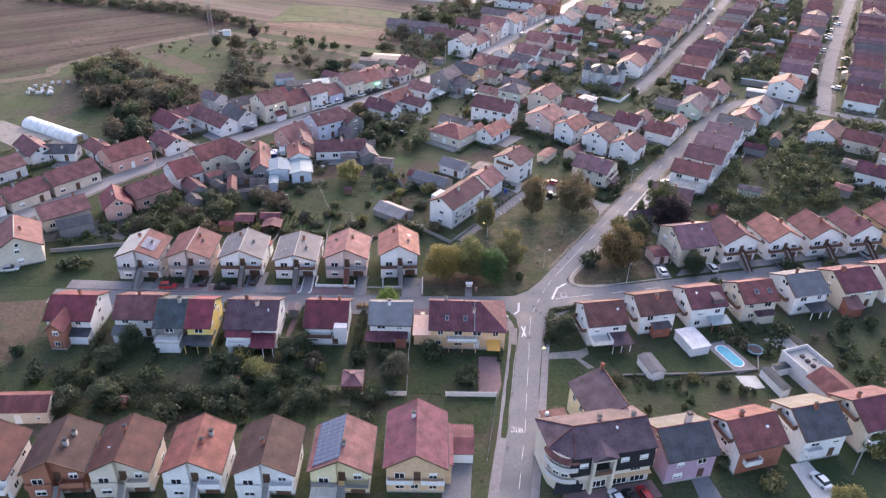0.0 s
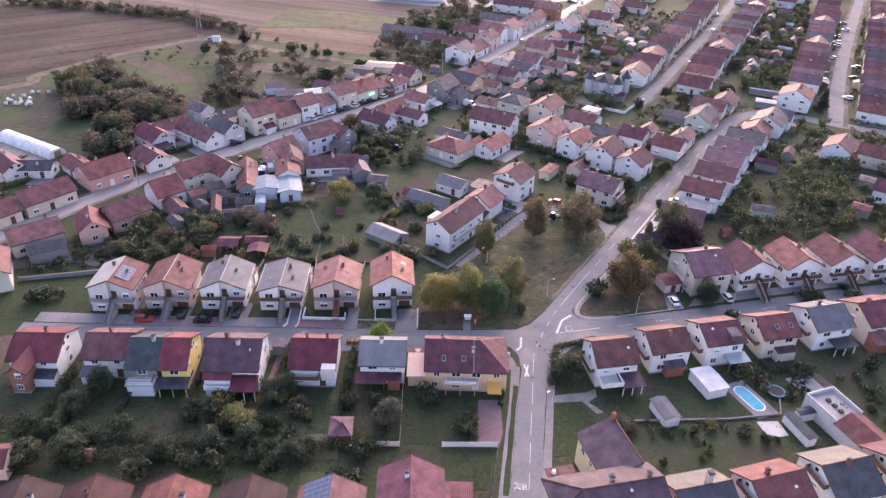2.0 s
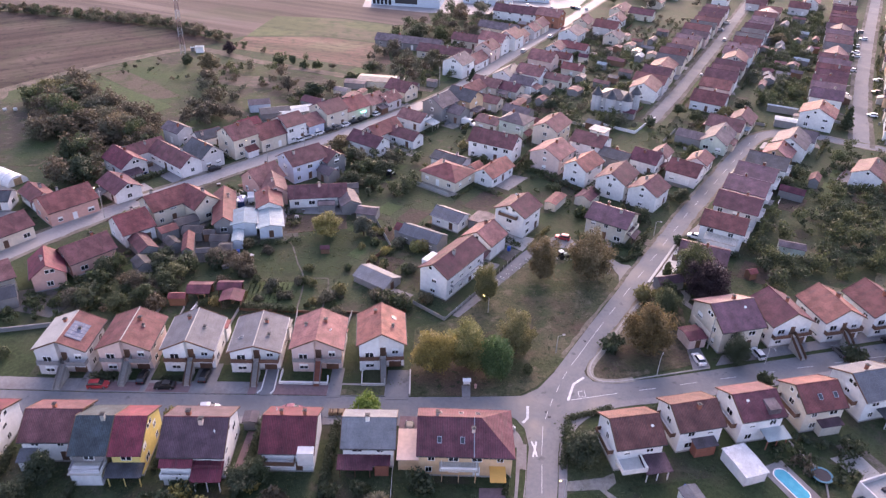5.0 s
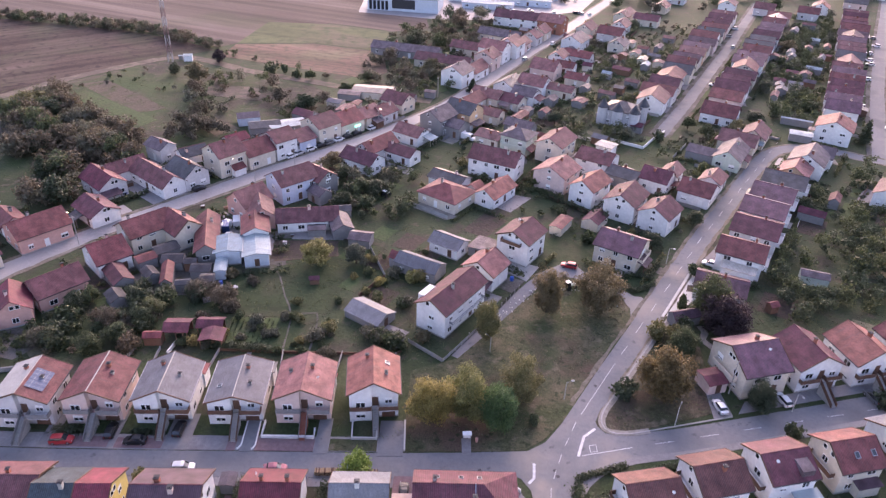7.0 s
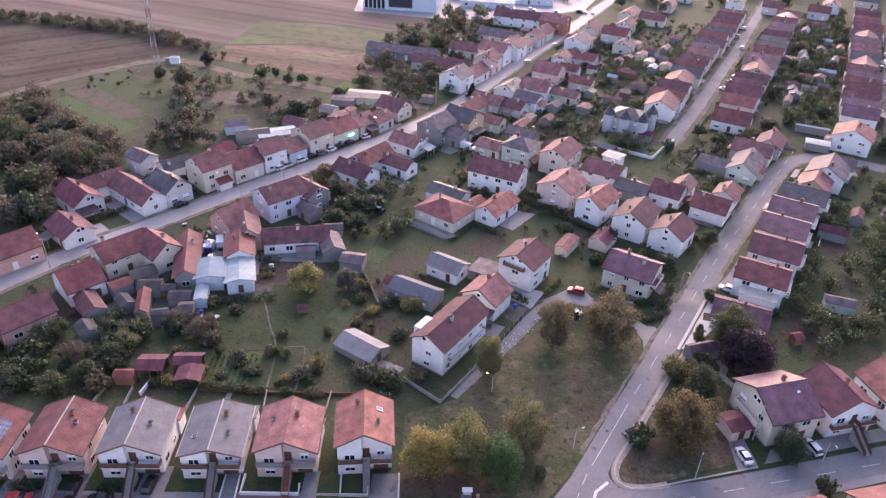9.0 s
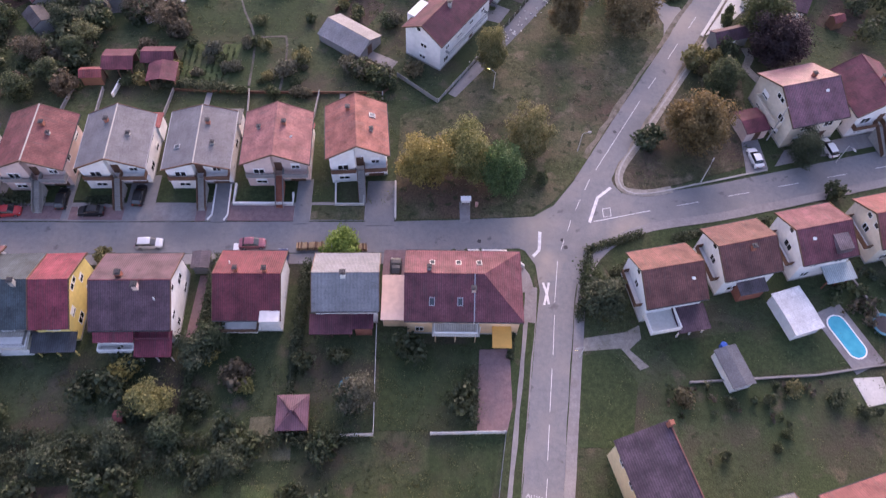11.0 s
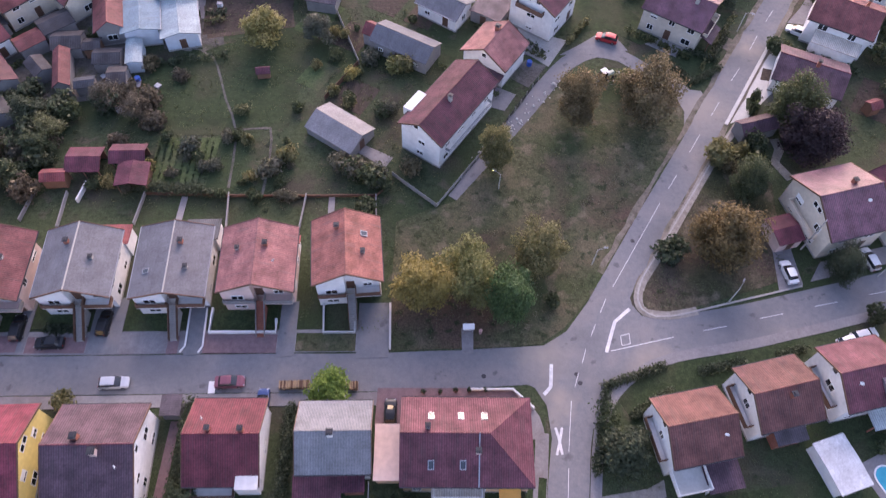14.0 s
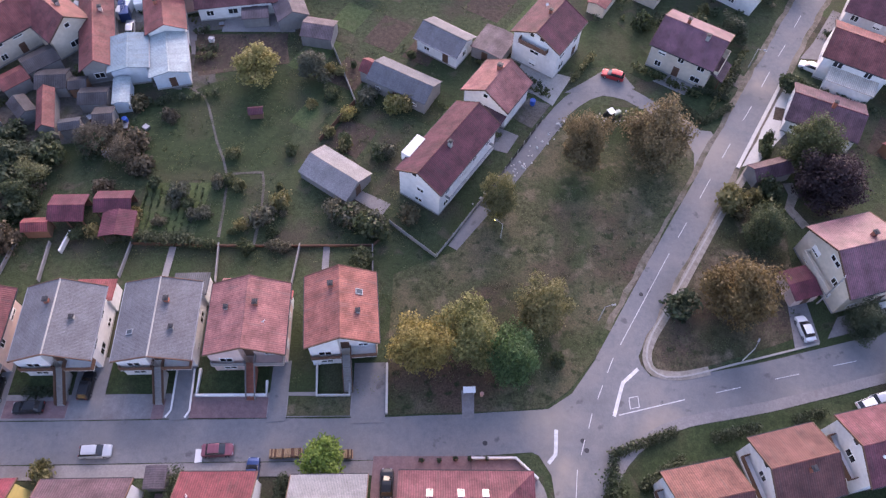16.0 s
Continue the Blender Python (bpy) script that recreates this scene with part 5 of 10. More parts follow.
tb = balcony(b8, "f", -4.4, 0.2, 2.8, 3.4, "concrete_light", "wall_white")
lean_to(b9, "f", -1.4, 2.6, 1.8, 2.6, 3.0, "roof_greybrown", "brick_red")
lean_to(b10, "f", 0.2, 4.6, 2.6, 2.6, 3.0, "roof_tinwhite", "brick_red", posts=True)
lean_to(b11, "f", -1.0, 3.4, 1.6, 2.5, 2.8, "roof_purple", "wall_cream")
lean_to(b12, "f", -1.0, 4.4, 3.0, 2.4, 2.8, "roof_slate", "wall_white", posts=True)
lean_to(b13, "f", -5.0, -1.2, 3.0, 2.6, 4.0, "roof_rust", "brick_red")
for u in (-0.5, 2.8):
    skylight(b11, u, -2.4, 0.9, 1.2)
d_ = Mesh()
d_.solid([(1.0, -4.2, 6.2), (3.4, -4.2, 6.2), (3.4, -1.6, 7.6), (1.0, -1.6, 7.6)], [(1.0, -4.2, 7.5), (3.4, -4.2, 7.5), (3.4, -1.6, 7.9), (1.0, -1.6, 7.9)])
part("dormer", d_, "roof_greybrown", b10, "low grey dormer on the roof")

# ---- third row: gables towards the side street ----
C = {}
for key, x, y, ang, L, W, ze, zr, roof, wall in (
    ("c1", -71.9, 156.6, -90.6, 10.5, 10.8, 6.4, 8.7, "brownred", "offwhite"), ("c2", -60.2, 158.6, -89.4, 11.4, 11.0, 5.9, 8.3, "brownred", "pinkish"), ("c3", -47.9, 159.3, -88.2, 11.2, 10.9, 5.7, 8.2, "grey", "white"),
    ("c4", -34.8, 160.1, -88.1, 12.0, 10.7, 5.4, 7.1, "grey", "white"), ("c5", -22.4, 160.4, -88.6, 10.9, 11.0, 6.0, 8.6, "salmon", "pinkish"), ("c6", -9.7, 161.8, -85.0, 11.0, 10.2, 6.6, 9.5, "orange", "white"),
):
    C[key] = house(x, y, ang, L, W, ze, zr, roof, wall, windows="lfb", stacks=0, doors=False, group=ROW, over=1.2)
    gable_front(C[key], "wall_" + wall, rail="wall_greyw" if key in ("c1", "c2", "c5") else "timber_brown", room=True, steps="brick_red" if key == "c5" else "concrete")
    chimney(C[key], HOUSE_RNG.uniform(-3, -1), HOUSE_RNG.choice((-1.2, 1.3)), 0.8, 0.6)
    chimney(C[key], HOUSE_RNG.uniform(-1, 2.5), HOUSE_RNG.choice((-2.8, 2.4)), 0.5, 0.5, "concrete")
# added thin layer that makes the western slope paler than the eastern
pw = Mesh()
pw.solid([(-5.2, -5.35, 6.43), (5.2, -5.35, 6.43), (5.2, -0.1, 8.67), (-5.2, -0.1, 8.67)], [(-5.2, -5.35, 6.51), (5.2, -5.35, 6.51), (5.2, -0.1, 8.75), (-5.2, -0.1, 8.75)])
part("roof_sheeting", pw, "concrete", C["c1"], "pale sheeting over one roof slope")
solar(C["c1"], -2.0, 3.0, 1.4, 2, 1.65)
skylight(C["c6"], -1.8, 2.6, 0.9, 1.1)
skylight(C["c4"], 2.0, -3.2, 0.8, 1.0)
lean_to(C["c5"], "l", -1.0, 4.8, 3.4, 3.0, 5.6, "roof_salmon", "wall_pinkish")
lean_to(C["c5"], "l", -5.0, -1.6, 1.4, 2.6, 3.0, "roof_red", "wall_white")
lean_to(C["c6"], "l", -4.8, -1.8, 1.8, 3.0, 4.8, "roof_orange", "wall_white")
lean_to(C["c3"], "l", -5.2, -0.2, 3.4, 3.0, 3.4, "roof_red", "wall_white")
lean_to(C["c4"], "l", -5.2, -0.6, 3.8, 2.6, 3.3, "roof_slate", "wall_white")

# ---- fourth row, east of the road ----
d1 = house(66.6, 172.9, 15.1, 11.0, 12.8, 6.0, 9.3, "maroonpurple", "cream", windows="flrb", stacks=1, group=ROW)
d2 = house(78.7, 174.6, -76, 11.0, 10.6, 6, 9, "maroon", "white", windows="lfb", stacks=2, doors=False, group=ROW)
d3 = house(91.2, 176.8, -76, 11.0, 10.6, 6, 9, "orange", "white", windows="lfb", stacks=1, doors=False, group=ROW)
d4 = house(103.4, 179.6, -76, 11.0, 10.6, 6, 9, "brownred", "white", windows="lfb", stacks=1, doors=False, group=ROW)
d5 = house(115.4, 182.0, -76, 11.0, 10.6, 6, 9, "maroon", "white", windows="lfb", stacks=1, doors=False, group=ROW)
house(128.5, 186.0, -76, 12.0, 11.6, 6, 9, "brownred", "peach", windows="lfb", stacks=1, doors=False, group=ROW)
house(141, 189.5, -76, 11.0, 10.6, 6, 9, "brownred", "white", windows="lfb", stacks=1, doors=False, group=ROW)
for h_ in (d2, d3, d4, d5):
    gable_front(h_, "wall_white", rail="timber_brown")
balcony(d1, "l", -3.6, 3.6, 2.9, 1.2, "wall_cream", "wall_cream")
house(58.3, 169.6, 16, 4.6, 5.2, 2.6, 3.2, "maroon", "pinkish", windows="f", name="garage", label="pink garage with a maroon roof beside the grassy corner")

# ---- middle: round the lane ----
m1 = house(5.3, 191.0, 55.8, 17.3, 8.7, 6.5, 9.0, "dusk", "white", windows="flrb", stacks=1, group=ROW, label="long white house with a dark maroon-brown roof beside the lane")
balcony(m1, "f", -6.5, 6.5, 2.9, 0.9, "wall_white", "metal_grey", solid=False)
bx = Mesh()
bx.box(-5.6, -1.2, 3.7, 5.3, 5.2, 7.0)
part("rear_bay", bx, "wall_white", m1, "flat white bay at the rear")
m2 = house(13.7, 206.0, 56.5, 8.6, 9.4, 4.7, 7.5, "salmon", "white", windows="flrb", group=ROW)
m3 = house(23.4, 218.8, 55.5, 10.2, 10.0, 6.8, 9.2, "dusk", "white", windows="flrb", group=ROW)
balcony(m3, "l", -3.0, 2.6, 5.6, 1.0, "wall_white", "timber_brown")
m4 = house(49.5, 218.0, -32, 12.2, 10.8, 5.4, 8, "maroonpurple", "cream", windows="flrb", stacks=2, group=ROW)
balcony(m4, "r", -3.4, 3.0, 2.9, 1.2, "wall_cream", "wall_cream")
house(4.8, 219.0, -33, 9.4, 6.6, 3.3, 4.9, "grey", "white", windows="flr", stacks=0, label="small white cottage with a grey roof")
house(-2.4, 208.6, -29, 12.0, 6.2, 2.8, 4.4, "grey", "greyw", windows="f", name="barn", label="long grey barn with a fibre-cement roof")
house(-8.5, 211.6, -29, 2.6, 3.6, 2.8, 4.2, "red", "greyw", windows="", name="shed", label="low shed end with red tiles")
house(-13.0, 188.7, -35, 10.0, 6.8, 1.9, 3.4, "palegrey", "greyw", windows="r", name="barn", label="weathered grey barn with a broad roof")
house(13.9, 219.1, 60, 6.8, 6.4, 2.6, 2.9, "greybrown", "greyw", windows="l", name="garage", label="low grey garage between two houses")
house(58.8, 191.3, 17, 7.0, 3.6, 2.4, 3.6, "purple", "greyw", windows="f", name="shed", label="low garden house with a slate-grey roof")
house(-32.1, 139.6, 92, 3.0, 2.8, 2.2, 2.5, "greybrown", "greyw", windows="", name="shed", label="small grey shed at the street edge")
house(-69.5, 206.5, 42, 5.0, 4.0, 2.8, 3.6, "brownred", "greyw", windows="", name="shed", label="old yard shed with patched red tiles")
house(-58.4, 206.2, 8, 3.2, 3.0, 2.4, 3.0, "sooty", "timber", windows="", name="shed", label="leaning timber yard shed with a grey roof")
house(-66.4, 200.6, -48, 4.6, 3.4, 2.4, 3.2, "sooty", "greyw", windows="", name="shed", label="low yard shed with a sagging grey roof")
house(-57.6, 197.2, 12, 3.6, 2.6, 2.2, 2.7, "slate", "greyw", windows="", name="shed", label="small dark-roofed hen house in the yard")
house(-30.5, 225.0, 8, 5.0, 3.2, 2.4, 2.8, "greybrown", "greyw", windows="", name="shed", label="open-fronted grey yard shed")
def garden_shelter(x, y, ang, L, W, ze, zr, roof, label):
    """An open shelter: posts, a rear wall and a pitched tile roof."""
    t = thing("garden_shelter", x, y, 0, ang, label, "shelter", "garden shelters")
    for u, v in ((-1, -1), (1, -1), (1, 1), (-1, 1), (0, -1)):
        m_ = Mesh()
        m_.box(u * (L / 2 - 0.2) - 0.08, u * (L / 2 - 0.2) + 0.08, v * (W / 2 - 0.2) - 0.08, v * (W / 2 - 0.2) + 0.08, 0, ze)
        part("post", m_, "timber_brown", t)
    m_ = Mesh()
    m_.box(-L / 2 + 0.3, L / 2 - 0.3, W / 2 - 0.26, W / 2 - 0.14, 0, ze - 0.1)
    part("rear_wall", m_, "timber_brown", t)
    for sd in (-1, 1):
        m_ = Mesh()
        a, b = (-W / 2 - 0.2, 0.0) if sd < 0 else (0.0, W / 2 + 0.2)
        za, zb = (ze - 0.05, zr) if sd < 0 else (zr, ze - 0.05)
        m_.solid([(-L / 2 - 0.2, a, za), (L / 2 + 0.2, a, za), (L / 2 + 0.2, b, zb), (-L / 2 - 0.2, b, zb)], [(-L / 2 - 0.2, a, za + 0.12), (L / 2 + 0.2, a, za + 0.12), (L / 2 + 0.2, b, zb + 0.12), (-L / 2 - 0.2, b, zb + 0.12)])
        part("roof_slope", m_, roof, t)
    m_ = Mesh()
    m_.box(-L * 0.2, L * 0.2, -0.45, 0.45, 0.7, 0.76)
    m_.box(-L * 0.16, -L * 0.13, -0.35, 0.35, 0, 0.7)
    m_.box(L * 0.13, L * 0.16, -0.35, 0.35, 0, 0.7)
    part("built_in_table", m_, "timber_pale", t)


garden_shelter(-53.3, 180.2, 2, 5.2, 4.6, 2.5, 3.3, "roof_maroon", "open garden shelter on posts with a maroon tile roof")
garden_shelter(-46.6, 181.6, 2, 5.4, 3.6, 2.5, 3.3, "roof_maroon", "open garden shelter on posts with a maroon tile roof")
garden_shelter(-45.2, 177.6, -88, 4.2, 4.8, 2.4, 3.0, "roof_maroon", "low open shelter on posts joined to a garden house")
house(-57.6, 177.2, 4, 4.0, 2.6, 2.2, 2.9, "red", "timber", windows="", name="shed", label="small brown timber shed with a red roof")
house(-27.6, 201.8, 8, 2.6, 1.8, 1.5, 2.2, "maroonbrown", "timber", windows="", name="playhouse", label="tiny wooden playhouse on the lawn")

# ---- east of the road, going away ----
re_ = []
for x, y, ang, L, W, ze, zr, roof, wall in (
    (70.8, 203.2, -24, 12.4, 9.4, 3.5, 5.6, "purple", "white"), (80.2, 216.6, -28, 12.0, 10.6, 5.6, 8.0, "brownred", "white"), (88.4, 229.0, -30, 12.6, 12.4, 5.6, 8.0, "maroonbrown", "white"),
    (95.0, 240.6, -31, 12.4, 12.0, 5.6, 8.0, "maroonpurple", "white"), (101.4, 250.6, -31, 12.2, 12.0, 5.6, 8.0, "maroonpurple", "white"), (109.2, 261.2, -30, 12.8, 12.0, 5.0, 7.4, "slate", "white"),
    (116.6, 270.8, 56, 10.0, 9.6, 4.2, 7.0, "salmon", "peach"), (124.6, 279.6, 56, 13.0, 11.6, 5.0, 8.2, "greybrown", "white"), (131.4, 285.6, -34, 9.0, 9.0, 4.4, 7.0, "greybrown", "white"),
):
    re_.append(house(x, y, ang, L, W, ze, zr, roof, wall, windows="flr", stacks=1, group=ROW))
for h_ in re_[1:6]:
    balcony(h_, "r", -3.5, 3.5, 2.9, 1.3, "wall_white", "wall_white")
lean_to(re_[1], "f", -3.5, 4.5, 3.0, 3.2, 3.6, "roof_flatcream", "wall_white")

# ---- high street, north side ----
MAINST = "houses along the high street"
for x, y, ang, L, W, ze, zr, roof, wall in (
    (-100.6, 217.4, 48, 14.0, 11.0, 4.5, 7.5, "brownred", "salmonw"), (-90.8, 229.6, -42, 11.6, 8.8, 3.5, 5.8, "maroonbrown", "white"), (-95.2, 245.6, -42, 13.0, 9.0, 4.0, 7.0, "crimson", "white"),
    (-81.4, 250.4, -40, 19.0, 8.4, 3.5, 6.5, "brown", "white"), (-93.2, 255.0, 48, 14.0, 7.0, 3.5, 6.0, "brown", "white"), (-73.4, 253.4, -40, 11.0, 9.0, 4.4, 7.5, "slate", "white"),
    (-64.8, 263.4, 48, 10.3, 10.6, 6.8, 10, "brown", "cream"), (-57.2, 269.9, 46, 10.4, 10.3, 4.6, 8.0, "brownred", "cream"), (-50.8, 277.2, 46, 8.8, 10.2, 6.2, 8.8, "brown", "white"),
    (-45.2, 283.6, 46, 7.4, 10.4, 4.0, 6.5, "rust", "bluew"), (-39.2, 291.4, 48, 10.4, 11.0, 6.2, 9.0, "brown", "cream"), (-32.4, 299.4, 48, 11.4, 11.0, 4.6, 7.5, "red", "cream"),
    (-25.2, 307.4, 52, 9.0, 9.6, 4.0, 6.6, "rust", "cream"), (-19.3, 311.4, 54, 9.0, 8.0, 3.6, 6.0, "brown", "white"), (-14.6, 323.0, -36, 11.0, 9.0, 4.0, 7.0, "brown", "cream"),
    (8.5, 356.0, 60, 11.0, 11.0, 6.0, 9.0, "greybrown", "white"), (15.8, 367.0, 60, 14.0, 9.0, 3.6, 6.5, "brown", "white"), (22.2, 380.5, 62, 10.0, 10.0, 6.0, 8.8, "maroonbrown", "pinkish"),
    (26.0, 392.6, -28, 13.0, 10.0, 6.5, 9.5, "salmon", "white"), (34.6, 402.6, 62, 11.0, 11.0, 6.0, 9.0, "brown", "white"), (40.4, 411.6, 62, 8.0, 8.0, 4.0, 6.5, "brown", "pinkish"),
    (46.8, 424.4, 62, 9.0, 9.0, 4.0, 7.0, "maroonbrown", "white"), (52.4, 435.4, 62, 10.0, 9.0, 4.0, 7.0, "maroonbrown", "cream"), (60.2, 450.0, -28, 14.0, 11.0, 6.0, 9.0, "salmon", "brick"),
    (43.0, 459.0, -20, 26.0, 11.0, 5.0, 8.0, "maroonbrown", "white"), (2.7, 378.4, -20, 26.0, 9.0, 3.5, 6.0, "brown", "cream"), (14.2, 401.6, -24, 16.0, 9.0, 3.5, 6.0, "brown", "cream"),
    (31.0, 427.0, -26, 22.0, 9.0, 3.5, 6.0, "greybrown", "cream"), (-14.8, 394.6, -17, 33.0, 9.0, 3.3, 5.6, "greybrown", "greyw"),
    (-110.2, 200.4, 52, 15.0, 9.0, 4.0, 7.0, "brown", "cream"), (-118.6, 189.0, 54, 12.0, 9.0, 3.6, 6.5, "brown", "cream"), (-126.0, 178.6, 54, 12.0, 9.0, 3.6, 6.5, "rust", "white"),
    (-131.0, 220.1, -42, 14.0, 8.0, 3.5, 6.0, "maroonbrown", "white"), (-132.8, 203.9, 54, 12.0, 9.0, 4.0, 6.5, "rust", "white"), (-122.0, 219.8, 5, 11.0, 7.0, 3.3, 5.0, "slate", "white"),
    (-111.0, 222.5, -42, 10.0, 7.0, 3.3, 5.2, "brownred", "white"), (-141.0, 190.0, 54, 12.0, 9.0, 4.0, 6.5, "brown", "cream"),
    (-87.0, 270.5, -35, 8.6, 7.0, 4.6, 6.4, "greybrown", "white"), (-76.5, 268.5, 40, 9.0, 7.0, 3.4, 5.4, "slate", "white"), (-66.0, 281.0, 45, 8.0, 6.0, 3.3, 5.0, "crimson", "white"),
):
    house(x, y, ang, L, W, ze, zr, roof, wall, windows="flr", stacks=1, far=y > 330, group=MAINST)
house(-52.0, 297.0, 25, 13.0, 7.0, 3.0, 3.5, "tinwhite", "greyw", windows="f", name="shed", label="long low shed with a white sheet roof")
house(-59.5, 295.0, 20, 11.0, 7.0, 3.0, 4.2, "slate", "greyw", windows="f", name="shed", label="yard shed with a dark roof")
house(-67.0, 303.0, 20, 8.0, 6.0, 3.0, 4.2, "greybrown", "tinw", windows="", name="shed", label="grey yard shed by the trees")
house(-47.0, 307.0, -30, 9.0, 6.0, 3.0, 4.4, "maroonbrown", "greyw", windows="", name="shed", label="yard shed with a brown roof")
house(-25.3, 337.1, -8, 16.0, 9.0, 2.8, 3.4, "slate", "cream", windows="f", name="shed", label="low yard shed with a dark flat roof")
house(-34.0, 333.0, -8, 9.0, 6.0, 2.6, 3.0, "greybrown", "greyw", windows="", name="shed", label="low grey yard shed")

# ---- high street, south side, and the yards behind it ----
for x, y, ang, L, W, ze, zr, roof, wall in (
    (-103.0, 179.4, 40, 13.0, 10.0, 4.0, 6.5, "rust", "cream"), (-90.4, 184.8, -62, 10.0, 8.0, 4.0, 7.0, "crimson", "salmonw"), (-84.6, 192.6, 48, 12.0, 9.0, 4.0, 7.0, "brown", "salmonw"),
    (-105.6, 161.2, -62, 13.0, 11.6, 5.0, 8.5, "brown", "cream"), (-78.6, 206.4, 44, 9.0, 10.6, 4.0, 7.5, "red", "white"), (-73.4, 218.4, 46, 12.5, 9.6, 5.0, 8.0, "brownred", "cream"),
    (-64.9, 219.6, -42, 10.0, 8.6, 4.8, 8.0, "brownred", "cream"), (-50.9, 236.4, 50, 10.0, 9.5, 4.5, 8.0, "rust", "salmonw"), (-46.4, 230.6, -72, 10.0, 7.4, 4.2, 7.0, "rust", "salmonw"),
    (-41.2, 248.2, 42, 12.8, 10.0, 6.0, 9.0, "brown", "bluew"), (-34.2, 252.4, -42, 10.0, 8.0, 5.0, 7.5, "brown", "greyw"), (-33.6, 229.4, 10, 17.0, 7.4, 3.4, 6.0, "brown", "white"),
    (-57.4, 217.6, -76, 19.0, 6.2, 3.6, 5.8, "brownred", "greyw"), (-46.0, 221.9, -76, 10.0, 7.4, 4.4, 6.2, "brownred", "white"),
    (-22.6, 268.4, -34, 13.0, 8.4, 3.8, 6.4, "maroonbrown", "white"), (-18.9, 277.8, 52, 14.0, 8.0, 4.2, 7.0, "brownred", "white"), (-8.1, 292.4, -34, 11.0, 8.0, 3.6, 6.0, "rust", "white"), (-10.7, 275.8, -34, 12.0, 7.0, 3.4, 5.4, "brown", "white"),
):
    house(x, y, ang, L, W, ze, zr, roof, wall, windows="flr", stacks=1, group=MAINST)
house(-97.2, 173.8, 30, 9.0, 6.0, 3.0, 4.4, "slate", "greyw", windows="", name="shed", label="grey yard shed with a dark roof")
house(-73.3, 199.0, -50, 9.0, 5.0, 2.6, 4.0, "brown", "greyw", windows="", name="shed", label="grey shed with a brown tile roof")
house(-32.8, 245.0, -42, 6.0, 5.0, 3.0, 4.4, "greybrown", "greyw", windows="f", name="shed", label="small grey yard shed")
house(-24.6, 227.5, -70, 9.0, 6.0, 2.8, 4.4, "greybrown", "greyw", windows="", name="shed", label="weathered grey shed with a brown-grey roof")
s6 = house(-50.6, 212.2, -78, 8.6, 7.0, 4.0, 4.7, "tinblue", "tinw", windows="", name="workshop", label="workshop with a pale blue corrugated metal roof")
house(-43.8, 212.4, -76, 10.0, 7.0, 3.6, 4.4, "tinwhite", "tinw", windows="r", name="workshop", label="workshop with a white corrugated metal roof")
house(-50.6, 204.6, -80, 6.0, 3.0, 2.6, 3.0, "tinwhite", "tinw", windows="", name="shed", label="low shed with a white metal roof")
for x, y, ang, L, W, ze, zr, roof in ((-62.8, 206.8, 5, 5.4, 4.6, 2.6, 3.6, "sooty"), (-62.0, 199.8, -76, 9.0, 3.0, 2.8, 4.0, "brownred"), (-52.3, 198.8, 7, 3.4, 4.4, 2.4, 3.2, "sooty"), (-55.0, 203.4, 4, 5.0, 4.0, 2.4, 3.2, "sooty"),
                                      (-18.3, 221.1, -10, 6.0, 5.2, 2.6, 3.6, "greybrown"), (-66.0, 211.0, 40, 6.0, 4.6, 3.0, 3.9, "sooty"), (-70.5, 190.5, -50, 5.0, 4.0, 2.4, 3.4, "sooty"), (-25.0, 236.0, 10, 5.0, 4.0, 2.6, 3.4, "slate")):
    house(x, y, ang, L, W, ze, zr, roof, "greyw", windows="", name="shed", label="weathered grey yard shed with a patched roof")

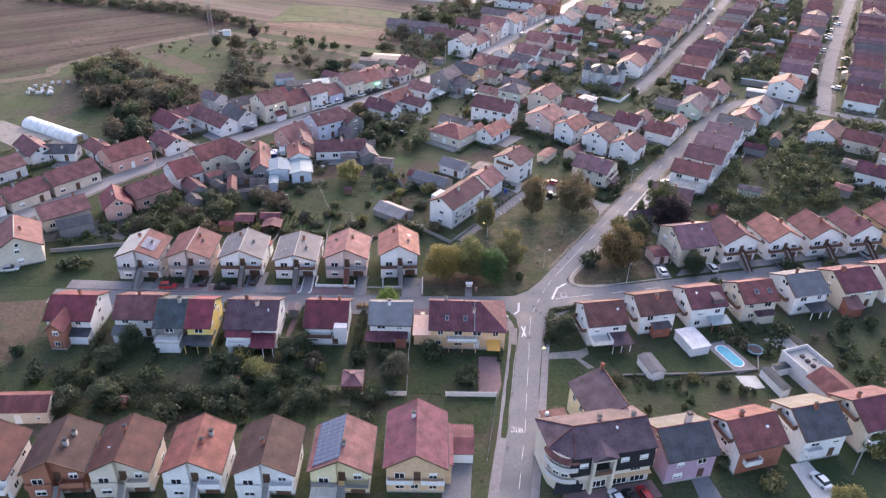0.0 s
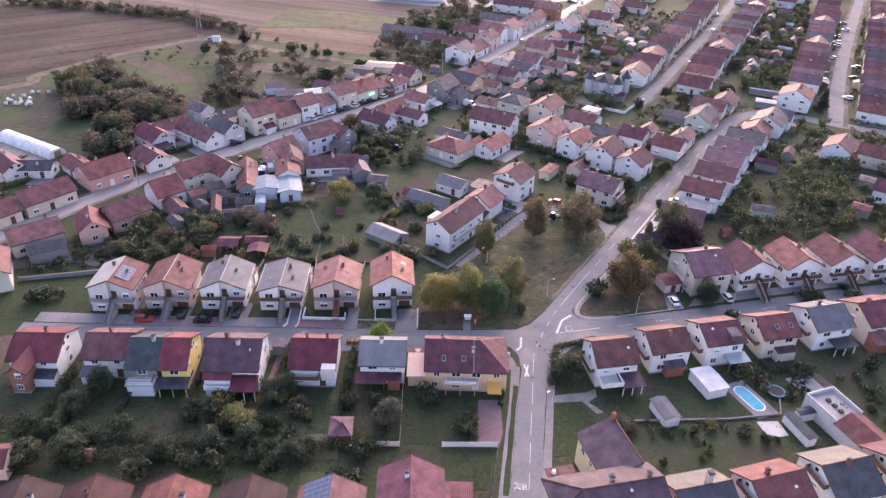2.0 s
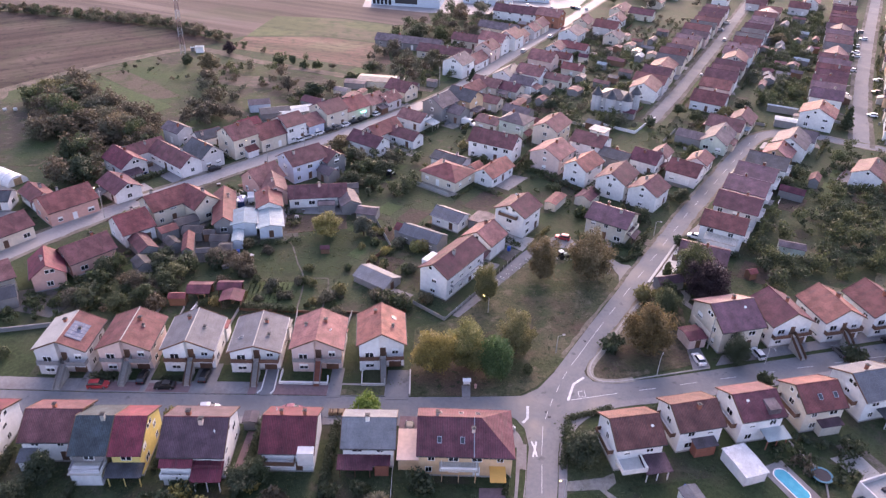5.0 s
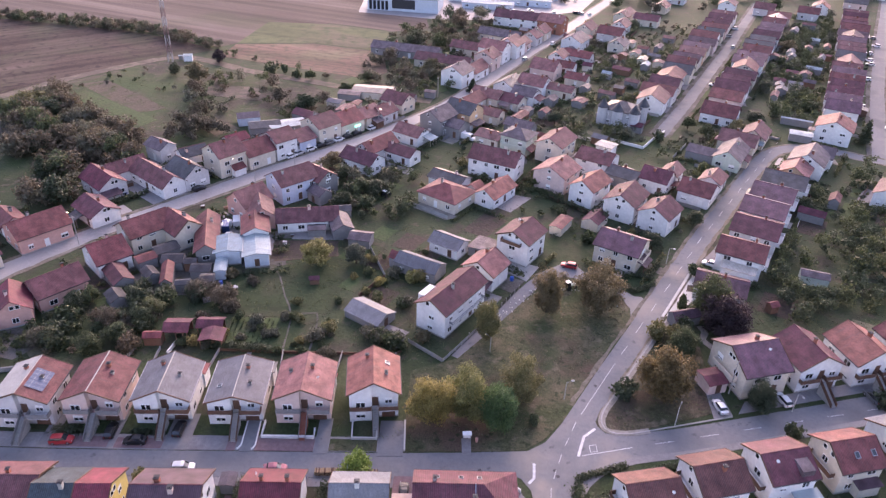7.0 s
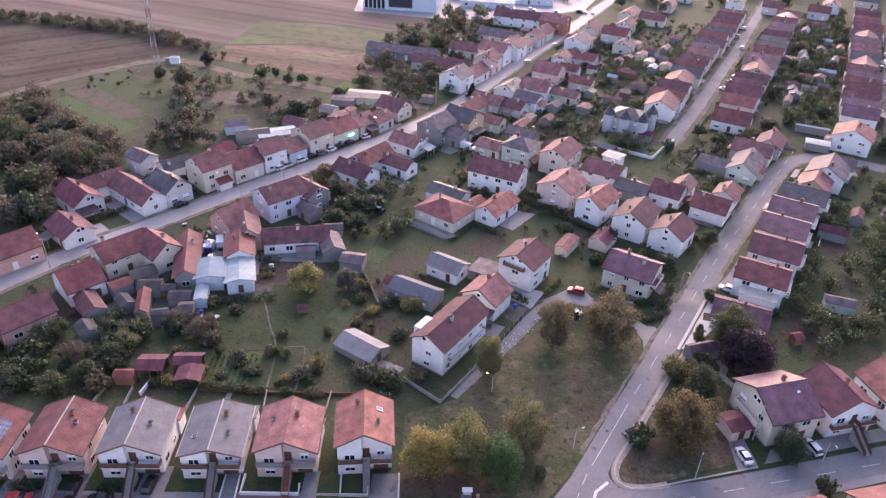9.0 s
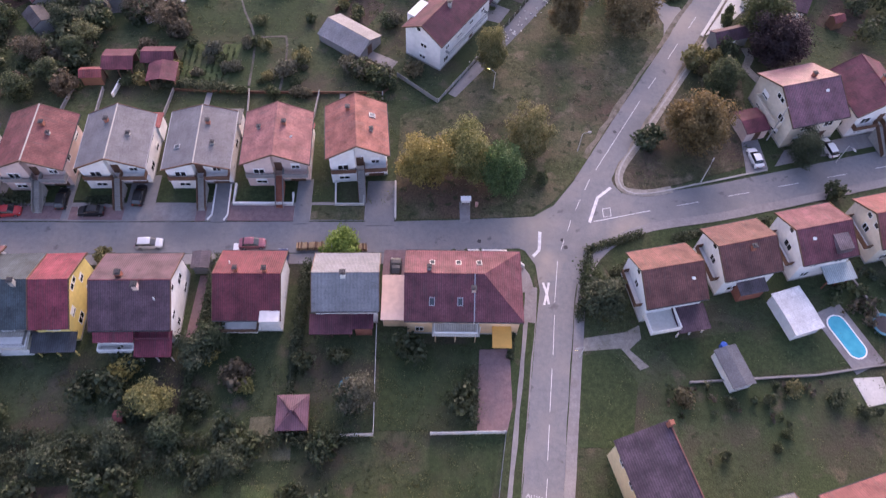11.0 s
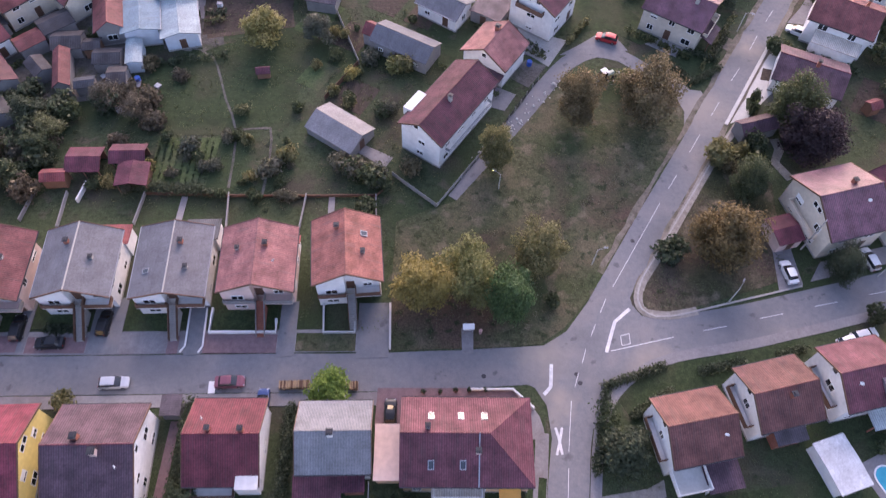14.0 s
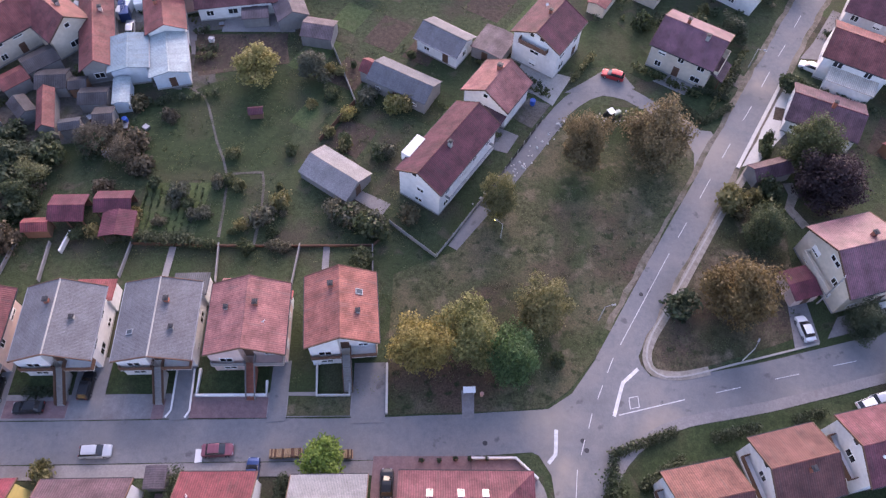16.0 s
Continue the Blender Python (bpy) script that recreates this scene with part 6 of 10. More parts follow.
# ---- the quarter between the high street and the back street ----
MID = "houses of the middle quarter"
p1 = house(4.2, 247.2, -36, 13.8, 11.6, 3.6, 6.0, "red", "cream", hip=(1, 1), windows="flr", group=MID, label="cream bungalow with a hipped red tile roof")
for x, y, ang, L, W, ze, zr, roof, wall in (
    (5.0, 257.4, -33, 12.0, 7.4, 3.3, 4.8, "slate", "white"), (18.6, 250.0, 54, 13.0, 7.6, 3.4, 5.8, "orange", "white"), (19.9, 268.4, -26, 16.3, 10.0, 5.6, 8.8, "brown", "white"),
    (38.2, 261.4, 55, 11.5, 11.6, 5.6, 8.4, "salmon", "pinkish"), (47.0, 252.4, 50, 11.4, 8.8, 5.6, 8.2, "orange", "white"), (56.0, 244.2, 57, 11.9, 10.2, 5.6, 8.4, "dusk", "white"), (64.2, 237.4, 52, 10.4, 9.8, 5.2, 7.9, "dusk", "white"),
    (80.4, 254.8, -34, 10.4, 10.0, 3.8, 6.6, "brownred", "white"), (87.6, 263.2, 56, 9.0, 7.4, 3.8, 5.8, "brown", "white"), (69.6, 261.8, -34, 9.4, 9.0, 4.2, 7.0, "maroonbrown", "white"), (75.4, 266.6, 56, 8.0, 6.4, 4.0, 6.2, "rust", "white"),
    (60.0, 264.6, -35, 10.4, 8.2, 3.6, 5.4, "slate", "greyw"), (53.0, 273.6, -32, 12.0, 10.4, 5.0, 7.4, "brown", "white"), (40.7, 283.5, 58, 12.7, 10.1, 6.2, 8.8, "maroonbrown", "cream"),
    (19.6, 292.4, -32, 9.6, 8.0, 3.5, 5.0, "rust", "cream"), (1.1, 302.9, 54, 11.0, 10.0, 6.0, 9.0, "greybrown", "greyw"), (10.3, 310.4, -36, 12.0, 10.0, 6.0, 9.0, "slate", "peach"), (7.0, 300.1, -36, 9.0, 8.0, 4.0, 6.0, "greybrown", "greyw"),
    (19.4, 315.1, -30, 12.0, 7.0, 3.4, 5.2, "rust", "cream"), (13.4, 327.0, 55, 12.0, 8.0, 3.5, 6.0, "brownred", "cream"), (29.8, 348.0, 60, 12.0, 10.0, 4.0, 6.6, "slate", "white"), (20.6, 334.4, -35, 13.0, 8.0, 3.6, 6.0, "rust", "cream"),
    (28.8, 330.7, -35, 12.0, 8.0, 3.4, 5.6, "maroonbrown", "cream"), (40.2, 348.8, -30, 12.0, 10.0, 4.6, 7.6, "salmon", "white"), (35.5, 336.8, -30, 10.0, 8.0, 4.0, 6.4, "greybrown", "white"), (50.4, 345.8, -30, 13.0, 7.0, 3.4, 5.2, "rust", "cream"),
    (47.5, 370.6, -30, 12.0, 10.0, 4.6, 8.0, "salmon", "pinkish"), (65.7, 395.9, -30, 14.0, 8.0, 3.4, 5.6, "red", "white"), (67.9, 419.4, 60, 13.0, 11.0, 4.6, 7.4, "greybrown", "white"), (88.4, 433.1, -28, 13.0, 10.0, 5.0, 8.0, "brownred", "white"),
    (89.0, 416.7, 60, 10.0, 9.0, 4.0, 6.8, "greybrown", "cream"), (106.0, 482.9, 60, 16.0, 9.0, 3.6, 6.0, "brown", "cream"), (116.7, 473.6, -28, 14.0, 9.0, 3.6, 6.0, "maroonbrown", "cream"), (133.7, 508.4, 60, 12.0, 9.0, 3.6, 6.0, "brown", "cream"),
    (78.0, 446.0, 62, 12.0, 9.0, 4.0, 7.0, "maroonbrown", "cream"), (56.0, 392.0, 62, 9.0, 8.0, 3.8, 6.4, "rust", "white"), (60.0, 361.0, -28, 10.0, 7.0, 3.4, 5.4, "brownred", "cream"), (98.0, 455.0, 62, 11.0, 9.0, 4.0, 7.0, "brown", "white"),
    (30.6, 303.6, -32, 11.0, 7.0, 3.4, 5.2, "greybrown", "greyw"), (57.5, 378.0, -28, 9.0, 7.0, 3.4, 5.4, "brownred", "white"),
):
    house(x, y, ang, L, W, ze, zr, roof, wall, windows="flr", stacks=1, far=y > 320, group=MID)
p15 = house(28.6, 287.6, -32, 10.4, 9.6, 6.2, 8.4, "greybrown", "greenw", hip=(1, 1), windows="flr", group=MID, label="pale green two-storey house with a hipped grey-brown roof")
balcony(p15, "f", -4.0, 4.0, 3.0, 1.2, "wall_greenw", "wall_greenw")
house(12.7, 252.8, 55, 5.0, 4.2, 2.8, 4.2, "orange", "cream", windows="f", name="shed", label="small shed with an orange roof")
house(58.6, 287.0, -36, 6.4, 5.6, 3.8, 4.0, "flatcream", "white", windows="f", name="annex", label="white flat-roofed box building")
house(93.0, 286.0, -33, 13.0, 7.4, 3.0, 4.6, "greybrown", "greyw", windows="fl", name="barn", label="long grey barn with a corrugated roof")
for x, y, ang, L, W, ze, zr, roof, wall in ((109.6, 324.0, -30, 13.5, 11.0, 3.8, 7.2, "brownred", "white"), (100.4, 284.0, 58, 15.0, 9.6, 3.8, 6.8, "greybrown", "greenw"), (107.0, 296.0, -33, 13.0, 9.6, 3.8, 6.8, "rust", "cream"), (115.6, 303.0, 58, 12.0, 9.0, 3.8, 6.8, "maroonbrown", "cream"),
                                         (147.2, 309.6, 59, 12.0, 13.0, 5.6, 8.6, "brownred", "white"), (141.6, 257.7, 52, 13.0, 10.0, 4.5, 7.0, "brown", "white"), (151.4, 250.9, -35, 12.0, 9.0, 4.5, 7.0, "brownred", "cream"),
                                         (160.1, 240.0, -35, 13.0, 10.0, 4.5, 7.0, "brownred", "cream"), (142.7, 222.0, -35, 13.0, 9.0, 4.5, 7.0, "maroon", "white"), (153.0, 214.1, 50, 10.0, 9.0, 4.0, 6.5, "brown", "white")):
    house(x, y, ang, L, W, ze, zr, roof, wall, windows="flr", stacks=1, group=MID)
house(134.2, 307.2, -24, 8.0, 5.0, 2.8, 3.1, "tinwhite", "greyw", windows="", name="garage", label="row garage with a white sheet roof")
house(139.0, 322.2, -24, 11.5, 1.8, 2.6, 2.9, "tinwhite", "greyw", windows="", name="shelter", label="long narrow shelter with a white roof")

# house with turrets
ct = house(70.4, 318.2, -31, 13.0, 11.0, 6.0, 8.4, "slate", "greyturret", hip=(1, 1), windows="flr", stacks=0, group=MID, label="white house with round turrets and dark conical roofs")
for u, v in ((-6.0, -5.0), (0.0, -6.0), (6.0, -5.0), (6.2, 4.6)):
    t_ = Mesh()
    ring = [(1.9 * math.cos(2 * math.pi * i / 14), 1.9 * math.sin(2 * math.pi * i / 14)) for i in range(14)]
    t_.solid([(a + u, b + v, 0) for a, b in ring], [(a + u, b + v, 6.6) for a, b in ring])
    k_ = part("turret", t_, "wall_greyturret", ct)
    c_ = Mesh()
    c_.solid([(a * 1.2 + u, b * 1.2 + v, 6.6) for a, b in ring], [(a * 0.04 + u, b * 0.04 + v, 9.8) for a, b in ring])
    part("cone_roof", c_, "roof_slate", k_)

# ---- terraces of the two far streets ----
# mauve replaces the reds here: haze over the far roofs put into colour
PAL = ("maroonbrown", "brownred", "maroonpurple", "brown", "maroonbrown", "rust", "brownred", "slate", "purple", "maroonpurple", "purple", "dusk")
rng = random.Random(5)


def terrace(p0, p1, gap, depth, skip=()):
    p0, p1 = np.array(p0, float), np.array(p1, float)
    n = int(np.hypot(*(p1 - p0)) / gap)
    d = (p1 - p0) / np.hypot(*(p1 - p0))
    ang = math.degrees(math.atan2(d[1], d[0])) - 90
    for i in range(n):
        if i in skip:
            continue
        c = p0 + d * (i + 0.5) * gap
        two = rng.random() < 0.75
        ze = rng.uniform(4.3, 5.0) if two else rng.uniform(3.8, 4.3)
        house(c[0] + rng.uniform(-0.6, 0.6), c[1] + rng.uniform(-0.6, 0.6), ang + rng.choice((0,) * 11 + (90,)) + rng.uniform(-2, 2), depth + rng.uniform(-1, 1.2), gap + rng.uniform(-0.5, 0.3), round(ze, 1), round(ze + rng.uniform(2.2, 2.9), 1),
              rng.choice(PAL), rng.choice(("white", "white", "cream", "pinkish", "peach")), windows="flr", stacks=rng.choice((0, 1, 1)), far=True, group="terraced houses of the far streets")


terrace((83.5, 330), (166.5, 490), 11.2, 13.0)
terrace((115.4, 337), (203, 500), 11.2, 13.0)
terrace((158.5, 328), (252, 508), 10.6, 13.5)
terrace((172, 292.5), (285, 505), 10.6, 13.5)
terrace((262, 530), (300, 600), 11.0, 13.0)
for x, y in ((198, 512), (222, 505), (236, 520), (178, 520), (150, 535), (295, 560), (245, 560), (210, 560), (120, 560), (165, 590)):
    house(x, y, rng.choice((-28, 62)), 12, 10, 4.2, 7.0, rng.choice(PAL), "white", windows="flr", far=True, group="terraced houses of the far streets")
for x, y, ang in ((152, 372, -28), (168, 408, 60), (176, 392, -28), (190, 430, 62), (200, 445, -28), (185, 462, 62), (160, 420, -28), (142, 352, 62), (212, 480, -28), (70, 345, -30), (62, 352, 60), (75, 372, -30), (96, 388, 60), (84, 362, -30), (110, 420, 60), (120, 438, -28)):
    house(x, y, ang, rng.uniform(4, 8), rng.uniform(3, 5), 2.5, 3.4, rng.choice(("greybrown", "rust", "maroonbrown", "tinwhite", "slate")), "greyw", windows="", name="shed", label="small garden shed behind the terraces")

# outbuildings in the back gardens
ob_rng = random.Random(44)
taken = [(o.location.x, o.location.y, max(o["L"], o["W"]) / 2) for o in scene.objects if o.parent is None and "hl" in o]
road_pts = [(p[0], p[1], hw_ + 2.5) for nm, pts, hw_, mat, lab in ROADS for p in smooth_line(pts, 4)]
for (x0, x1, y0, y1), n, ang in (((44, 104, 345, 450), 16, -28), ((144, 206, 350, 470), 14, -28), ((-40, 0, 300, 340), 5, -20), ((100, 180, 196, 270), 10, -33), ((10, 76, 286, 336), 8, -33), ((-8, 70, 228, 290), 2, 55)):
    done = tries = 0
    while done < n and tries < 600:
        tries += 1
        x, y, L_, W_ = ob_rng.uniform(x0, x1), ob_rng.uniform(y0, y1), ob_rng.uniform(4, 9), ob_rng.uniform(3.2, 5.5)
        if all(math.hypot(x - a, y - b) > r + L_ * 0.6 for a, b, r in taken) and all(math.hypot(x - a, y - b) > r + L_ * 0.5 for a, b, r in road_pts):
            house(x, y, ang + ob_rng.choice((0, 90)) + ob_rng.uniform(-4, 4), L_, W_, 2.5, ob_rng.uniform(2.9, 4.0), ob_rng.choice(("greybrown", "slate", "maroonbrown", "brownred", "grey", "maroon")), ob_rng.choice(("greyw", "greyw", "timber", "cream")), windows="", name="shed", label="small outbuilding in a back garden under a low roof")
            taken.append((x, y, L_ / 2))
            done += 1
house(97.2, 210.6, -20, 7.0, 4.0, 2.4, 3.2, "greybrown", "greenw", windows="", name="shed", label="garden shed with a grey-green roof")
house(81.4, 197.0, 20, 2.6, 2.4, 2.0, 2.8, "red", "timber", windows="", name="shed", label="tiny garden hut with a red roof")

# porches, annexes and lean-to sheds against the village houses
an = random.Random(17)
for h_ in [o for o in scene.objects if o.parent is None and "hl" in o and o.name.split(".")[0] == "house"]:
    hx, hy = h_.location.x, h_.location.y
    if not 205 < hy < 345 or h_["hw"] < 3.4 or an.random() < 0.3:
        continue
    sd_ = an.choice("fblr")
    half = h_["hl"] if sd_ in "fb" else h_["hw"]
    u_ = an.uniform(-half, half * 0.1)
    lean_to(h_, sd_, u_, min(half, u_ + an.uniform(3.0, 6.0)), an.uniform(1.6, 3.4), 2.4, an.uniform(2.8, 3.4), "roof_" + an.choice(("maroonbrown", "greybrown", "slate", "brownred", "tinwhite", "purple")), an.choice(("wall_white", "wall_cream", "wall_greyw", "timber_brown")), posts=an.random() < 0.3)

# ---- trees, bushes, hedges ----
LEAVES = {"yellow": "leaf_yellow", "yolive": "leaf_gold", "olive": "leaf_olive", "green": "leaf_green", "dark": "leaf_dark", "bright": "leaf_bright", "rust": "leaf_rust", "umber": "leaf_umber", "plum": "leaf_plum", "lime": "leaf_lime", "grey": "leaf_grey", "bare": "leaf_bare", "conifer": "leaf_dark"}
WORDS = {"yellow": "yellowing autumn tree with a rounded crown", "yolive": "olive-yellow tree turning with autumn", "olive": "olive-green tree with a loose crown", "green": "dull green leafy tree in a garden", "dark": "dark green dense tree in a garden",
         "bright": "fresh green broadleaf tree on the green", "rust": "rust-brown autumn tree with a broad crown", "umber": "dull brown autumn tree with drooping twigs", "plum": "dark plum-leaved tree beside a garden", "lime": "bright green small-leaved street tree", "grey": "grey-green garden tree with feathery leaves",
         "bare": "half-bare brownish tree in autumn", "conifer": "tall dark pointed conifer"}


def leaves(rng, lobes, count, size, flat=0.0):
    """Many small leaf clumps, bent quads, spread over the outer part of overlapping lobes."""
    vol = np.array([l[3] * l[4] for l in lobes], float)
    vol /= vol.sum()
    n_of = rng.multinomial(count, vol)
    pts, nor = [], []
    for (x, y, z, r, rz), n in zip(lobes, n_of):
        d = rng.normal(size=(n, 3))
        d /= np.linalg.norm(d, axis=1)[:, None]
        k = rng.uniform(0.05, 1.0, n) ** 0.45
        k *= 1 + 0.12 * np.sin(5 * d[:, 0] + 3 * d[:, 2] + x) + rng.normal(0, 0.11, n)
        pts.append(np.array((x, y, z)) + d * k[:, None] * np.array((r, r, rz)))
        nor.append(d)
    p, d = np.concatenate(pts), np.concatenate(nor)
    clump = np.sin(2.3 * p[:, 0] + 1.1 * p[:, 2]) + np.sin(2.1 * p[:, 1] - 0.9 * p[:, 0] + 1.7) + np.sin(2.6 * p[:, 2] + 1.3 * p[:, 1])
    keep = (clump > -1.25) | (rng.uniform(size=len(p)) < 0.35)
    p, d = p[keep], d[keep]
    d = d + rng.normal(0, 0.8, d.shape) + np.array((0, 0, 0.35))
    d /= np.linalg.norm(d, axis=1)[:, None]
    a = np.cross(d, rng.normal(size=d.shape))
    a /= np.linalg.norm(a, axis=1)[:, None]
    b = np.cross(d, a)
    s = size * rng.uniform(0.6, 1.5, len(p))[:, None]
    bend = d * s * rng.uniform(-0.5, 0.2, len(p))[:, None]
    v = np.stack([p - a * s - b * s * 0.55 + bend, p + a * s * 0.9 - b * s * 0.7 + bend * 0.5, p + a * s + b * s * 0.6 + bend, p - a * s * 0.7 + b * s * 0.8], 1)
    m = Mesh()
    m.v = [tuple(q) for q in v.reshape(-1, 3).tolist()]
    m.f = [tuple(range(4 * i, 4 * i + 4)) for i in range(len(p))]
    m.m = [0] * len(p)
    return m


def tree_proto(kind, seed, near=True):
    """A tree of crown radius 4 and height about 9: tapered trunk, limbs, and a crown with an uneven outline."""
    rng = np.random.RandomState(seed)
    pr = random.Random(seed)
    t = thing("tree", 0, 0, 0, 0, WORDS[kind], "tree", "trees of the village")
    w = Mesh()
    lobes = []
    if kind == "conifer":
        w.tube((0, 0, 0), (0, 0, 9.5), 0.3, 0.04, 7)
        for i in range(26):
            z = 0.8 + 8.6 * i / 26
            r = 2.6 * (1 - z / 10.2) + 0.25
            a = i * 2.4
            lobes.append((0.5 * r * math.cos(a), 0.5 * r * math.sin(a), z, r * 0.75, 0.5))
            w.tube((0, 0, z), (r * math.cos(a), r * math.sin(a), z - 0.2), 0.06, 0.02, 4)
    else:
        lean = (pr.uniform(-0.3, 0.3), pr.uniform(-0.3, 0.3))
        w.tube((0, 0, 0), (lean[0] * 0.6, lean[1] * 0.6, 2.0), 0.28, 0.2, 8)
        w.tube((lean[0] * 0.6, lean[1] * 0.6, 2.0), (lean[0], lean[1], 5.0), 0.2, 0.1, 7)
        for i in range(17):
            a, z0 = i * 2.4 + pr.uniform(-0.4, 0.4), pr.uniform(0.9, 4.8)
            r = pr.uniform(1.2, 3.0)
            tip = (r * math.cos(a), r * math.sin(a), z0 + pr.uniform(0.4, 2.9) * (1.25 - 0.25 * r / 1.5))
            w.tube((lean[0] * z0 / 5, lean[1] * z0 / 5, z0), tip, 0.1, 0.03, 5)
            for j in range(2):
                w.tube(tip, (tip[0] + pr.uniform(-0.9, 0.9), tip[1] + pr.uniform(-0.9, 0.9), tip[2] + pr.uniform(0.2, 0.9)), 0.03, 0.012, 4)
            lobes.append((*tip, pr.uniform(1.0, 1.9), pr.uniform(0.9, 1.6)))
        if near == 2:
            lobes += [(1.9 * math.cos(i * 1.05), 1.9 * math.sin(i * 1.05), 2.1 + 0.3 * (i % 2), 1.35, 1.2) for i in range(6)]
        lobes += [(lean[0], lean[1], 6.6, 2.3, 1.8), (lean[0] + pr.uniform(-1, 1), lean[1] + pr.uniform(-1, 1), 7.4, 1.4, 1.3), (lean[0], lean[1], 4.8, 2.8, 1.9)]
    part("trunk", w, "bark", t)
    count = {"bare": 3600, "conifer": 4500}.get(kind, 5600 if near == 1 else 16000) if near else {"bare": 2400, "conifer": 3000}.get(kind, 3600)
    part("crown", leaves(rng, lobes, count, (0.12 if kind == "bare" else 0.16 if near == 1 else 0.096) if near else (0.2 if kind != "bare" else 0.16)), LEAVES[kind], t)
    return t


def bush_proto(kind, seed, near=True):
    """A bush of radius 1.3 and height about 2."""
    rng, pr = np.random.RandomState(seed), random.Random(seed)
    lobes = [(pr.uniform(-0.7, 0.7), pr.uniform(-0.7, 0.7), pr.uniform(0.5, 1.3), pr.uniform(0.6, 0.95), pr.uniform(0.5, 0.8)) for i in range(8)]
    t = thing("bush", 0, 0, 0, 0, WORDS[kind].replace("tree", "bush"), "bush", "bushes in the gardens")
    part("foliage", leaves(rng, lobes, 800 if near else 500, 0.12 if near else 0.15), LEAVES[kind], t)
    return t


TREES, BUSHES = {}, {}
prng = random.Random(21)


def plant(kind, x, y, r, z):
    """r: the crown's radius, z: the height of its middle."""
    big = r >= 2.9 or kind == "conifer"
    store, make = (TREES, tree_proto) if big else (BUSHES, bush_proto)
    near = 2 if big and 155 < y < 200 and -6 < x < 72 else int(y < 232 and -80 < x < 110)
    pool = store.setdefault((kind, near), [])
    if len(pool) < (3 if big and kind in ("dark", "green", "rust", "bare", "olive") else 2 if kind in ("dark", "green", "bare") else 1):
        ob = make(kind, 100 + len(pool) * 17 + len(kind) * 3 + ord(kind[0]), near)
        pool.append(ob)
    else:
        ob = copy_thing(prng.choice(pool), Matrix.Identity(4))
    s, sz = (r / 3.9, z / 5.0) if big else (r / 1.35, z / 0.95)
    if big:
        sz = max(0.55, min(1.55, sz))
    else:
        sz = max(0.6, min(2.2, sz))
    ob.matrix_basis = Matrix.LocRotScale((x, y, 0), Euler((0, 0, prng.uniform(0, 6.28))), (s * prng.uniform(0.92, 1.08), s * prng.uniform(0.92, 1.08), sz))
    return ob


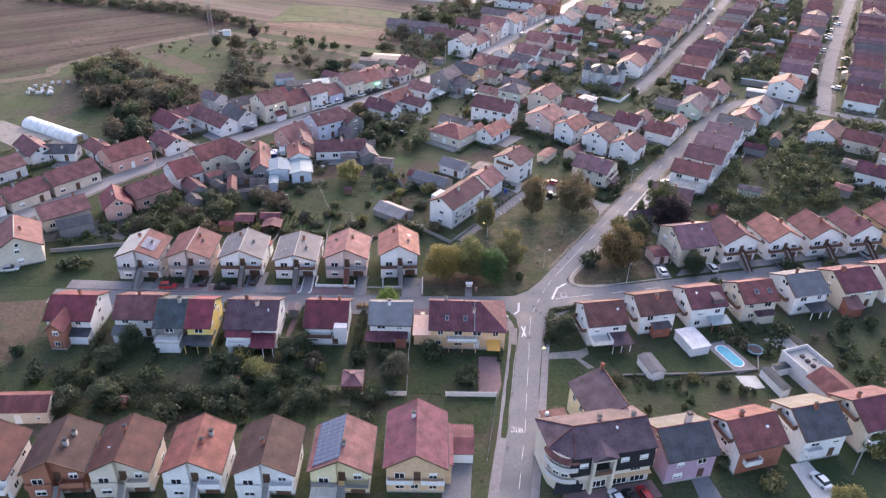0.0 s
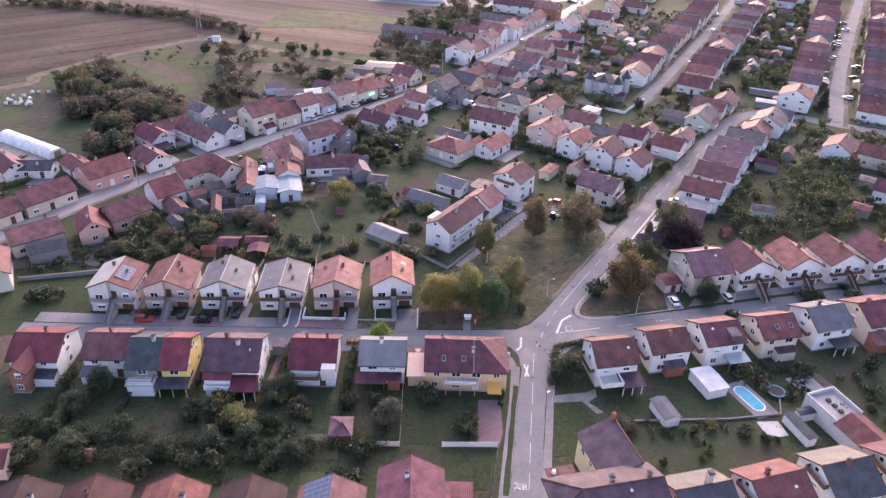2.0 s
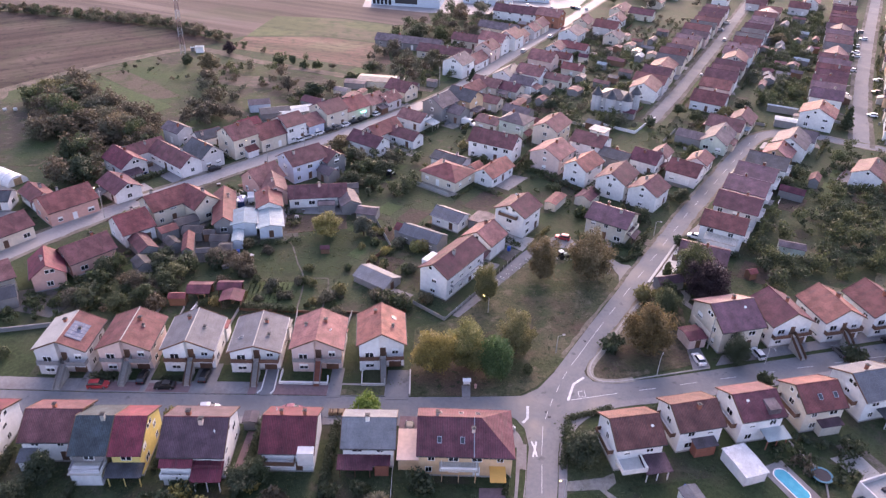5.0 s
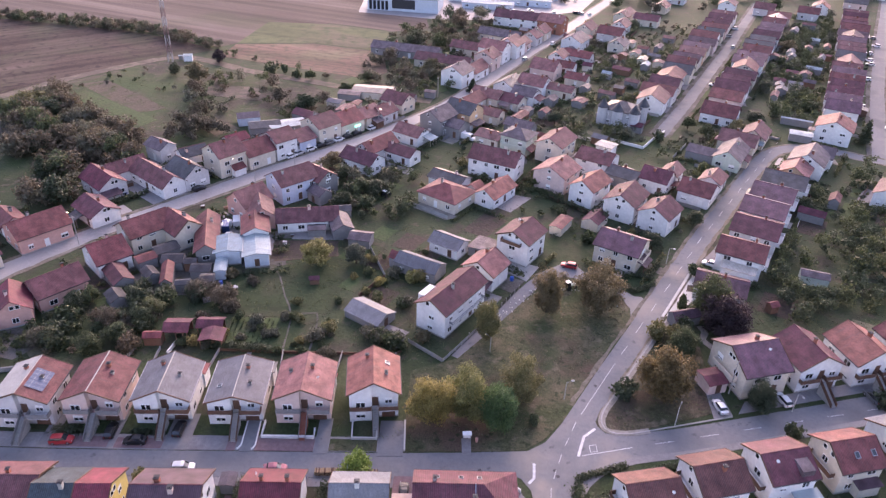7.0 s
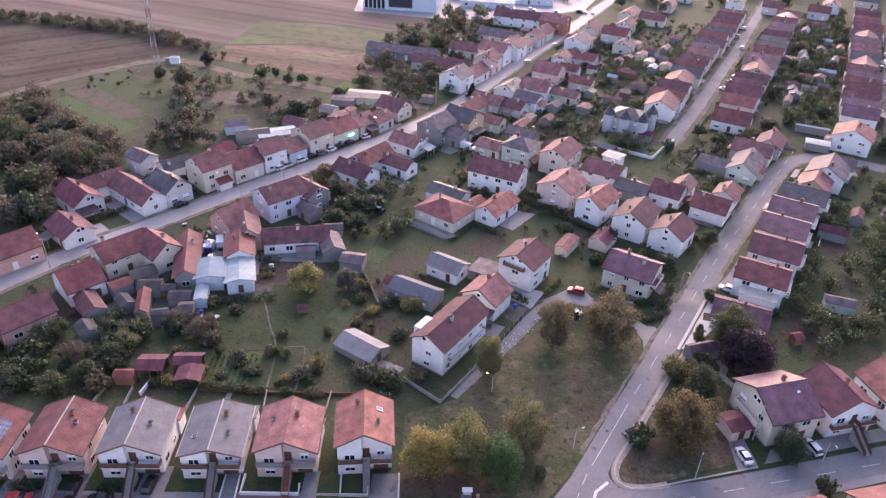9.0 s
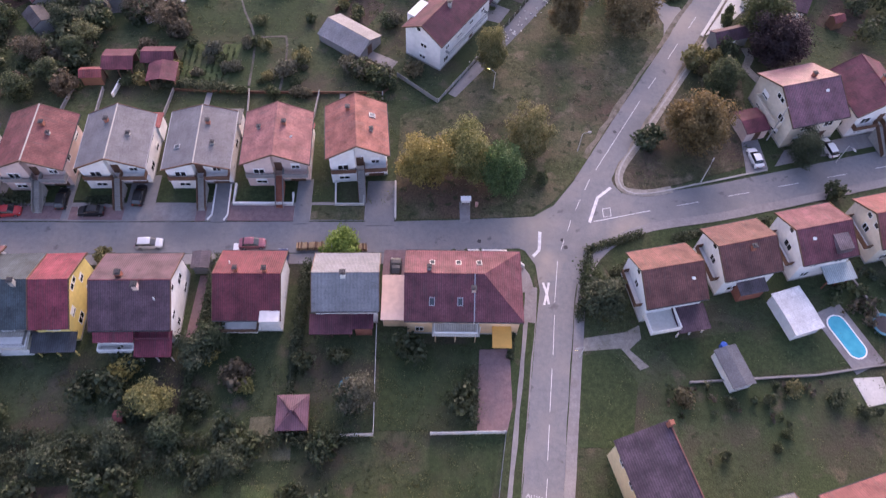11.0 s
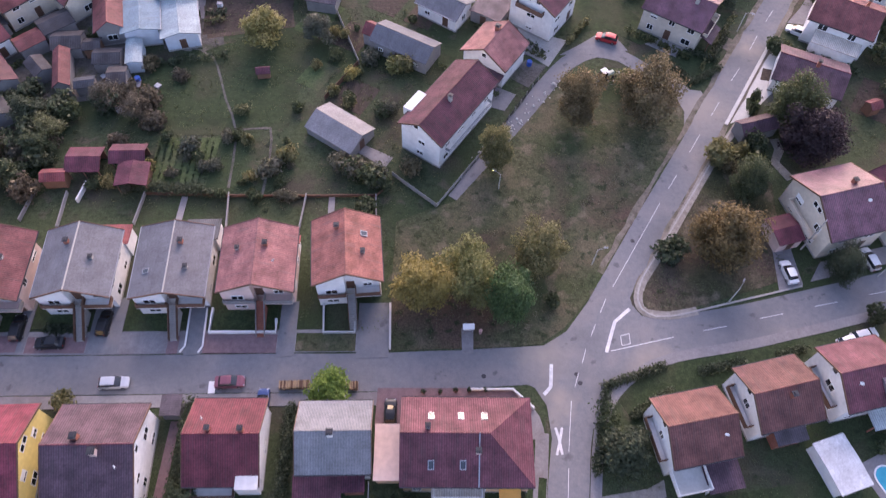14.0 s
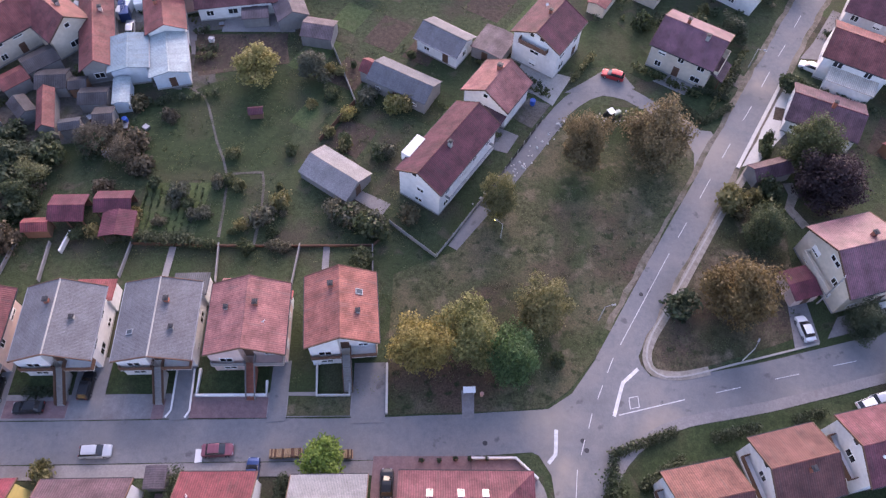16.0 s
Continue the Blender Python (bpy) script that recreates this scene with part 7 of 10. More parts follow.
PLANTS = {
    "yellow": ((1.7, 157.6, 4.7, 5.6),),
    "yolive": ((8.4, 159.2, 4.9, 6.2), (-28.4, 210.9, 4.3, 3.8), (-4, 204.4, 2.2, 1.5), (-35.5, 117.5, 3.2, 2.5), (71.4, 89.0, 3.2, 3), (83.6, 102.2, 3.6, 3)),
    "bright": ((14.0, 156.0, 4.4, 5.9),),
    "olive": ((18.8, 163.2, 4.4, 6.4), (13.3, 182.6, 2.95, 6.2), (38, 201.8, 2.4, 3), (51.2, 184.9, 2.8, 4), (-30.4, 193.1, 1.5, 1), (-21.5, 183.2, 1.8, 1.3), (-18.3, 204.2, 1.2, 1), (-11.9, 195.3, 1.5, 1.2), (-61.2, 186.8, 3.2, 2), (-49.2, 176.8, 1.4, 1.3), (-43.7, 180.3, 1.5, 1.2), (-46.9, 140.4, 1.8, 1.5)),
    "olive ": ((-140.8, 292.2, 6, 4), (-149.3, 311.1, 6, 3.5), (112.2, 313.3, 3, 2.5), (80.2, 451.4, 4, 4), (54.6, 121.2, 1.4, 1.0), (60.0, 93.0, 2.4, 2.0)),
    "green": ((20.6, 156.8, 1.4, 1.2), (54.6, 178.6, 3.6, 4.8), (65.6, 194.2, 5.2, 6.6), (59.8, 195.8, 1.2, 1.8), (68.4, 211.0, 1.6, 1.6), (52.2, 226.1, 2.6, 2.5), (42.5, 226.3, 2, 2), (-11, 180.7, 2.2, 1.8), (-7.3, 179.4, 2.6, 1.8), (-20.7, 193.9, 1.2, 1), (-61.9, 183.1, 3, 2), (-59.6, 209.9, 1.6, 1.2), (-5.7, 193.5, 1.8, 1.3)),
    "green ": ((-10.9, 202.9, 1.2, 0.8), (-35.6, 182.5, 1.2, 1), (-7.5, 173, 2.2, 1.4), (-65.3, 360.2, 2, 2), (-59.3, 355.9, 2, 2), (-52.7, 354, 2.4, 2.4), (-21.2, 251, 3.5, 3), (-19, 240.5, 3, 2.5), (-36.5, 338.3, 3, 2.5), (88.8, 276.4, 2.4, 2), (94.9, 314.7, 3, 2.5), (99.5, 307.5, 3, 2.5), (31.9, 259.6, 2, 1.6), (37.5, 242.3, 2, 1.6)),
    "green  ": ((-28.3, 127.0, 3, 2.5), (-62.7, 108.9, 4, 3), (-32.3, 113.2, 3, 2), (-22.0, 112.2, 2.6, 2), (-11.4, 112.0, 2.2, 1.8)),
    "umber": ((47.4, 166.6, 6.3, 7.0),),
    "rust": ((27.5, 193.4, 4.2, 7.2), (39.6, 195.0, 5.9, 7.7), (-47.6, 203.4, 2, 1.2), (-0.9, 181.2, 2.2, 1.2), (-97, 343.9, 5, 5), (-121.5, 277.8, 6, 4), (-109.9, 277.9, 6, 4), (-32.4, 268.2, 4, 3), (-3.2, 368.4, 4, 4), (178.9, 428.6, 4.5, 3.5), (38.4, 119.6, 1.8, 1.2)),
    "dark": ((39.9, 165.9, 2.6, 3), (66.1, 163.2, 3.2, 4), (59.4, 224.1, 3.2, 3), (-65.7, 190.5, 3, 2), (-66.5, 195.6, 2.4, 1.6), (-69.7, 193.4, 2.4, 1.6), (-109.5, 353.5, 3, 3), (-70.9, 360.7, 2.6, 2.4), (-48.2, 314.4, 4.5, 4.5), (-104.9, 237.2, 5.0, 5), (-126.5, 271.2, 6, 4), (-135.7, 299.9, 6, 4), (-26.5, 259, 3.5, 3), (-16.4, 249.6, 3.5, 3), (-25, 242.2, 3, 2.5)),
    "dark ": ((-11, 409.5, 6, 5), (111.7, 250, 3, 2.5), (123, 322.1, 4, 3), (80, 300.5, 2.5, 2), (34.1, 308.7, 2.6, 2), (44.6, 314.2, 3, 2), (107.1, 462.3, 4, 3), (74.9, 238.3, 3, 2.4), (47.8, 238.3, 2.6, 2), (69.4, 155.4, 1.6, 2.2), (28.7, 134.2, 4.2, 3.5), (-63.4, 125.0, 2.95, 3.9), (-44.7, 119.4, 2.4, 2), (-30.4, 125.1, 3, 2.5), (-8, 118.4, 3.2, 3)),
    "dark  ": ((-0.1, 126.0, 2.4, 2), (7, 118.6, 2.4, 2), (-66.3, 120, 3, 2.2), (-69.8, 107.5, 3.4, 2.5), (-46.8, 109.2, 3, 2), (-38.6, 111.2, 3, 2), (-23.5, 109.6, 3, 2), (-40.6, 106.4, 2.4, 2), (-49.5, 104.4, 2.6, 2), (-26.9, 107.6, 2, 1.5), (79.3, 137.9, 2.2, 1.8), (101.9, 164.6, 3, 2.5), (53.4, 98.2, 1.7, 1.6), (92.5, 165.0, 2.6, 2.2)),
    "plum": ((66.4, 186.9, 5.6, 6.3), (-96.2, 372.4, 3.0, 3.5)),
    "lime": ((-10.9, 142.2, 3.5, 3.4),),
    "grey": ((-18.5, 211.5, 3.2, 3.5), (-37.8, 185.1, 2, 1.5), (-24.1, 180.8, 2.3, 1.5), (-8.3, 206.0, 2, 1.5), (-32.1, 187, 1.4, 1.2), (-7.2, 118.6, 2.95, 4.2)),
    "bare": ((-53.2, 194.2, 3.2, 2), (-48, 192, 3.2, 2), (-49.7, 185.5, 1.8, 1.3), (-93.4, 329, 4.4, 4), (-79.8, 294.5, 3.6, 3), (-60.2, 324.5, 4, 4), (-43.4, 325.2, 3.5, 3), (-110.3, 287.4, 5, 4), (-122.8, 294.2, 6, 4), (-29.1, 354.3, 3, 3), (-24.7, 121.8, 2.6, 2.0)),
    "dark   ": ((45.0, 118.8, 1.1, 0.8), (50.6, 119.4, 1.2, 0.9), (60.4, 119.6, 1.6, 1.1), (63.9, 117.8, 1.4, 1.0)),
    "conifer": ((-113.8, 248, 5, 5), (157.0, 305.6, 4, 5), (14.6, 346.5, 3.5, 3)),
}
for k, rows in PLANTS.items():
    for row in rows:
        plant(k.strip(), *row)

# gardens: shrubs and small trees strewn where no house or road stands
FOOT = [(o.matrix_world.translation.x, o.matrix_world.translation.y, o.matrix_world.to_euler().z, o["L"] / 2, o["W"] / 2) for o in list(scene.objects) if "hl" in o and o.parent is None]
ROAD_PTS = []
for nm, pts, hw_, mat, lab in ROADS:
    ROAD_PTS += [(p[0], p[1], hw_ + 2.0) for p in smooth_line(pts, 3)]
for pts, hw_ in (([(-90, 143.6), (-6, 145.6), (24, 147.6)], 6.0), ([(26, 148.5), (48, 154), (100, 167.8), (200, 196)], 5.5), ([(4.6, 174.6), (22.8, 204.4), (36, 211.2)], 3.0)):
    ROAD_PTS += [(p[0], p[1], hw_) for p in smooth_line(pts, 3)]
RP = np.array(ROAD_PTS)
FP = np.array(FOOT)


def free(x, y, r):
    if np.any(np.hypot(RP[:, 0] - x, RP[:, 1] - y) < RP[:, 2] + r * 0.6):
        return False
    dx, dy = x - FP[:, 0], y - FP[:, 1]
    c, s = np.cos(FP[:, 2]), np.sin(FP[:, 2])
    return not np.any((np.abs(dx * c + dy * s) < FP[:, 3] + r * 0.8) & (np.abs(-dx * s + dy * c) < FP[:, 4] + r * 0.8))


def inside(x, y, poly):
    hit = False
    for (x0, y0), (x1, y1) in zip(poly, poly[1:] + poly[:1]):
        if (y0 > y) != (y1 > y) and x < (x1 - x0) * (y - y0) / (y1 - y0) + x0:
            hit = not hit
    return hit


def strew(poly, n, kinds, r0, r1, seed):
    rr = random.Random(seed)
    xs, ys = [p[0] for p in poly], [p[1] for p in poly]
    done = tries = 0
    while done < n and tries < n * 30:
        tries += 1
        x, y, r = rr.uniform(min(xs), max(xs)), rr.uniform(min(ys), max(ys)), rr.uniform(r0, r1)
        if inside(x, y, poly) and free(x, y, r):
            plant(rr.choice(kinds), x, y, r, r * rr.uniform(0.7, 0.95) if r < 2.9 else r * rr.uniform(0.8, 1.0))
            done += 1


def thicket(poly, n, kinds, r0, r1, seed):
    """Bushes and trees that grow into one another, one object for each kind of leaf."""
    rr, rn = random.Random(seed), np.random.RandomState(seed)
    xs, ys = [p[0] for p in poly], [p[1] for p in poly]
    lobes = {}
    done = tries = 0
    while done < n and tries < n * 30:
        tries += 1
        x, y, r = rr.uniform(min(xs), max(xs)), rr.uniform(min(ys), max(ys)), rr.uniform(r0, r1)
        if inside(x, y, poly) and free(x, y, r):
            done += 1
            hh = r * rr.uniform(1.1, 1.7)
            lst = lobes.setdefault(rr.choice(kinds), [])
            for i in range(6):
                a, d = rr.uniform(0, 6.28), rr.uniform(0.1, 0.65) * r
                lst.append((x + d * math.cos(a), y + d * math.sin(a), hh * rr.uniform(0.3, 0.85), r * rr.uniform(0.4, 0.62), hh * rr.uniform(0.22, 0.34)))
    for kind, lst in lobes.items():
        area = sum(l[3] * l[4] for l in lst)
        ob = new("thicket", leaves(rn, lst, int(min(30000, area * 26)), 0.27 if r1 > 4 else 0.22).data("thicket", LEAVES[kind]))
        tagged(ob, WORDS[kind].split(" with")[0].split(" in a")[0].replace("tree", "trees and bushes") + " grown into a thicket", "thicket", "", "stuff")


strew([(-90, 103), (-8, 103), (-8, 111), (-40, 116), (-90, 116)], 24, ("green", "dark", "dark", "dark"), 1.2, 2.7, 1)
strew([(-46, 116), (-8, 112), (-8, 126), (-46, 126)], 12, ("green", "dark", "dark", "yolive"), 1.0, 2.4, 2)
strew([(-96, 116), (-66, 116), (-84, 126), (-110, 130)], 6, ("dark", "green"), 1.0, 2.0, 3)
strew([(-90, 172), (-60, 172), (-58, 196), (-70, 204), (-92, 190)], 26, ("dark", "green", "dark", "bare"), 1.4, 3.2, 4)
strew([(-42, 178), (-20, 176), (-20, 190), (-42, 187)], 12, ("green", "grey", "olive"), 0.7, 1.4, 5)
# far thickets take grey leaves for dark: distance haze put into their colour
thicket([(-34, 232), (-6, 236), (-6, 262), (-24, 264), (-36, 246)], 34, ("grey", "green", "dark", "green"), 1.6, 3.6, 6)
thicket([(-152, 296), (-155, 313), (-144, 323), (-125, 300), (-109, 287), (-88, 286), (-88, 266), (-99, 236), (-111, 233), (-120, 259), (-131, 264)], 110, ("bare", "bare", "grey", "bare", "green"), 2.6, 5.6, 7)
thicket([(-96, 326), (-78, 316), (-66, 286), (-84, 278), (-92, 300)], 14, ("grey", "bare", "bare"), 2.4, 4.6, 88)
thicket([(-60, 318), (-44, 318), (-40, 292), (-52, 300)], 7, ("grey", "bare", "green"), 2.0, 3.4, 89)
thicket([(-96, 300), (-50, 312), (-44, 330), (-78, 352), (-110, 350)], 20, ("grey", "bare", "green", "green"), 1.4, 3.4, 8)
thicket([(76, 190), (150, 205), (138, 250), (112, 262), (100, 232), (82, 206)], 135, ("dark", "green", "dark", "green"), 1.6, 3.8, 9)
thicket([(134, 246), (200, 230), (190, 276), (140, 290)], 50, ("grey", "green", "green"), 1.6, 3.4, 10)
strew([(8, 256), (60, 226), (74, 250), (44, 300), (10, 290)], 22, ("dark", "green", "olive"), 1.0, 2.4, 11)
thicket([(36, 300), (78, 284), (96, 330), (120, 420), (96, 430), (52, 348)], 90, ("grey", "green", "green", "dark"), 1.4, 3.2, 12)
thicket([(128, 318), (150, 326), (210, 440), (240, 512), (206, 498), (140, 362)], 110, ("grey", "green", "green", "dark"), 1.6, 4.0, 13)
thicket([(-44, 306), (-6, 336), (20, 400), (30, 440), (-20, 440), (-30, 380)], 60, ("grey", "bare", "green"), 2.0, 4.5, 14)
thicket([(-2, 430), (40, 470), (30, 488), (-4, 470)], 14, ("grey", "bare", "dark"), 3.0, 5.0, 15)
strew([(42, 108), (60, 110), (70, 122), (44, 120)], 4, ("dark", "green", "green"), 0.7, 1.2, 16)
strew([(70, 118), (130, 130), (130, 148), (76, 140)], 18, ("dark", "green", "dark"), 1.0, 2.2, 17)
strew([(-130, 150), (-84, 150), (-84, 176), (-120, 172)], 10, ("dark", "green"), 1.2, 2.4, 18)
thicket([(90, 470), (150, 500), (230, 520), (260, 640), (60, 640), (70, 520)], 80, ("grey", "bare", "green"), 3.0, 6.0, 19)
strew([(-10, 196), (2, 200), (10, 214), (-14, 222), (-20, 200)], 10, ("green", "olive", "yolive"), 0.7, 1.6, 20)
strew([(-52, 178), (-20, 172), (-18, 176), (-52, 176)], 10, ("green", "grey"), 0.7, 1.3, 21)
thicket([(-240, 425), (-222, 428), (-154, 416), (-104, 390), (-100, 397), (-154, 427), (-222, 440), (-240, 436)], 190, ("grey", "bare", "dark"), 1.8, 3.2, 22)
thicket([(-100, 380), (-40, 352), (-36, 358), (-96, 386)], 8, ("green", "bare"), 1.6, 2.6, 23)

thicket([(35, 121.4), (59, 122.4), (53, 116), (36, 116.4)], 26, ("bare", "green", "bare", "dark"), 0.4, 1.0, 24)
thicket([(63, 138.6), (74, 137.6), (70, 131.2), (63, 133)], 14, ("dark", "green", "bare"), 0.7, 1.5, 25)
thicket([(69, 142), (77, 142), (79.5, 131.5), (73, 128.5), (72.8, 135.6), (68.2, 137)], 22, ("dark", "green", "dark"), 0.7, 1.6, 51)
thicket([(86, 139), (95, 135.8), (100, 126), (92, 122), (84, 132)], 22, ("dark", "green"), 0.6, 1.5, 52)
thicket([(-106, 168), (-94, 178), (-80, 180), (-80, 170), (-92, 166)], 26, ("green", "dark", "green"), 0.8, 1.9, 26)
thicket([(-88, 168), (-58, 176), (-60, 186), (-86, 190)], 40, ("green", "dark", "dark", "bare"), 0.8, 2.2, 27)
thicket([(14, 236), (40, 226), (44, 240), (20, 246)], 12, ("green", "grey", "green"), 0.6, 1.3, 28)

thicket([(-110, 352), (-84, 345), (-50, 338), (-58, 322), (-96, 318), (-112, 330)], 22, ("grey", "green", "bare"), 0.9, 2.4, 30)
thicket([(-150, 330), (-124, 362), (-112, 362), (-128, 330)], 10, ("green", "bare"), 0.8, 1.8, 31)
thicket([(56, 372), (110, 452), (92, 462), (44, 384)], 46, ("grey", "green", "green", "bare"), 1.2, 2.8, 32)
thicket([(150, 352), (206, 458), (192, 466), (138, 362)], 46, ("grey", "green", "green"), 1.4, 3.2, 33)
thicket([(84, 288), (112, 318), (126, 322), (118, 300), (98, 276)], 20, ("grey", "green", "bare"), 0.9, 2.0, 34)
thicket([(44, 296), (74, 306), (62, 330), (40, 322)], 26, ("grey", "green"), 0.9, 2.2, 35)
thicket([(-10, 330), (14, 350), (4, 372), (-20, 350)], 16, ("bare", "grey", "green"), 1.6, 3.6, 36)
thicket([(36, 230), (66, 222), (78, 246), (62, 232), (44, 244)], 14, ("dark", "green"), 0.7, 1.5, 37)
thicket([(-2, 415), (24, 442), (40, 458), (26, 470), (-6, 440)], 18, ("grey", "bare", "green"), 2.4, 4.6, 38)
thicket([(20, 266), (36, 250), (66, 226), (74, 234), (44, 270)], 18, ("grey", "green", "green"), 0.6, 1.4, 39)
# close-grown shrubs in the long gardens of the far streets
thicket([(52, 338), (76, 330), (150, 470), (128, 480), (84, 420)], 190, ("grey", "green", "dark", "bare"), 0.7, 2.0, 61)
thicket([(128, 322), (150, 320), (232, 480), (208, 490), (140, 350)], 230, ("grey", "green", "dark", "green"), 0.7, 2.2, 62)
thicket([(-2, 300), (30, 296), (60, 336), (56, 372), (30, 330)], 110, ("grey", "green", "bare"), 0.6, 1.6, 63)
thicket([(74, 272), (92, 268), (116, 292), (104, 314), (84, 300)], 70, ("grey", "green", "dark"), 0.6, 1.5, 64)
thicket([(120, 262), (138, 272), (160, 284), (200, 270), (170, 236), (132, 240)], 120, ("grey", "green", "olive"), 0.7, 1.9, 65)
thicket([(4, 262), (40, 246), (70, 226), (60, 258), (30, 284), (8, 284)], 110, ("grey", "green", "dark"), 0.5, 1.2, 66)
thicket([(28, 352), (46, 384), (84, 450), (104, 470), (84, 440), (60, 372), (44, 350)], 120, ("grey", "green", "bare"), 0.7, 1.8, 67)


def hedge(p0, p1, w, hh, kind="dark", seed=0):
    p0, p1 = np.array(p0, float), np.array(p1, float)
    rng_ = np.random.RandomState(seed)
    n = max(2, int(np.hypot(*(p1 - p0)) / 0.7))
    lobes = [(*(p0 + (p1 - p0) * i / n + rng_.uniform(-0.1, 0.1, 2)), hh * 0.5, w * 0.62, hh * 0.55) for i in range(n + 1)]
    c = (p0 + p1) / 2
    t = thing("hedge", c[0], c[1], 0, 0, "clipped dark green hedge along a garden", "hedge", "garden hedges")
    part("foliage", leaves(rng_, [(x - c[0], y - c[1], z, a, b) for x, y, z, a, b in lobes], 130 * n, 0.12), LEAVES[kind], t)


hedge((-72.0, 131), (-71.7, 116), 2.0, 2.0, "dark", 1)
hedge((-58.2, 126), (-58.6, 117), 1.4, 1.6, "dark", 2)
hedge((-46, 176.2), (-36, 176.4), 1.6, 1.4, "dark", 3)
hedge((14.1, 125.5), (15.2, 133), 0.9, 0.8, "dark", 4)
hedge((55, 209), (59, 215.5), 1.4, 1.2, "dark", 5)
hedge((55.4, 208.6), (51, 210.8), 1.4, 1.2, "dark", 6)
hedge((-75, 113.4), (-44, 112), 2.6, 2.3, "dark", 7)
hedge((-64, 108.6), (-30, 109.4), 3.2, 2.4, "dark", 51)
hedge((8.6, 115.5), (8.8, 123), 1.6, 2.0, "dark", 8)
hedge((27.5, 144), (36, 147), 1.3, 1.0, "dark", 9)
hedge((27.4, 143), (24.8, 132), 1.4, 1.4, "dark", 10)
hedge((-44, 112), (-8, 113), 2.2, 1.9, "dark", 12)
hedge((-66, 128), (-67.5, 117), 1.3, 1.5, "dark", 13)
hedge((-31, 127), (-31.2, 115), 1.1, 1.3, "green", 14)
hedge((-44.0, 177.0), (-38.2, 175.6), 2.2, 1.8, "dark", 15)
hedge((-37.4, 176.0), (-32.8, 175.4), 1.8, 1.6, "dark", 16)
hedge((-17, 127), (-16.6, 115), 1.0, 1.3, "dark", 17)
hedge((31.0, 139.6), (36.5, 143.4), 1.4, 1.0, "dark", 34)
hedge((-29.9, 127), (-29.8, 140.4), 2.0, 2.6, "dark", 18)
hedge((-16.7, 127), (-16.2, 140), 1.7, 2.4, "dark", 19)
hedge((-46.2, 128), (-45.9, 139), 0.9, 1.6, "dark", 20)
hedge((26.8, 140.5), (28.2, 131.5), 3.2, 2.6, "green", 21)
for kind_, row in (("olive", (51.8, 186.6, 2.2, 2)), ("green", (56.6, 182.2, 2.6, 2.4)), ("dark", (58.0, 187.6, 2.2, 2.2)), ("rust", (52.4, 183.4, 1.7, 1.4)), ("green", (60.8, 198.9, 1.0, 1.6)), ("green", (67.4, 211.6, 2.2, 1.8)), ("olive", (55.4, 186.2, 1.6, 1.5)),
                   ("bare", (-50.6, 196.7, 2.2, 1.6)), ("bare", (-46.3, 194.4, 2.4, 1.8)), ("bare", (-44.8, 189.7, 2.3, 1.7)), ("dark", (-53.4, 193.2, 2.4, 2.4)), ("bare", (-42.0, 200.8, 1.6, 1.1)), ("dark", (-64.0, 186.4, 2.6, 2))):
    plant(kind_, *row)
for row in ((-12.3, 182.1, 2.1, 1.6), (-9.5, 180.6, 2.3, 1.7), (-6.8, 179.4, 2.2, 1.6), (-5.4, 177.6, 1.6, 1.3), (-21.5, 183.4, 1.9, 1.5), (-12.1, 196, 1.5, 1.2), (-2.4, 204.6, 2.4, 1.8), (-4.9, 194.4, 1.9, 1.4)):
    plant("olive" if row[0] in (-21.5, -2.4) else "grey" if row[0] in (-4.9, -9.5, -12.3, -6.8) else "green", *row)

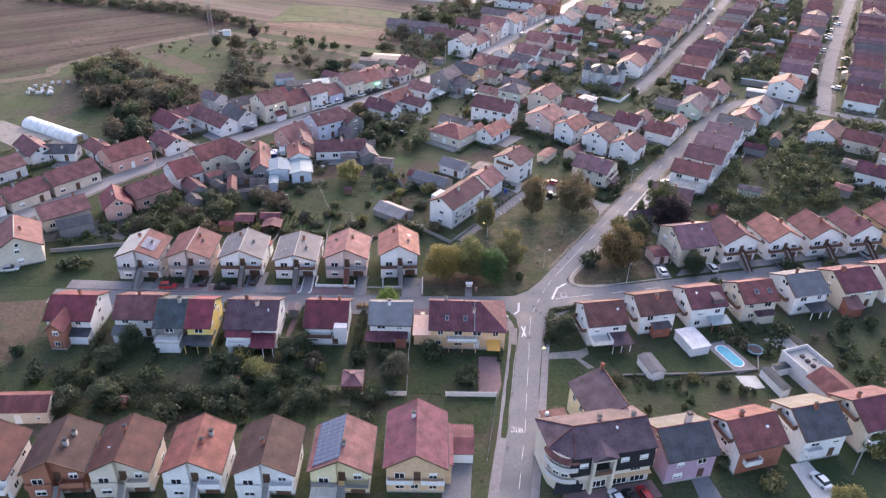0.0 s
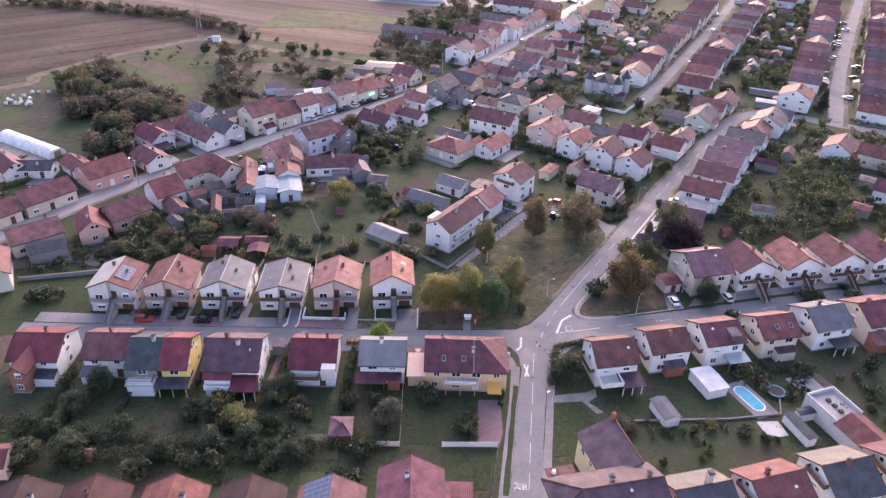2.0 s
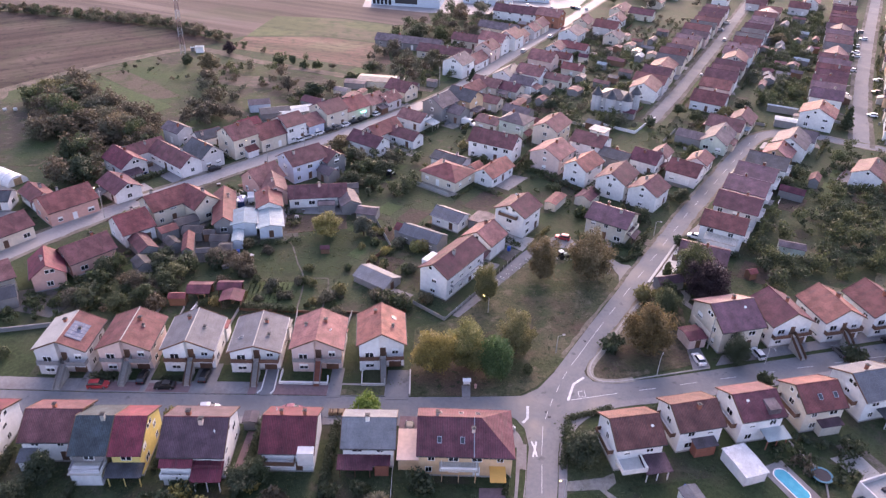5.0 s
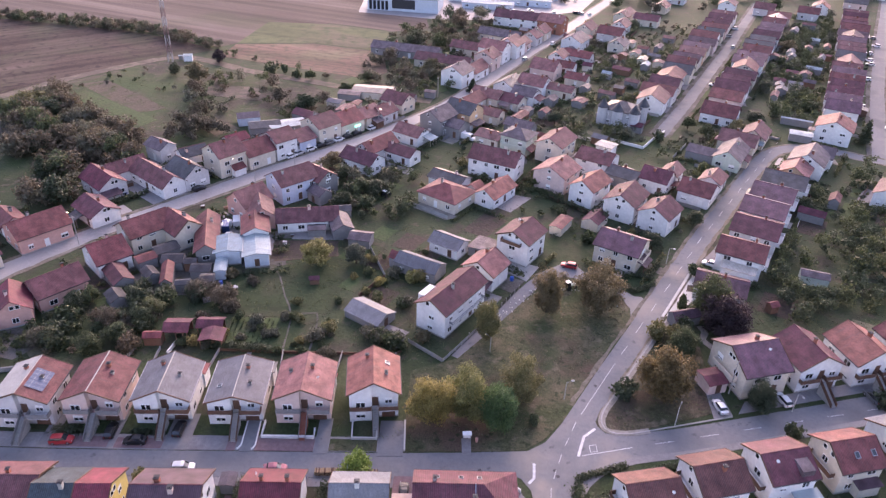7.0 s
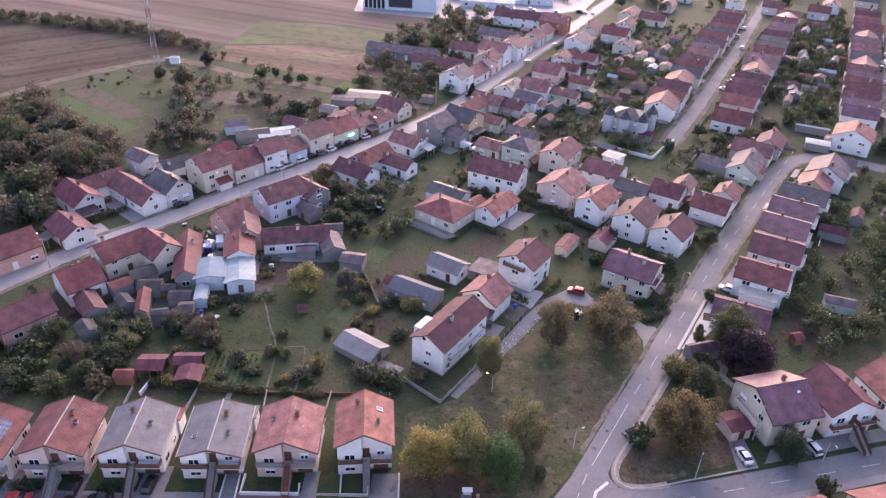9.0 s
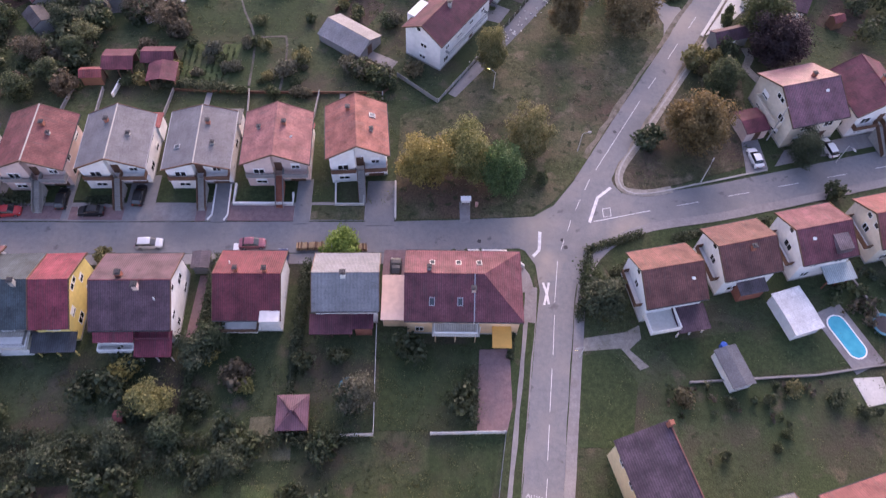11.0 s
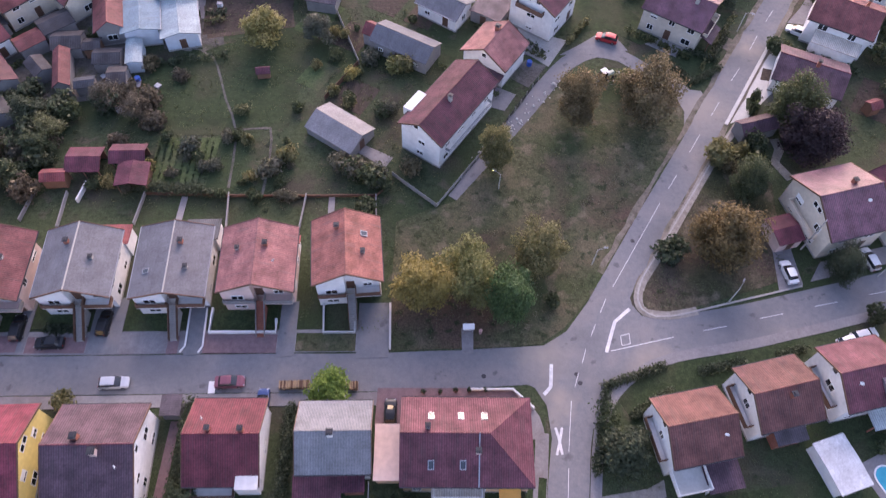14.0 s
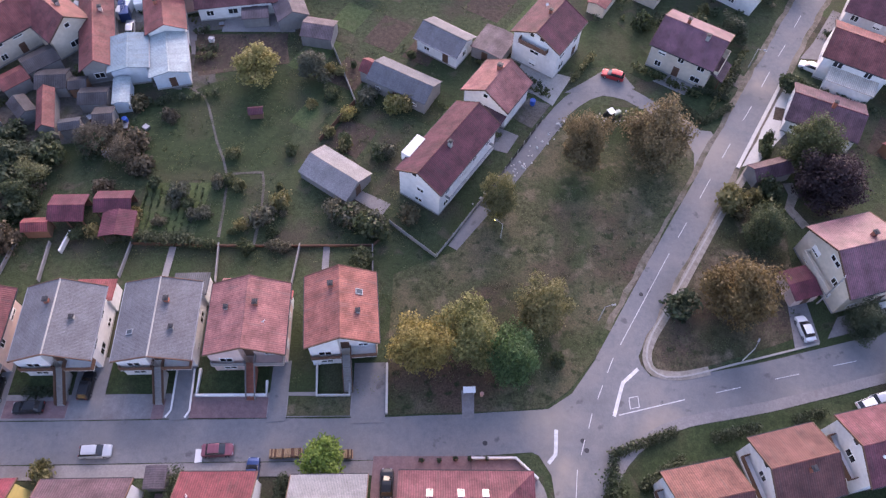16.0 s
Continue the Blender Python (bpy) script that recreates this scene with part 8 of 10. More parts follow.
# the yards of the houses farther on: paved strips, hedges and board fences round them
YARDS = {k: Mesh() for k in ("paving", "gravel", "yard_ground", "asphalt_pale")}
hedge_lobes = {"dark": [], "green": [], "olive": []}
fence_m = {k: Mesh() for k in ("concrete", "timber_brown", "metal_grey")}
yr = random.Random(91)
yards_done = []
for x, y, a, hl_, hw_ in FOOT:
    if y < 200 or hw_ < 3.4 or y > 470:
        continue
    c, s = math.cos(a), math.sin(a)
    to = lambda u, v: (x + u * c - v * s, y + u * s + v * c)
    sd = yr.choice((-1, 1))
    v0, v1 = sd * (hw_ - 0.5), sd * (hw_ + yr.uniform(2.0, 4.5))
    u0 = -hl_ + yr.uniform(0, hl_ * 0.8)
    q = [to(u0, min(v0, v1)), to(hl_ + yr.uniform(-1, 2.5), min(v0, v1)), to(hl_ + yr.uniform(-1, 2.5), max(v0, v1)), to(u0, max(v0, v1))]
    lv = next((k_ for k_ in range(9) if all(math.hypot(x - ox, y - oy) > hl_ + ol + 12 for ox, oy, ol, ok in yards_done if ok == k_)), None)
    if lv is None:
        continue
    yards_done.append((x, y, hl_, lv))
    z_ = 0.0395 + 0.0011 * lv
    YARDS[yr.choice(("paving", "gravel", "yard_ground", "yard_ground", "asphalt_pale"))].solid([(px, py, -0.2) for px, py in q], [(px, py, z_) for px, py in q])
    for n_side in range(3):
        side = yr.choice((-1, 1))
        d = yr.uniform(1.6, 3.6)
        if yr.random() < 0.5:
            line = [to(-hl_ - 1 + k_ * 0.8, side * (hw_ + d)) for k_ in range(int(hl_ * 2 / 0.8) + 2)]
        else:
            line = [to(side * (hl_ + d), -hw_ - 3 + k_ * 0.8) for k_ in range(int((hw_ * 2 + 8) / 0.8))]
        line = [p for p in line if free(p[0], p[1], 0.5)]
        if n_side < 2:
            kind_ = yr.choice(("dark", "green", "dark", "olive"))
            hh = yr.uniform(0.9, 2.0)
            hedge_lobes[kind_] += [(px + yr.uniform(-0.15, 0.15), py + yr.uniform(-0.15, 0.15), hh * 0.5, yr.uniform(0.5, 0.8), hh * 0.55) for px, py in line]
        elif y > 240:
            m_ = fence_m[yr.choice(tuple(fence_m))]
            for p, q_ in zip(line, line[1:]):
                if math.hypot(p[0] - q_[0], p[1] - q_[1]) < 1.0:
                    dx, dy = (q_[1] - p[1]) * 0.06, (p[0] - q_[0]) * 0.06
                    ring_ = [(p[0] - dx, p[1] - dy), (q_[0] - dx, q_[1] - dy), (q_[0] + dx, q_[1] + dy), (p[0] + dx, p[1] + dy)]
                    m_.solid([(px, py, 0) for px, py in ring_], [(px, py, 1.15) for px, py in ring_])
for k, m_ in YARDS.items():
    structure("yard_paving", m_, k, "worn paved and gravelled yards beside the houses")
for k, lst in hedge_lobes.items():
    ob = new("garden_hedges", leaves(np.random.RandomState(5), lst, len(lst) * 24, 0.19).data("garden_hedges", LEAVES[k]))
    tagged(ob, "rows of hedges and shrubs round the house plots", "hedge", "", "stuff")
for k, m_ in fence_m.items():
    tagged(new("garden_fences", m_.data("garden_fences", k)), "low fences and walls round the house plots", "fence", "", "stuff")

# low garden growth: tufts, weeds and beds, one sheet for each leaf
rng_ = np.random.RandomState(77)
beds = {"leaf_green": [], "leaf_olive": [], "leaf_dark": [], "leaf_bare": []}
for (x0, x1, y0, y1, n) in ((-95, 10, 103, 128, 2200), (24, 110, 104, 135, 350), (-90, -20, 172, 224, 1500), (-16, 48, 150, 206, 1100), (36, 60, 157, 190, 500), (76, 150, 185, 250, 1700), (-170, -40, 250, 345, 1400), (-10, 100, 225, 330, 1200), (100, 200, 300, 460, 600), (-16, 4, 176, 220, 500)):
    for x, y in zip(rng_.uniform(x0, x1, n), rng_.uniform(y0, y1, n)):
        if free(x, y, 0.3):
            k = ("leaf_green", "leaf_green", "leaf_olive", "leaf_dark", "leaf_bare")[int(2.5 + 2.4 * noise.noise((x * 0.08, y * 0.08, 3.0)) + rng_.uniform(-0.9, 0.9)) % 5]
            beds[k].append((x, y, 0.1, rng_.uniform(0.4, 1.3), rng_.uniform(0.06, 0.22)))
for k, pts in beds.items():
    tuft = new("garden_growth", leaves(rng_, pts, len(pts) * 13, 0.075).data("garden_growth", k))
    tagged(tuft, "low tufts of weeds and garden plants over the ground", "plants", "", "stuff")
# straw-coloured clumps on the dry green
straw = []
for x, y in zip(rng_.uniform(2, 46, 1500), rng_.uniform(152, 204, 1500)):
    if free(x, y, 0.3) and noise.noise((x * 0.1, y * 0.1, 8.0)) + 0.6 * noise.noise((x * 0.4, y * 0.4, 2.0)) > 0.16 and y < 152 + (x + 2) * 1.25 and y > 160 + (x - 24) * 1.45:
        straw.append((x, y, 0.12, rng_.uniform(0.25, 0.8), rng_.uniform(0.08, 0.2)))
tuft = new("straw_tufts", leaves(rng_, straw, len(straw) * 16, 0.07).data("straw_tufts", "leaf_straw"))
tagged(tuft, "dry straw-coloured grass tufts on the green", "grass", "", "stuff")
# rows of vegetables in the dug plot
rows_ = []
for i in range(9):
    for j in range(22):
        if rng_.uniform() < 0.75:
            rows_.append((-43 + i * 1.1, 177.8 + j * 0.42, 0.14, 0.26, 0.2))
veg = new("vegetable_rows", leaves(rng_, rows_, len(rows_) * 16, 0.08).data("vegetable_rows", "leaf_green"))
tagged(veg, "rows of green vegetables in the dug plot", "plants", "", "stuff")
hedge((41.5, 146.4), (47.5, 147.7), 1.5, 1.2, "dark", 45)
hedge((53.6, 148.9), (57.4, 150.2), 1.4, 1.1, "dark", 46)
hedge((50.0, 203.2), (46.8, 207.2), 1.3, 1.1, "dark", 43)
hedge((50.6, 203.0), (55.6, 206.4), 1.3, 1.2, "dark", 44)
hedge((-66.2, 151.0), (-60.4, 151.2), 2.4, 1.3, "dark", 41)
hedge((-52.0, 151.2), (-47.6, 151.4), 1.6, 0.8, "dark", 42)

# ---- vehicles ----
CAR_PAINT = {"white": (0.75, 0.75, 0.74), "silver": (0.5, 0.51, 0.52), "black": (0.02, 0.022, 0.025), "red": (0.4, 0.03, 0.035), "mauve": (0.25, 0.09, 0.11), "blue": (0.03, 0.06, 0.16), "grey": (0.16, 0.165, 0.17)}
for k, c in CAR_PAINT.items():
    plain("paint_" + k, c, 0.3, 0.1 if k in ("white", "red") else 0.4, grain=3, vary=0.06, spec=0.5)
m_, n_, l_, b_ = shader("lens_clear", 0.2, 0.0, 0.6)
b_.inputs["Base Color"].default_value = (0.6, 0.62, 0.65, 1)
m_, n_, l_, b_ = shader("lens_red", 0.3, 0.0, 0.5)
b_.inputs["Base Color"].default_value = (0.3, 0.02, 0.02, 1)
CARS = {}


def loft(sections):
    """Rings of (x, half width at the sill, half width at the top, z low, z high) joined along x."""
    m = Mesh()
    rings = []
    for x, w0, w1, z0, z1 in sections:
        zm = (z0 + z1) / 2
        k = len(m.v)
        m.v += [(x, -w0, z0), (x, -w0 * 1.02, zm), (x, -w1, z1), (x, -w1 * 0.6, z1 + 0.03), (x, w1 * 0.6, z1 + 0.03), (x, w1, z1), (x, w0 * 1.02, zm), (x, w0, z0)]
        rings.append(k)
    for a, b in zip(rings, rings[1:]):
        for i in range(8):
            j = (i + 1) % 8
            m.f.append((a + i, b + i, b + j, a + j))
            m.m.append(0)
    m.f += [tuple(rings[0] + i for i in range(8)), tuple(rings[-1] + i for i in range(7, -1, -1))]
    m.m += [0, 0]
    return m


def car_proto(colour, kind, far=False):
    label = {"hatch": f"{colour} hatchback car parked on the street", "sedan": f"{colour} saloon car parked at a house", "van": f"{colour} delivery van parked in a yard"}[kind]
    c = thing("car" if kind != "van" else "van", 0, 0, 0, 0, label, "car" if kind != "van" else "van", "parked cars")
    if kind == "van":
        part("body", loft([(-2.6, 0.9, 0.85, 0.35, 2.1), (-2.5, 0.95, 0.9, 0.3, 2.25), (1.2, 0.95, 0.88, 0.3, 2.25), (1.6, 0.95, 0.86, 0.3, 1.3), (2.4, 0.92, 0.8, 0.3, 1.05), (2.6, 0.8, 0.7, 0.4, 0.9)]), "paint_" + colour, c)
        part("windscreen", loft([(1.22, 0.84, 0.82, 1.35, 2.15), (1.72, 0.84, 0.82, 1.3, 1.36)]), "glass_pane", c)
        ax, lx = (-1.7, 1.7), 2.58
    else:
        rear = -1.55 if kind == "hatch" else -1.1
        part("body", loft([(-2.05, 0.72, 0.66, 0.4, 0.72), (-1.95, 0.84, 0.78, 0.26, 0.88), (-1.0, 0.87, 0.8, 0.2, 0.92), (0.75, 0.87, 0.8, 0.2, 0.9), (1.6, 0.85, 0.74, 0.22, 0.8), (2.0, 0.76, 0.66, 0.28, 0.66), (2.1, 0.62, 0.56, 0.36, 0.56)]), "paint_" + colour, c)
        part("glasshouse", loft([(rear - 0.4, 0.74, 0.7, 0.86, 0.92), (rear, 0.76, 0.62, 0.86, 1.38), (-0.2, 0.77, 0.63, 0.86, 1.44), (0.35, 0.76, 0.62, 0.86, 1.38), (1.05, 0.72, 0.66, 0.84, 0.9)]), "glass_pane", c)
        part("roof_panel", loft([(rear - 0.02, 0.6, 0.56, 1.37, 1.42), (-0.2, 0.63, 0.58, 1.42, 1.48), (0.35, 0.6, 0.56, 1.37, 1.42)]), "paint_" + colour, c)
        ax, lx = (-1.28, 1.3), 2.06
    for x in ax:
        for y in (-0.8, 0.8):
            w = Mesh()
            w.tube((x, y - 0.1, 0.31), (x, y + 0.1, 0.31), 0.31, 0.31, 12)
            k = part("wheel", w, "rubber", c)
            r = Mesh()
            sy = 1 if y > 0 else -1
            r.tube((x, y + sy * 0.1, 0.31), (x, y + sy * 0.12, 0.31), 0.19, 0.17, 10)
            if not far:
                part("rim", r, "metal_grey", k)
    for y in (-0.55, 0.55):
        hl_ = Mesh()
        hl_.box(lx - 0.16, lx - 0.02, y - 0.14, y + 0.14, 0.55, 0.68)
        if not far:
            part("headlight", hl_, "lens_clear", c)
        tl_ = Mesh()
        tl_.box(-lx - 0.02, -lx + 0.12, y - 0.1, y + 0.1, 0.62, 0.8)
        if not far:
            part("tail_light", tl_, "lens_red", c)
    return c


def car(x, y, ang, colour="white", kind="hatch", z=0.06):
    key = (colour, kind, y > 225)
    m = pose(x, y, z, 0, 0, ang)
    if key not in CARS:
        CARS[key] = car_proto(*key)
        CARS[key].matrix_basis = m
        return CARS[key]
    return copy_thing(CARS[key], m)


for x, y, ang, colour, kind in (
    (-51.3, 149.0, 182, "black", "sedan"), (-44.4, 152.2, 88, "black", "hatch"), (-41.0, 143.2, 3, "silver", "hatch"), (-25.2, 143.6, 3, "mauve", "sedan"), (-20.3, 140.6, 90, "blue", "hatch"), (-2.8, 139.4, 90, "black", "sedan"),
    (58.2, 162.9, 100, "white", "sedan"), (64.6, 151.5, 20, "white", "hatch"), (67.0, 152.4, 15, "silver", "hatch"), (35.6, 213.4, 160, "red", "hatch"), (73.0, 216.8, 150, "white", "hatch"), (71.8, 165.6, 104, "white", "hatch"),
    (-64.2, 148.6, 5, "red", "hatch"), (-56.4, 151.2, 92, "black", "hatch"), (-55.2, 226.2, 105, "blue", "van"), (-53.0, 229.0, 105, "white", "van"), (-60.6, 228.4, 110, "blue", "van"),
    (-69.0, 248.6, 48, "black", "hatch"), (-69.2, 258.6, -40, "black", "hatch"), (-90.4, 243.4, 40, "blue", "sedan"), (-46.4, 274.6, 48, "white", "hatch"), (-44.4, 277.2, 48, "silver", "hatch"), (-41.2, 281.0, 48, "white", "hatch"), (-38.4, 284.0, 48, "black", "hatch"),
    (-35.6, 286.9, 48, "grey", "hatch"), (-33.0, 289.8, 48, "white", "sedan"), (-30.4, 292.8, 48, "black", "hatch"), (-27.6, 296.0, 50, "black", "hatch"), (-22.6, 301.8, 52, "white", "hatch"), (11.8, 295.4, -30, "white", "van"),
    (43.4, 411.4, 62, "white", "hatch"), (40.8, 394.8, 62, "silver", "hatch"), (57.6, 424.2, 62, "white", "hatch"), (34.9, 89.7, 112, "black", "hatch"), (32.4, 89.4, 112, "white", "hatch"), (37.4, 90.4, 108, "red", "hatch"), (69.7, 94.9, 112, "white", "sedan"),
    (-104.6, 153.6, 20, "silver", "sedan"), (116.6, 175.2, 104, "silver", "hatch"), (103.8, 171.2, 104, "black", "hatch"), (90.8, 167.4, 104, "grey", "hatch"),
    (176, 346.5, 150, "white", "hatch"), (133.3, 385.7, 150, "white", "hatch"), (127.8, 377.5, 150, "black", "hatch"), (156.4, 453.9, 150, "silver", "hatch"), (166.0, 471.7, 150, "white", "hatch"), (121.6, 367.6, 150, "white", "hatch"),
    (222, 430, 150, "white", "hatch"), (212.5, 410, 150, "silver", "hatch"), (215.4, 417, 150, "white", "hatch"), (203.0, 370, 150, "white", "hatch"), (193.0, 352, 150, "black", "hatch"), (234, 446, 150, "white", "hatch"), (240, 462, 150, "grey", "hatch"), (198, 385, 150, "white", "hatch"), (176, 322, 150, "white", "hatch"), (152, 432, 60, "white", "hatch"),
):
    car(x, y, ang, colour, kind)

# small tractor on the green and one in the field path
for x, y, ang in ((34.4, 203.6, 30), (-13.8, 249.2, 60)):
    t_ = thing("tractor", x, y, 0.08, ang, "small pale green farm tractor standing on the grass", "tractor", "farm tractors")
    b_ = loft([(-0.2, 0.35, 0.32, 0.7, 1.2), (1.4, 0.33, 0.28, 0.7, 1.15), (1.5, 0.28, 0.24, 0.75, 1.05)])
    part("bonnet", b_, "wall_greenw", t_)
    cb_ = Mesh()
    cb_.solid([(-1.3, -0.6, 0.8), (-0.2, -0.6, 0.8), (-0.2, 0.6, 0.8), (-1.3, 0.6, 0.8)], [(-1.2, -0.5, 2.1), (-0.35, -0.5, 2.1), (-0.35, 0.5, 2.1), (-1.2, 0.5, 2.1)])
    k_ = part("cab", cb_, "glass_pane", t_)
    rf_ = Mesh()
    rf_.box(-1.35, -0.2, -0.62, 0.62, 2.1, 2.22)
    part("cab_roof", rf_, "plastic_white", k_)
    for x0, r0 in ((-0.9, 0.65), (1.1, 0.4)):
        for sy in (-0.75, 0.75):
            w_ = Mesh()
            w_.tube((x0, sy - 0.15, r0), (x0, sy + 0.15, r0), r0, r0, 14)
            part("wheel", w_, "rubber", t_)

# ---- street furniture ----
LAMP = None


def street_lamp(x, y, ang, hh=4.6, lit=False, glow="lamp_glow"):
    t = thing("street_lamp", x, y, 0.05, ang, "slim grey street lamp with a short arm" + (" and a lit head" if lit else ""), "street lamp", "street lamps")
    m = Mesh()
    m.tube((0, 0, 0), (0, 0, hh), 0.09, 0.05, 8)
    part("pole", m, "concrete_light", t)
    a = Mesh()
    a.tube((0, 0, hh - 0.05), (1.0, 0, hh + 0.35), 0.035, 0.03, 6)
    part("arm", a, "metal_grey", t)
    h = Mesh()
    h.solid([(0.9, -0.14, hh + 0.26), (1.55, -0.12, hh + 0.34), (1.55, 0.12, hh + 0.34), (0.9, 0.14, hh + 0.26)], [(0.9, -0.09, hh + 0.44), (1.5, -0.07, hh + 0.46), (1.5, 0.07, hh + 0.46), (0.9, 0.09, hh + 0.44)])
    k = part("lamp_head", h, "metal_grey", t)
    g_ = Mesh()
    g_.box(1.0, 1.5, -0.1, 0.1, hh + 0.2, hh + 0.27)
    part("diffuser", g_, glow if lit else "plastic_white", k)


for x, y, ang in ((27.6, 163.9, 10), (48.0, 157.9, 60), (61.5, 216.8, -30), (72.5, 162.8, -70)):
    street_lamp(x, y, ang)
for x, y, ang in ((-94.5, 221.0, -40), (-61.4, 257.6, -40), (-20.6, 304.6, -40), (22, 366, -30)):
    street_lamp(x, y, ang, 6.5, True)
for x, y, ang in ((13.6, 178.0, 150), (-12.4, 141.4, 90), (24.3, 125.6, 200)):
    street_lamp(x, y, ang, 4.0, True, "lamp_sodium")


def pole(x, y, hh=8.5):
    t = thing("utility_pole", x, y, 0, prng.uniform(0, 90), "weathered wooden utility pole with a crossarm", "utility pole", "utility poles")
    m = Mesh()
    m.tube((0, 0, 0), (0, 0, hh), 0.14, 0.09, 8)
    part("pole", m, "concrete", t)
    a = Mesh()
    a.box(-0.7, 0.7, -0.05, 0.05, hh - 0.5, hh - 0.4)
    part("crossarm", a, "metal_grey", t)


for x, y in ((-90, 215.5), (-43, 262.5), (0.5, 338), (16.5, 368), (-52.5, 250), (76.5, 97), (61.5, 167.5)):
    pole(x, y)

# bus shelter sign board on the green
t_ = thing("notice_board", 8.1, 152.0, 0.07, 2, "white notice board on two posts beside the street", "notice board")
for sx in (-0.7, 0.7):
    m_ = Mesh()
    m_.box(sx - 0.05, sx + 0.05, -0.05, 0.05, 0, 1.9)
    part("post", m_, "metal_grey", t_)
m_ = Mesh()
m_.solid([(-0.85, -0.35, 1.75), (0.85, -0.35, 1.75), (0.85, 0.45, 2.0), (-0.85, 0.45, 2.0)], [(-0.85, -0.35, 1.85), (0.85, -0.35, 1.85), (0.85, 0.45, 2.1), (-0.85, 0.45, 2.1)])
part("roof", m_, "plastic_white", t_)
m_ = Mesh()
m_.box(-0.7, 0.7, -0.03, 0.03, 0.8, 1.75)
part("board", m_, "plastic_white", t_)
t_ = thing("litter_bin", 9.9, 151.9, 0.07, 0, "small pale litter bin beside the notice board", "litter bin")
m_ = Mesh()
m_.tube((0, 0, 0), (0, 0, 0.95), 0.22, 0.28, 10)
part("bin", m_, "wall_salmonw", t_)
sheet("board_path", [(7.2, 148.6), (8.8, 148.7), (8.9, 152.6), (7.1, 152.6)], 0.082, "paving", "small paved path to the notice board")

# radio mast
t_ = thing("radio_mast", -116.7, 370.4, 0, 12, "tall red and white lattice radio mast", "radio mast")
HM, W0, W1 = 46.0, 1.0, 0.4
for i in range(12):
    z0, z1 = HM * i / 12, HM * (i + 1) / 12
    a0, a1 = W0 + (W1 - W0) * i / 12, W0 + (W1 - W0) * (i + 1) / 12
    m_ = Mesh()
    cs = ((-1, -1), (1, -1), (1, 1), (-1, 1))
    for j, (sx, sy) in enumerate(cs):
        tx, ty = cs[(j + 1) % 4]
        m_.tube((sx * a0, sy * a0, z0), (sx * a1, sy * a1, z1), 0.1, 0.1, 4)
        m_.tube((sx * a0, sy * a0, z0), (tx * a1, ty * a1, z1), 0.05, 0.05, 4)
        m_.tube((tx * a0, ty * a0, z0), (sx * a1, sy * a1, z1), 0.05, 0.05, 4)
        m_.tube((sx * a1, sy * a1, z1), (tx * a1, ty * a1, z1), 0.05, 0.05, 4)
    part("lattice_section", m_, "mast_red" if i % 2 else "mast_white", t_)
house(-110.0, 373.5, 10, 4.0, 3.0, 2.6, 2.9, "tinwhite", "white", windows="", name="equipment_hut", label="small white equipment hut beside the mast")
house(-113.6, 374.6, 10, 2.0, 1.6, 1.8, 2.0, "tinwhite", "greyw", windows="", name="equipment_hut", label="small white equipment hut beside the mast")

# greenhouse tunnel
t_ = thing("greenhouse_tunnel", -134.6, 240.6, 0, -30, "long white plastic greenhouse tunnel", "greenhouse", "")
m_ = Mesh()
L_, R_ = 28.0, 3.2
prof = [(R_ * math.cos(a), R_ * 0.85 * math.sin(a)) for a in [math.pi * i / 12 for i in range(13)]]
m_.solid([(-L_ / 2, -a, b) for a, b in prof], [(L_ / 2, -a, b) for a, b in prof])
part("cover", m_, "film_white", t_)
for i in range(9):
    h_ = Mesh()
    x_ = -L_ / 2 + L_ * i / 8
    for (a, b), (c, d) in zip(prof, prof[1:]):
        h_.tube((x_, -a * 1.01, b * 1.01), (x_, -c * 1.01, d * 1.01), 0.05, 0.05, 4)
    part("hoop", h_, "metal_grey", t_)
d_ = Mesh()
d_.box(L_ / 2, L_ / 2 + 0.06, -1.2, 1.2, 0, 2.1)
part("door", d_, "timber_pale", t_)
sheet("greenhouse_yard", [(-158, 250), (-118, 228), (-122, 222), (-140, 226), (-162, 240)], 0.055, "gravel", "gravel yard beside the greenhouse")

# pile of wrapped bales
rb = random.Random(9)
for i in range(26):
    t_ = thing("straw_bale", -159 + rb.uniform(-6, 6), 285 + rb.uniform(-7, 7), 0, rb.uniform(0, 180), "pale wrapped round bale lying in the meadow", "bale", "wrapped bales")
    m_ = Mesh()
    m_.tube((-0.6, 0, 0.62), (0.6, 0, 0.62), 0.62, 0.62, 12)
    part("bale", m_, "concrete_light", t_)

# pool, its deck and the things beside it
t_ = thing("swimming_pool", 64.9, 129.7, 0, 24, "oval blue swimming pool in a paved deck", "swimming pool")
oval = lambda r, n=28: [((2.9 - 1.3) * (1 if math.sin(2 * math.pi * i / n) > 0 else -1) * 0 + 1.35 * r * math.cos(2 * math.pi * i / n), (2.2 if math.sin(2 * math.pi * i / n) >= 0 else -2.2) + 1.35 * r * math.sin(2 * math.pi * i / n)) for i in range(n)]
m_ = Mesh()
m_.solid([(-2.6, -5.4, 0), (2.6, -5.4, 0), (2.6, 5.0, 0), (-2.6, 5.0, 0)], [(-2.6, -5.4, 0.1), (2.6, -5.4, 0.1), (2.6, 5.0, 0.1), (-2.6, 5.0, 0.1)])
part("deck", m_, "paving", t_, "pale paved deck")
m_ = Mesh()
m_.solid([(a, b, 0.1) for a, b in oval(1.18)], [(a, b, 0.16) for a, b in oval(1.18)])
part("coping", m_, "plastic_white", t_)
m_ = Mesh()
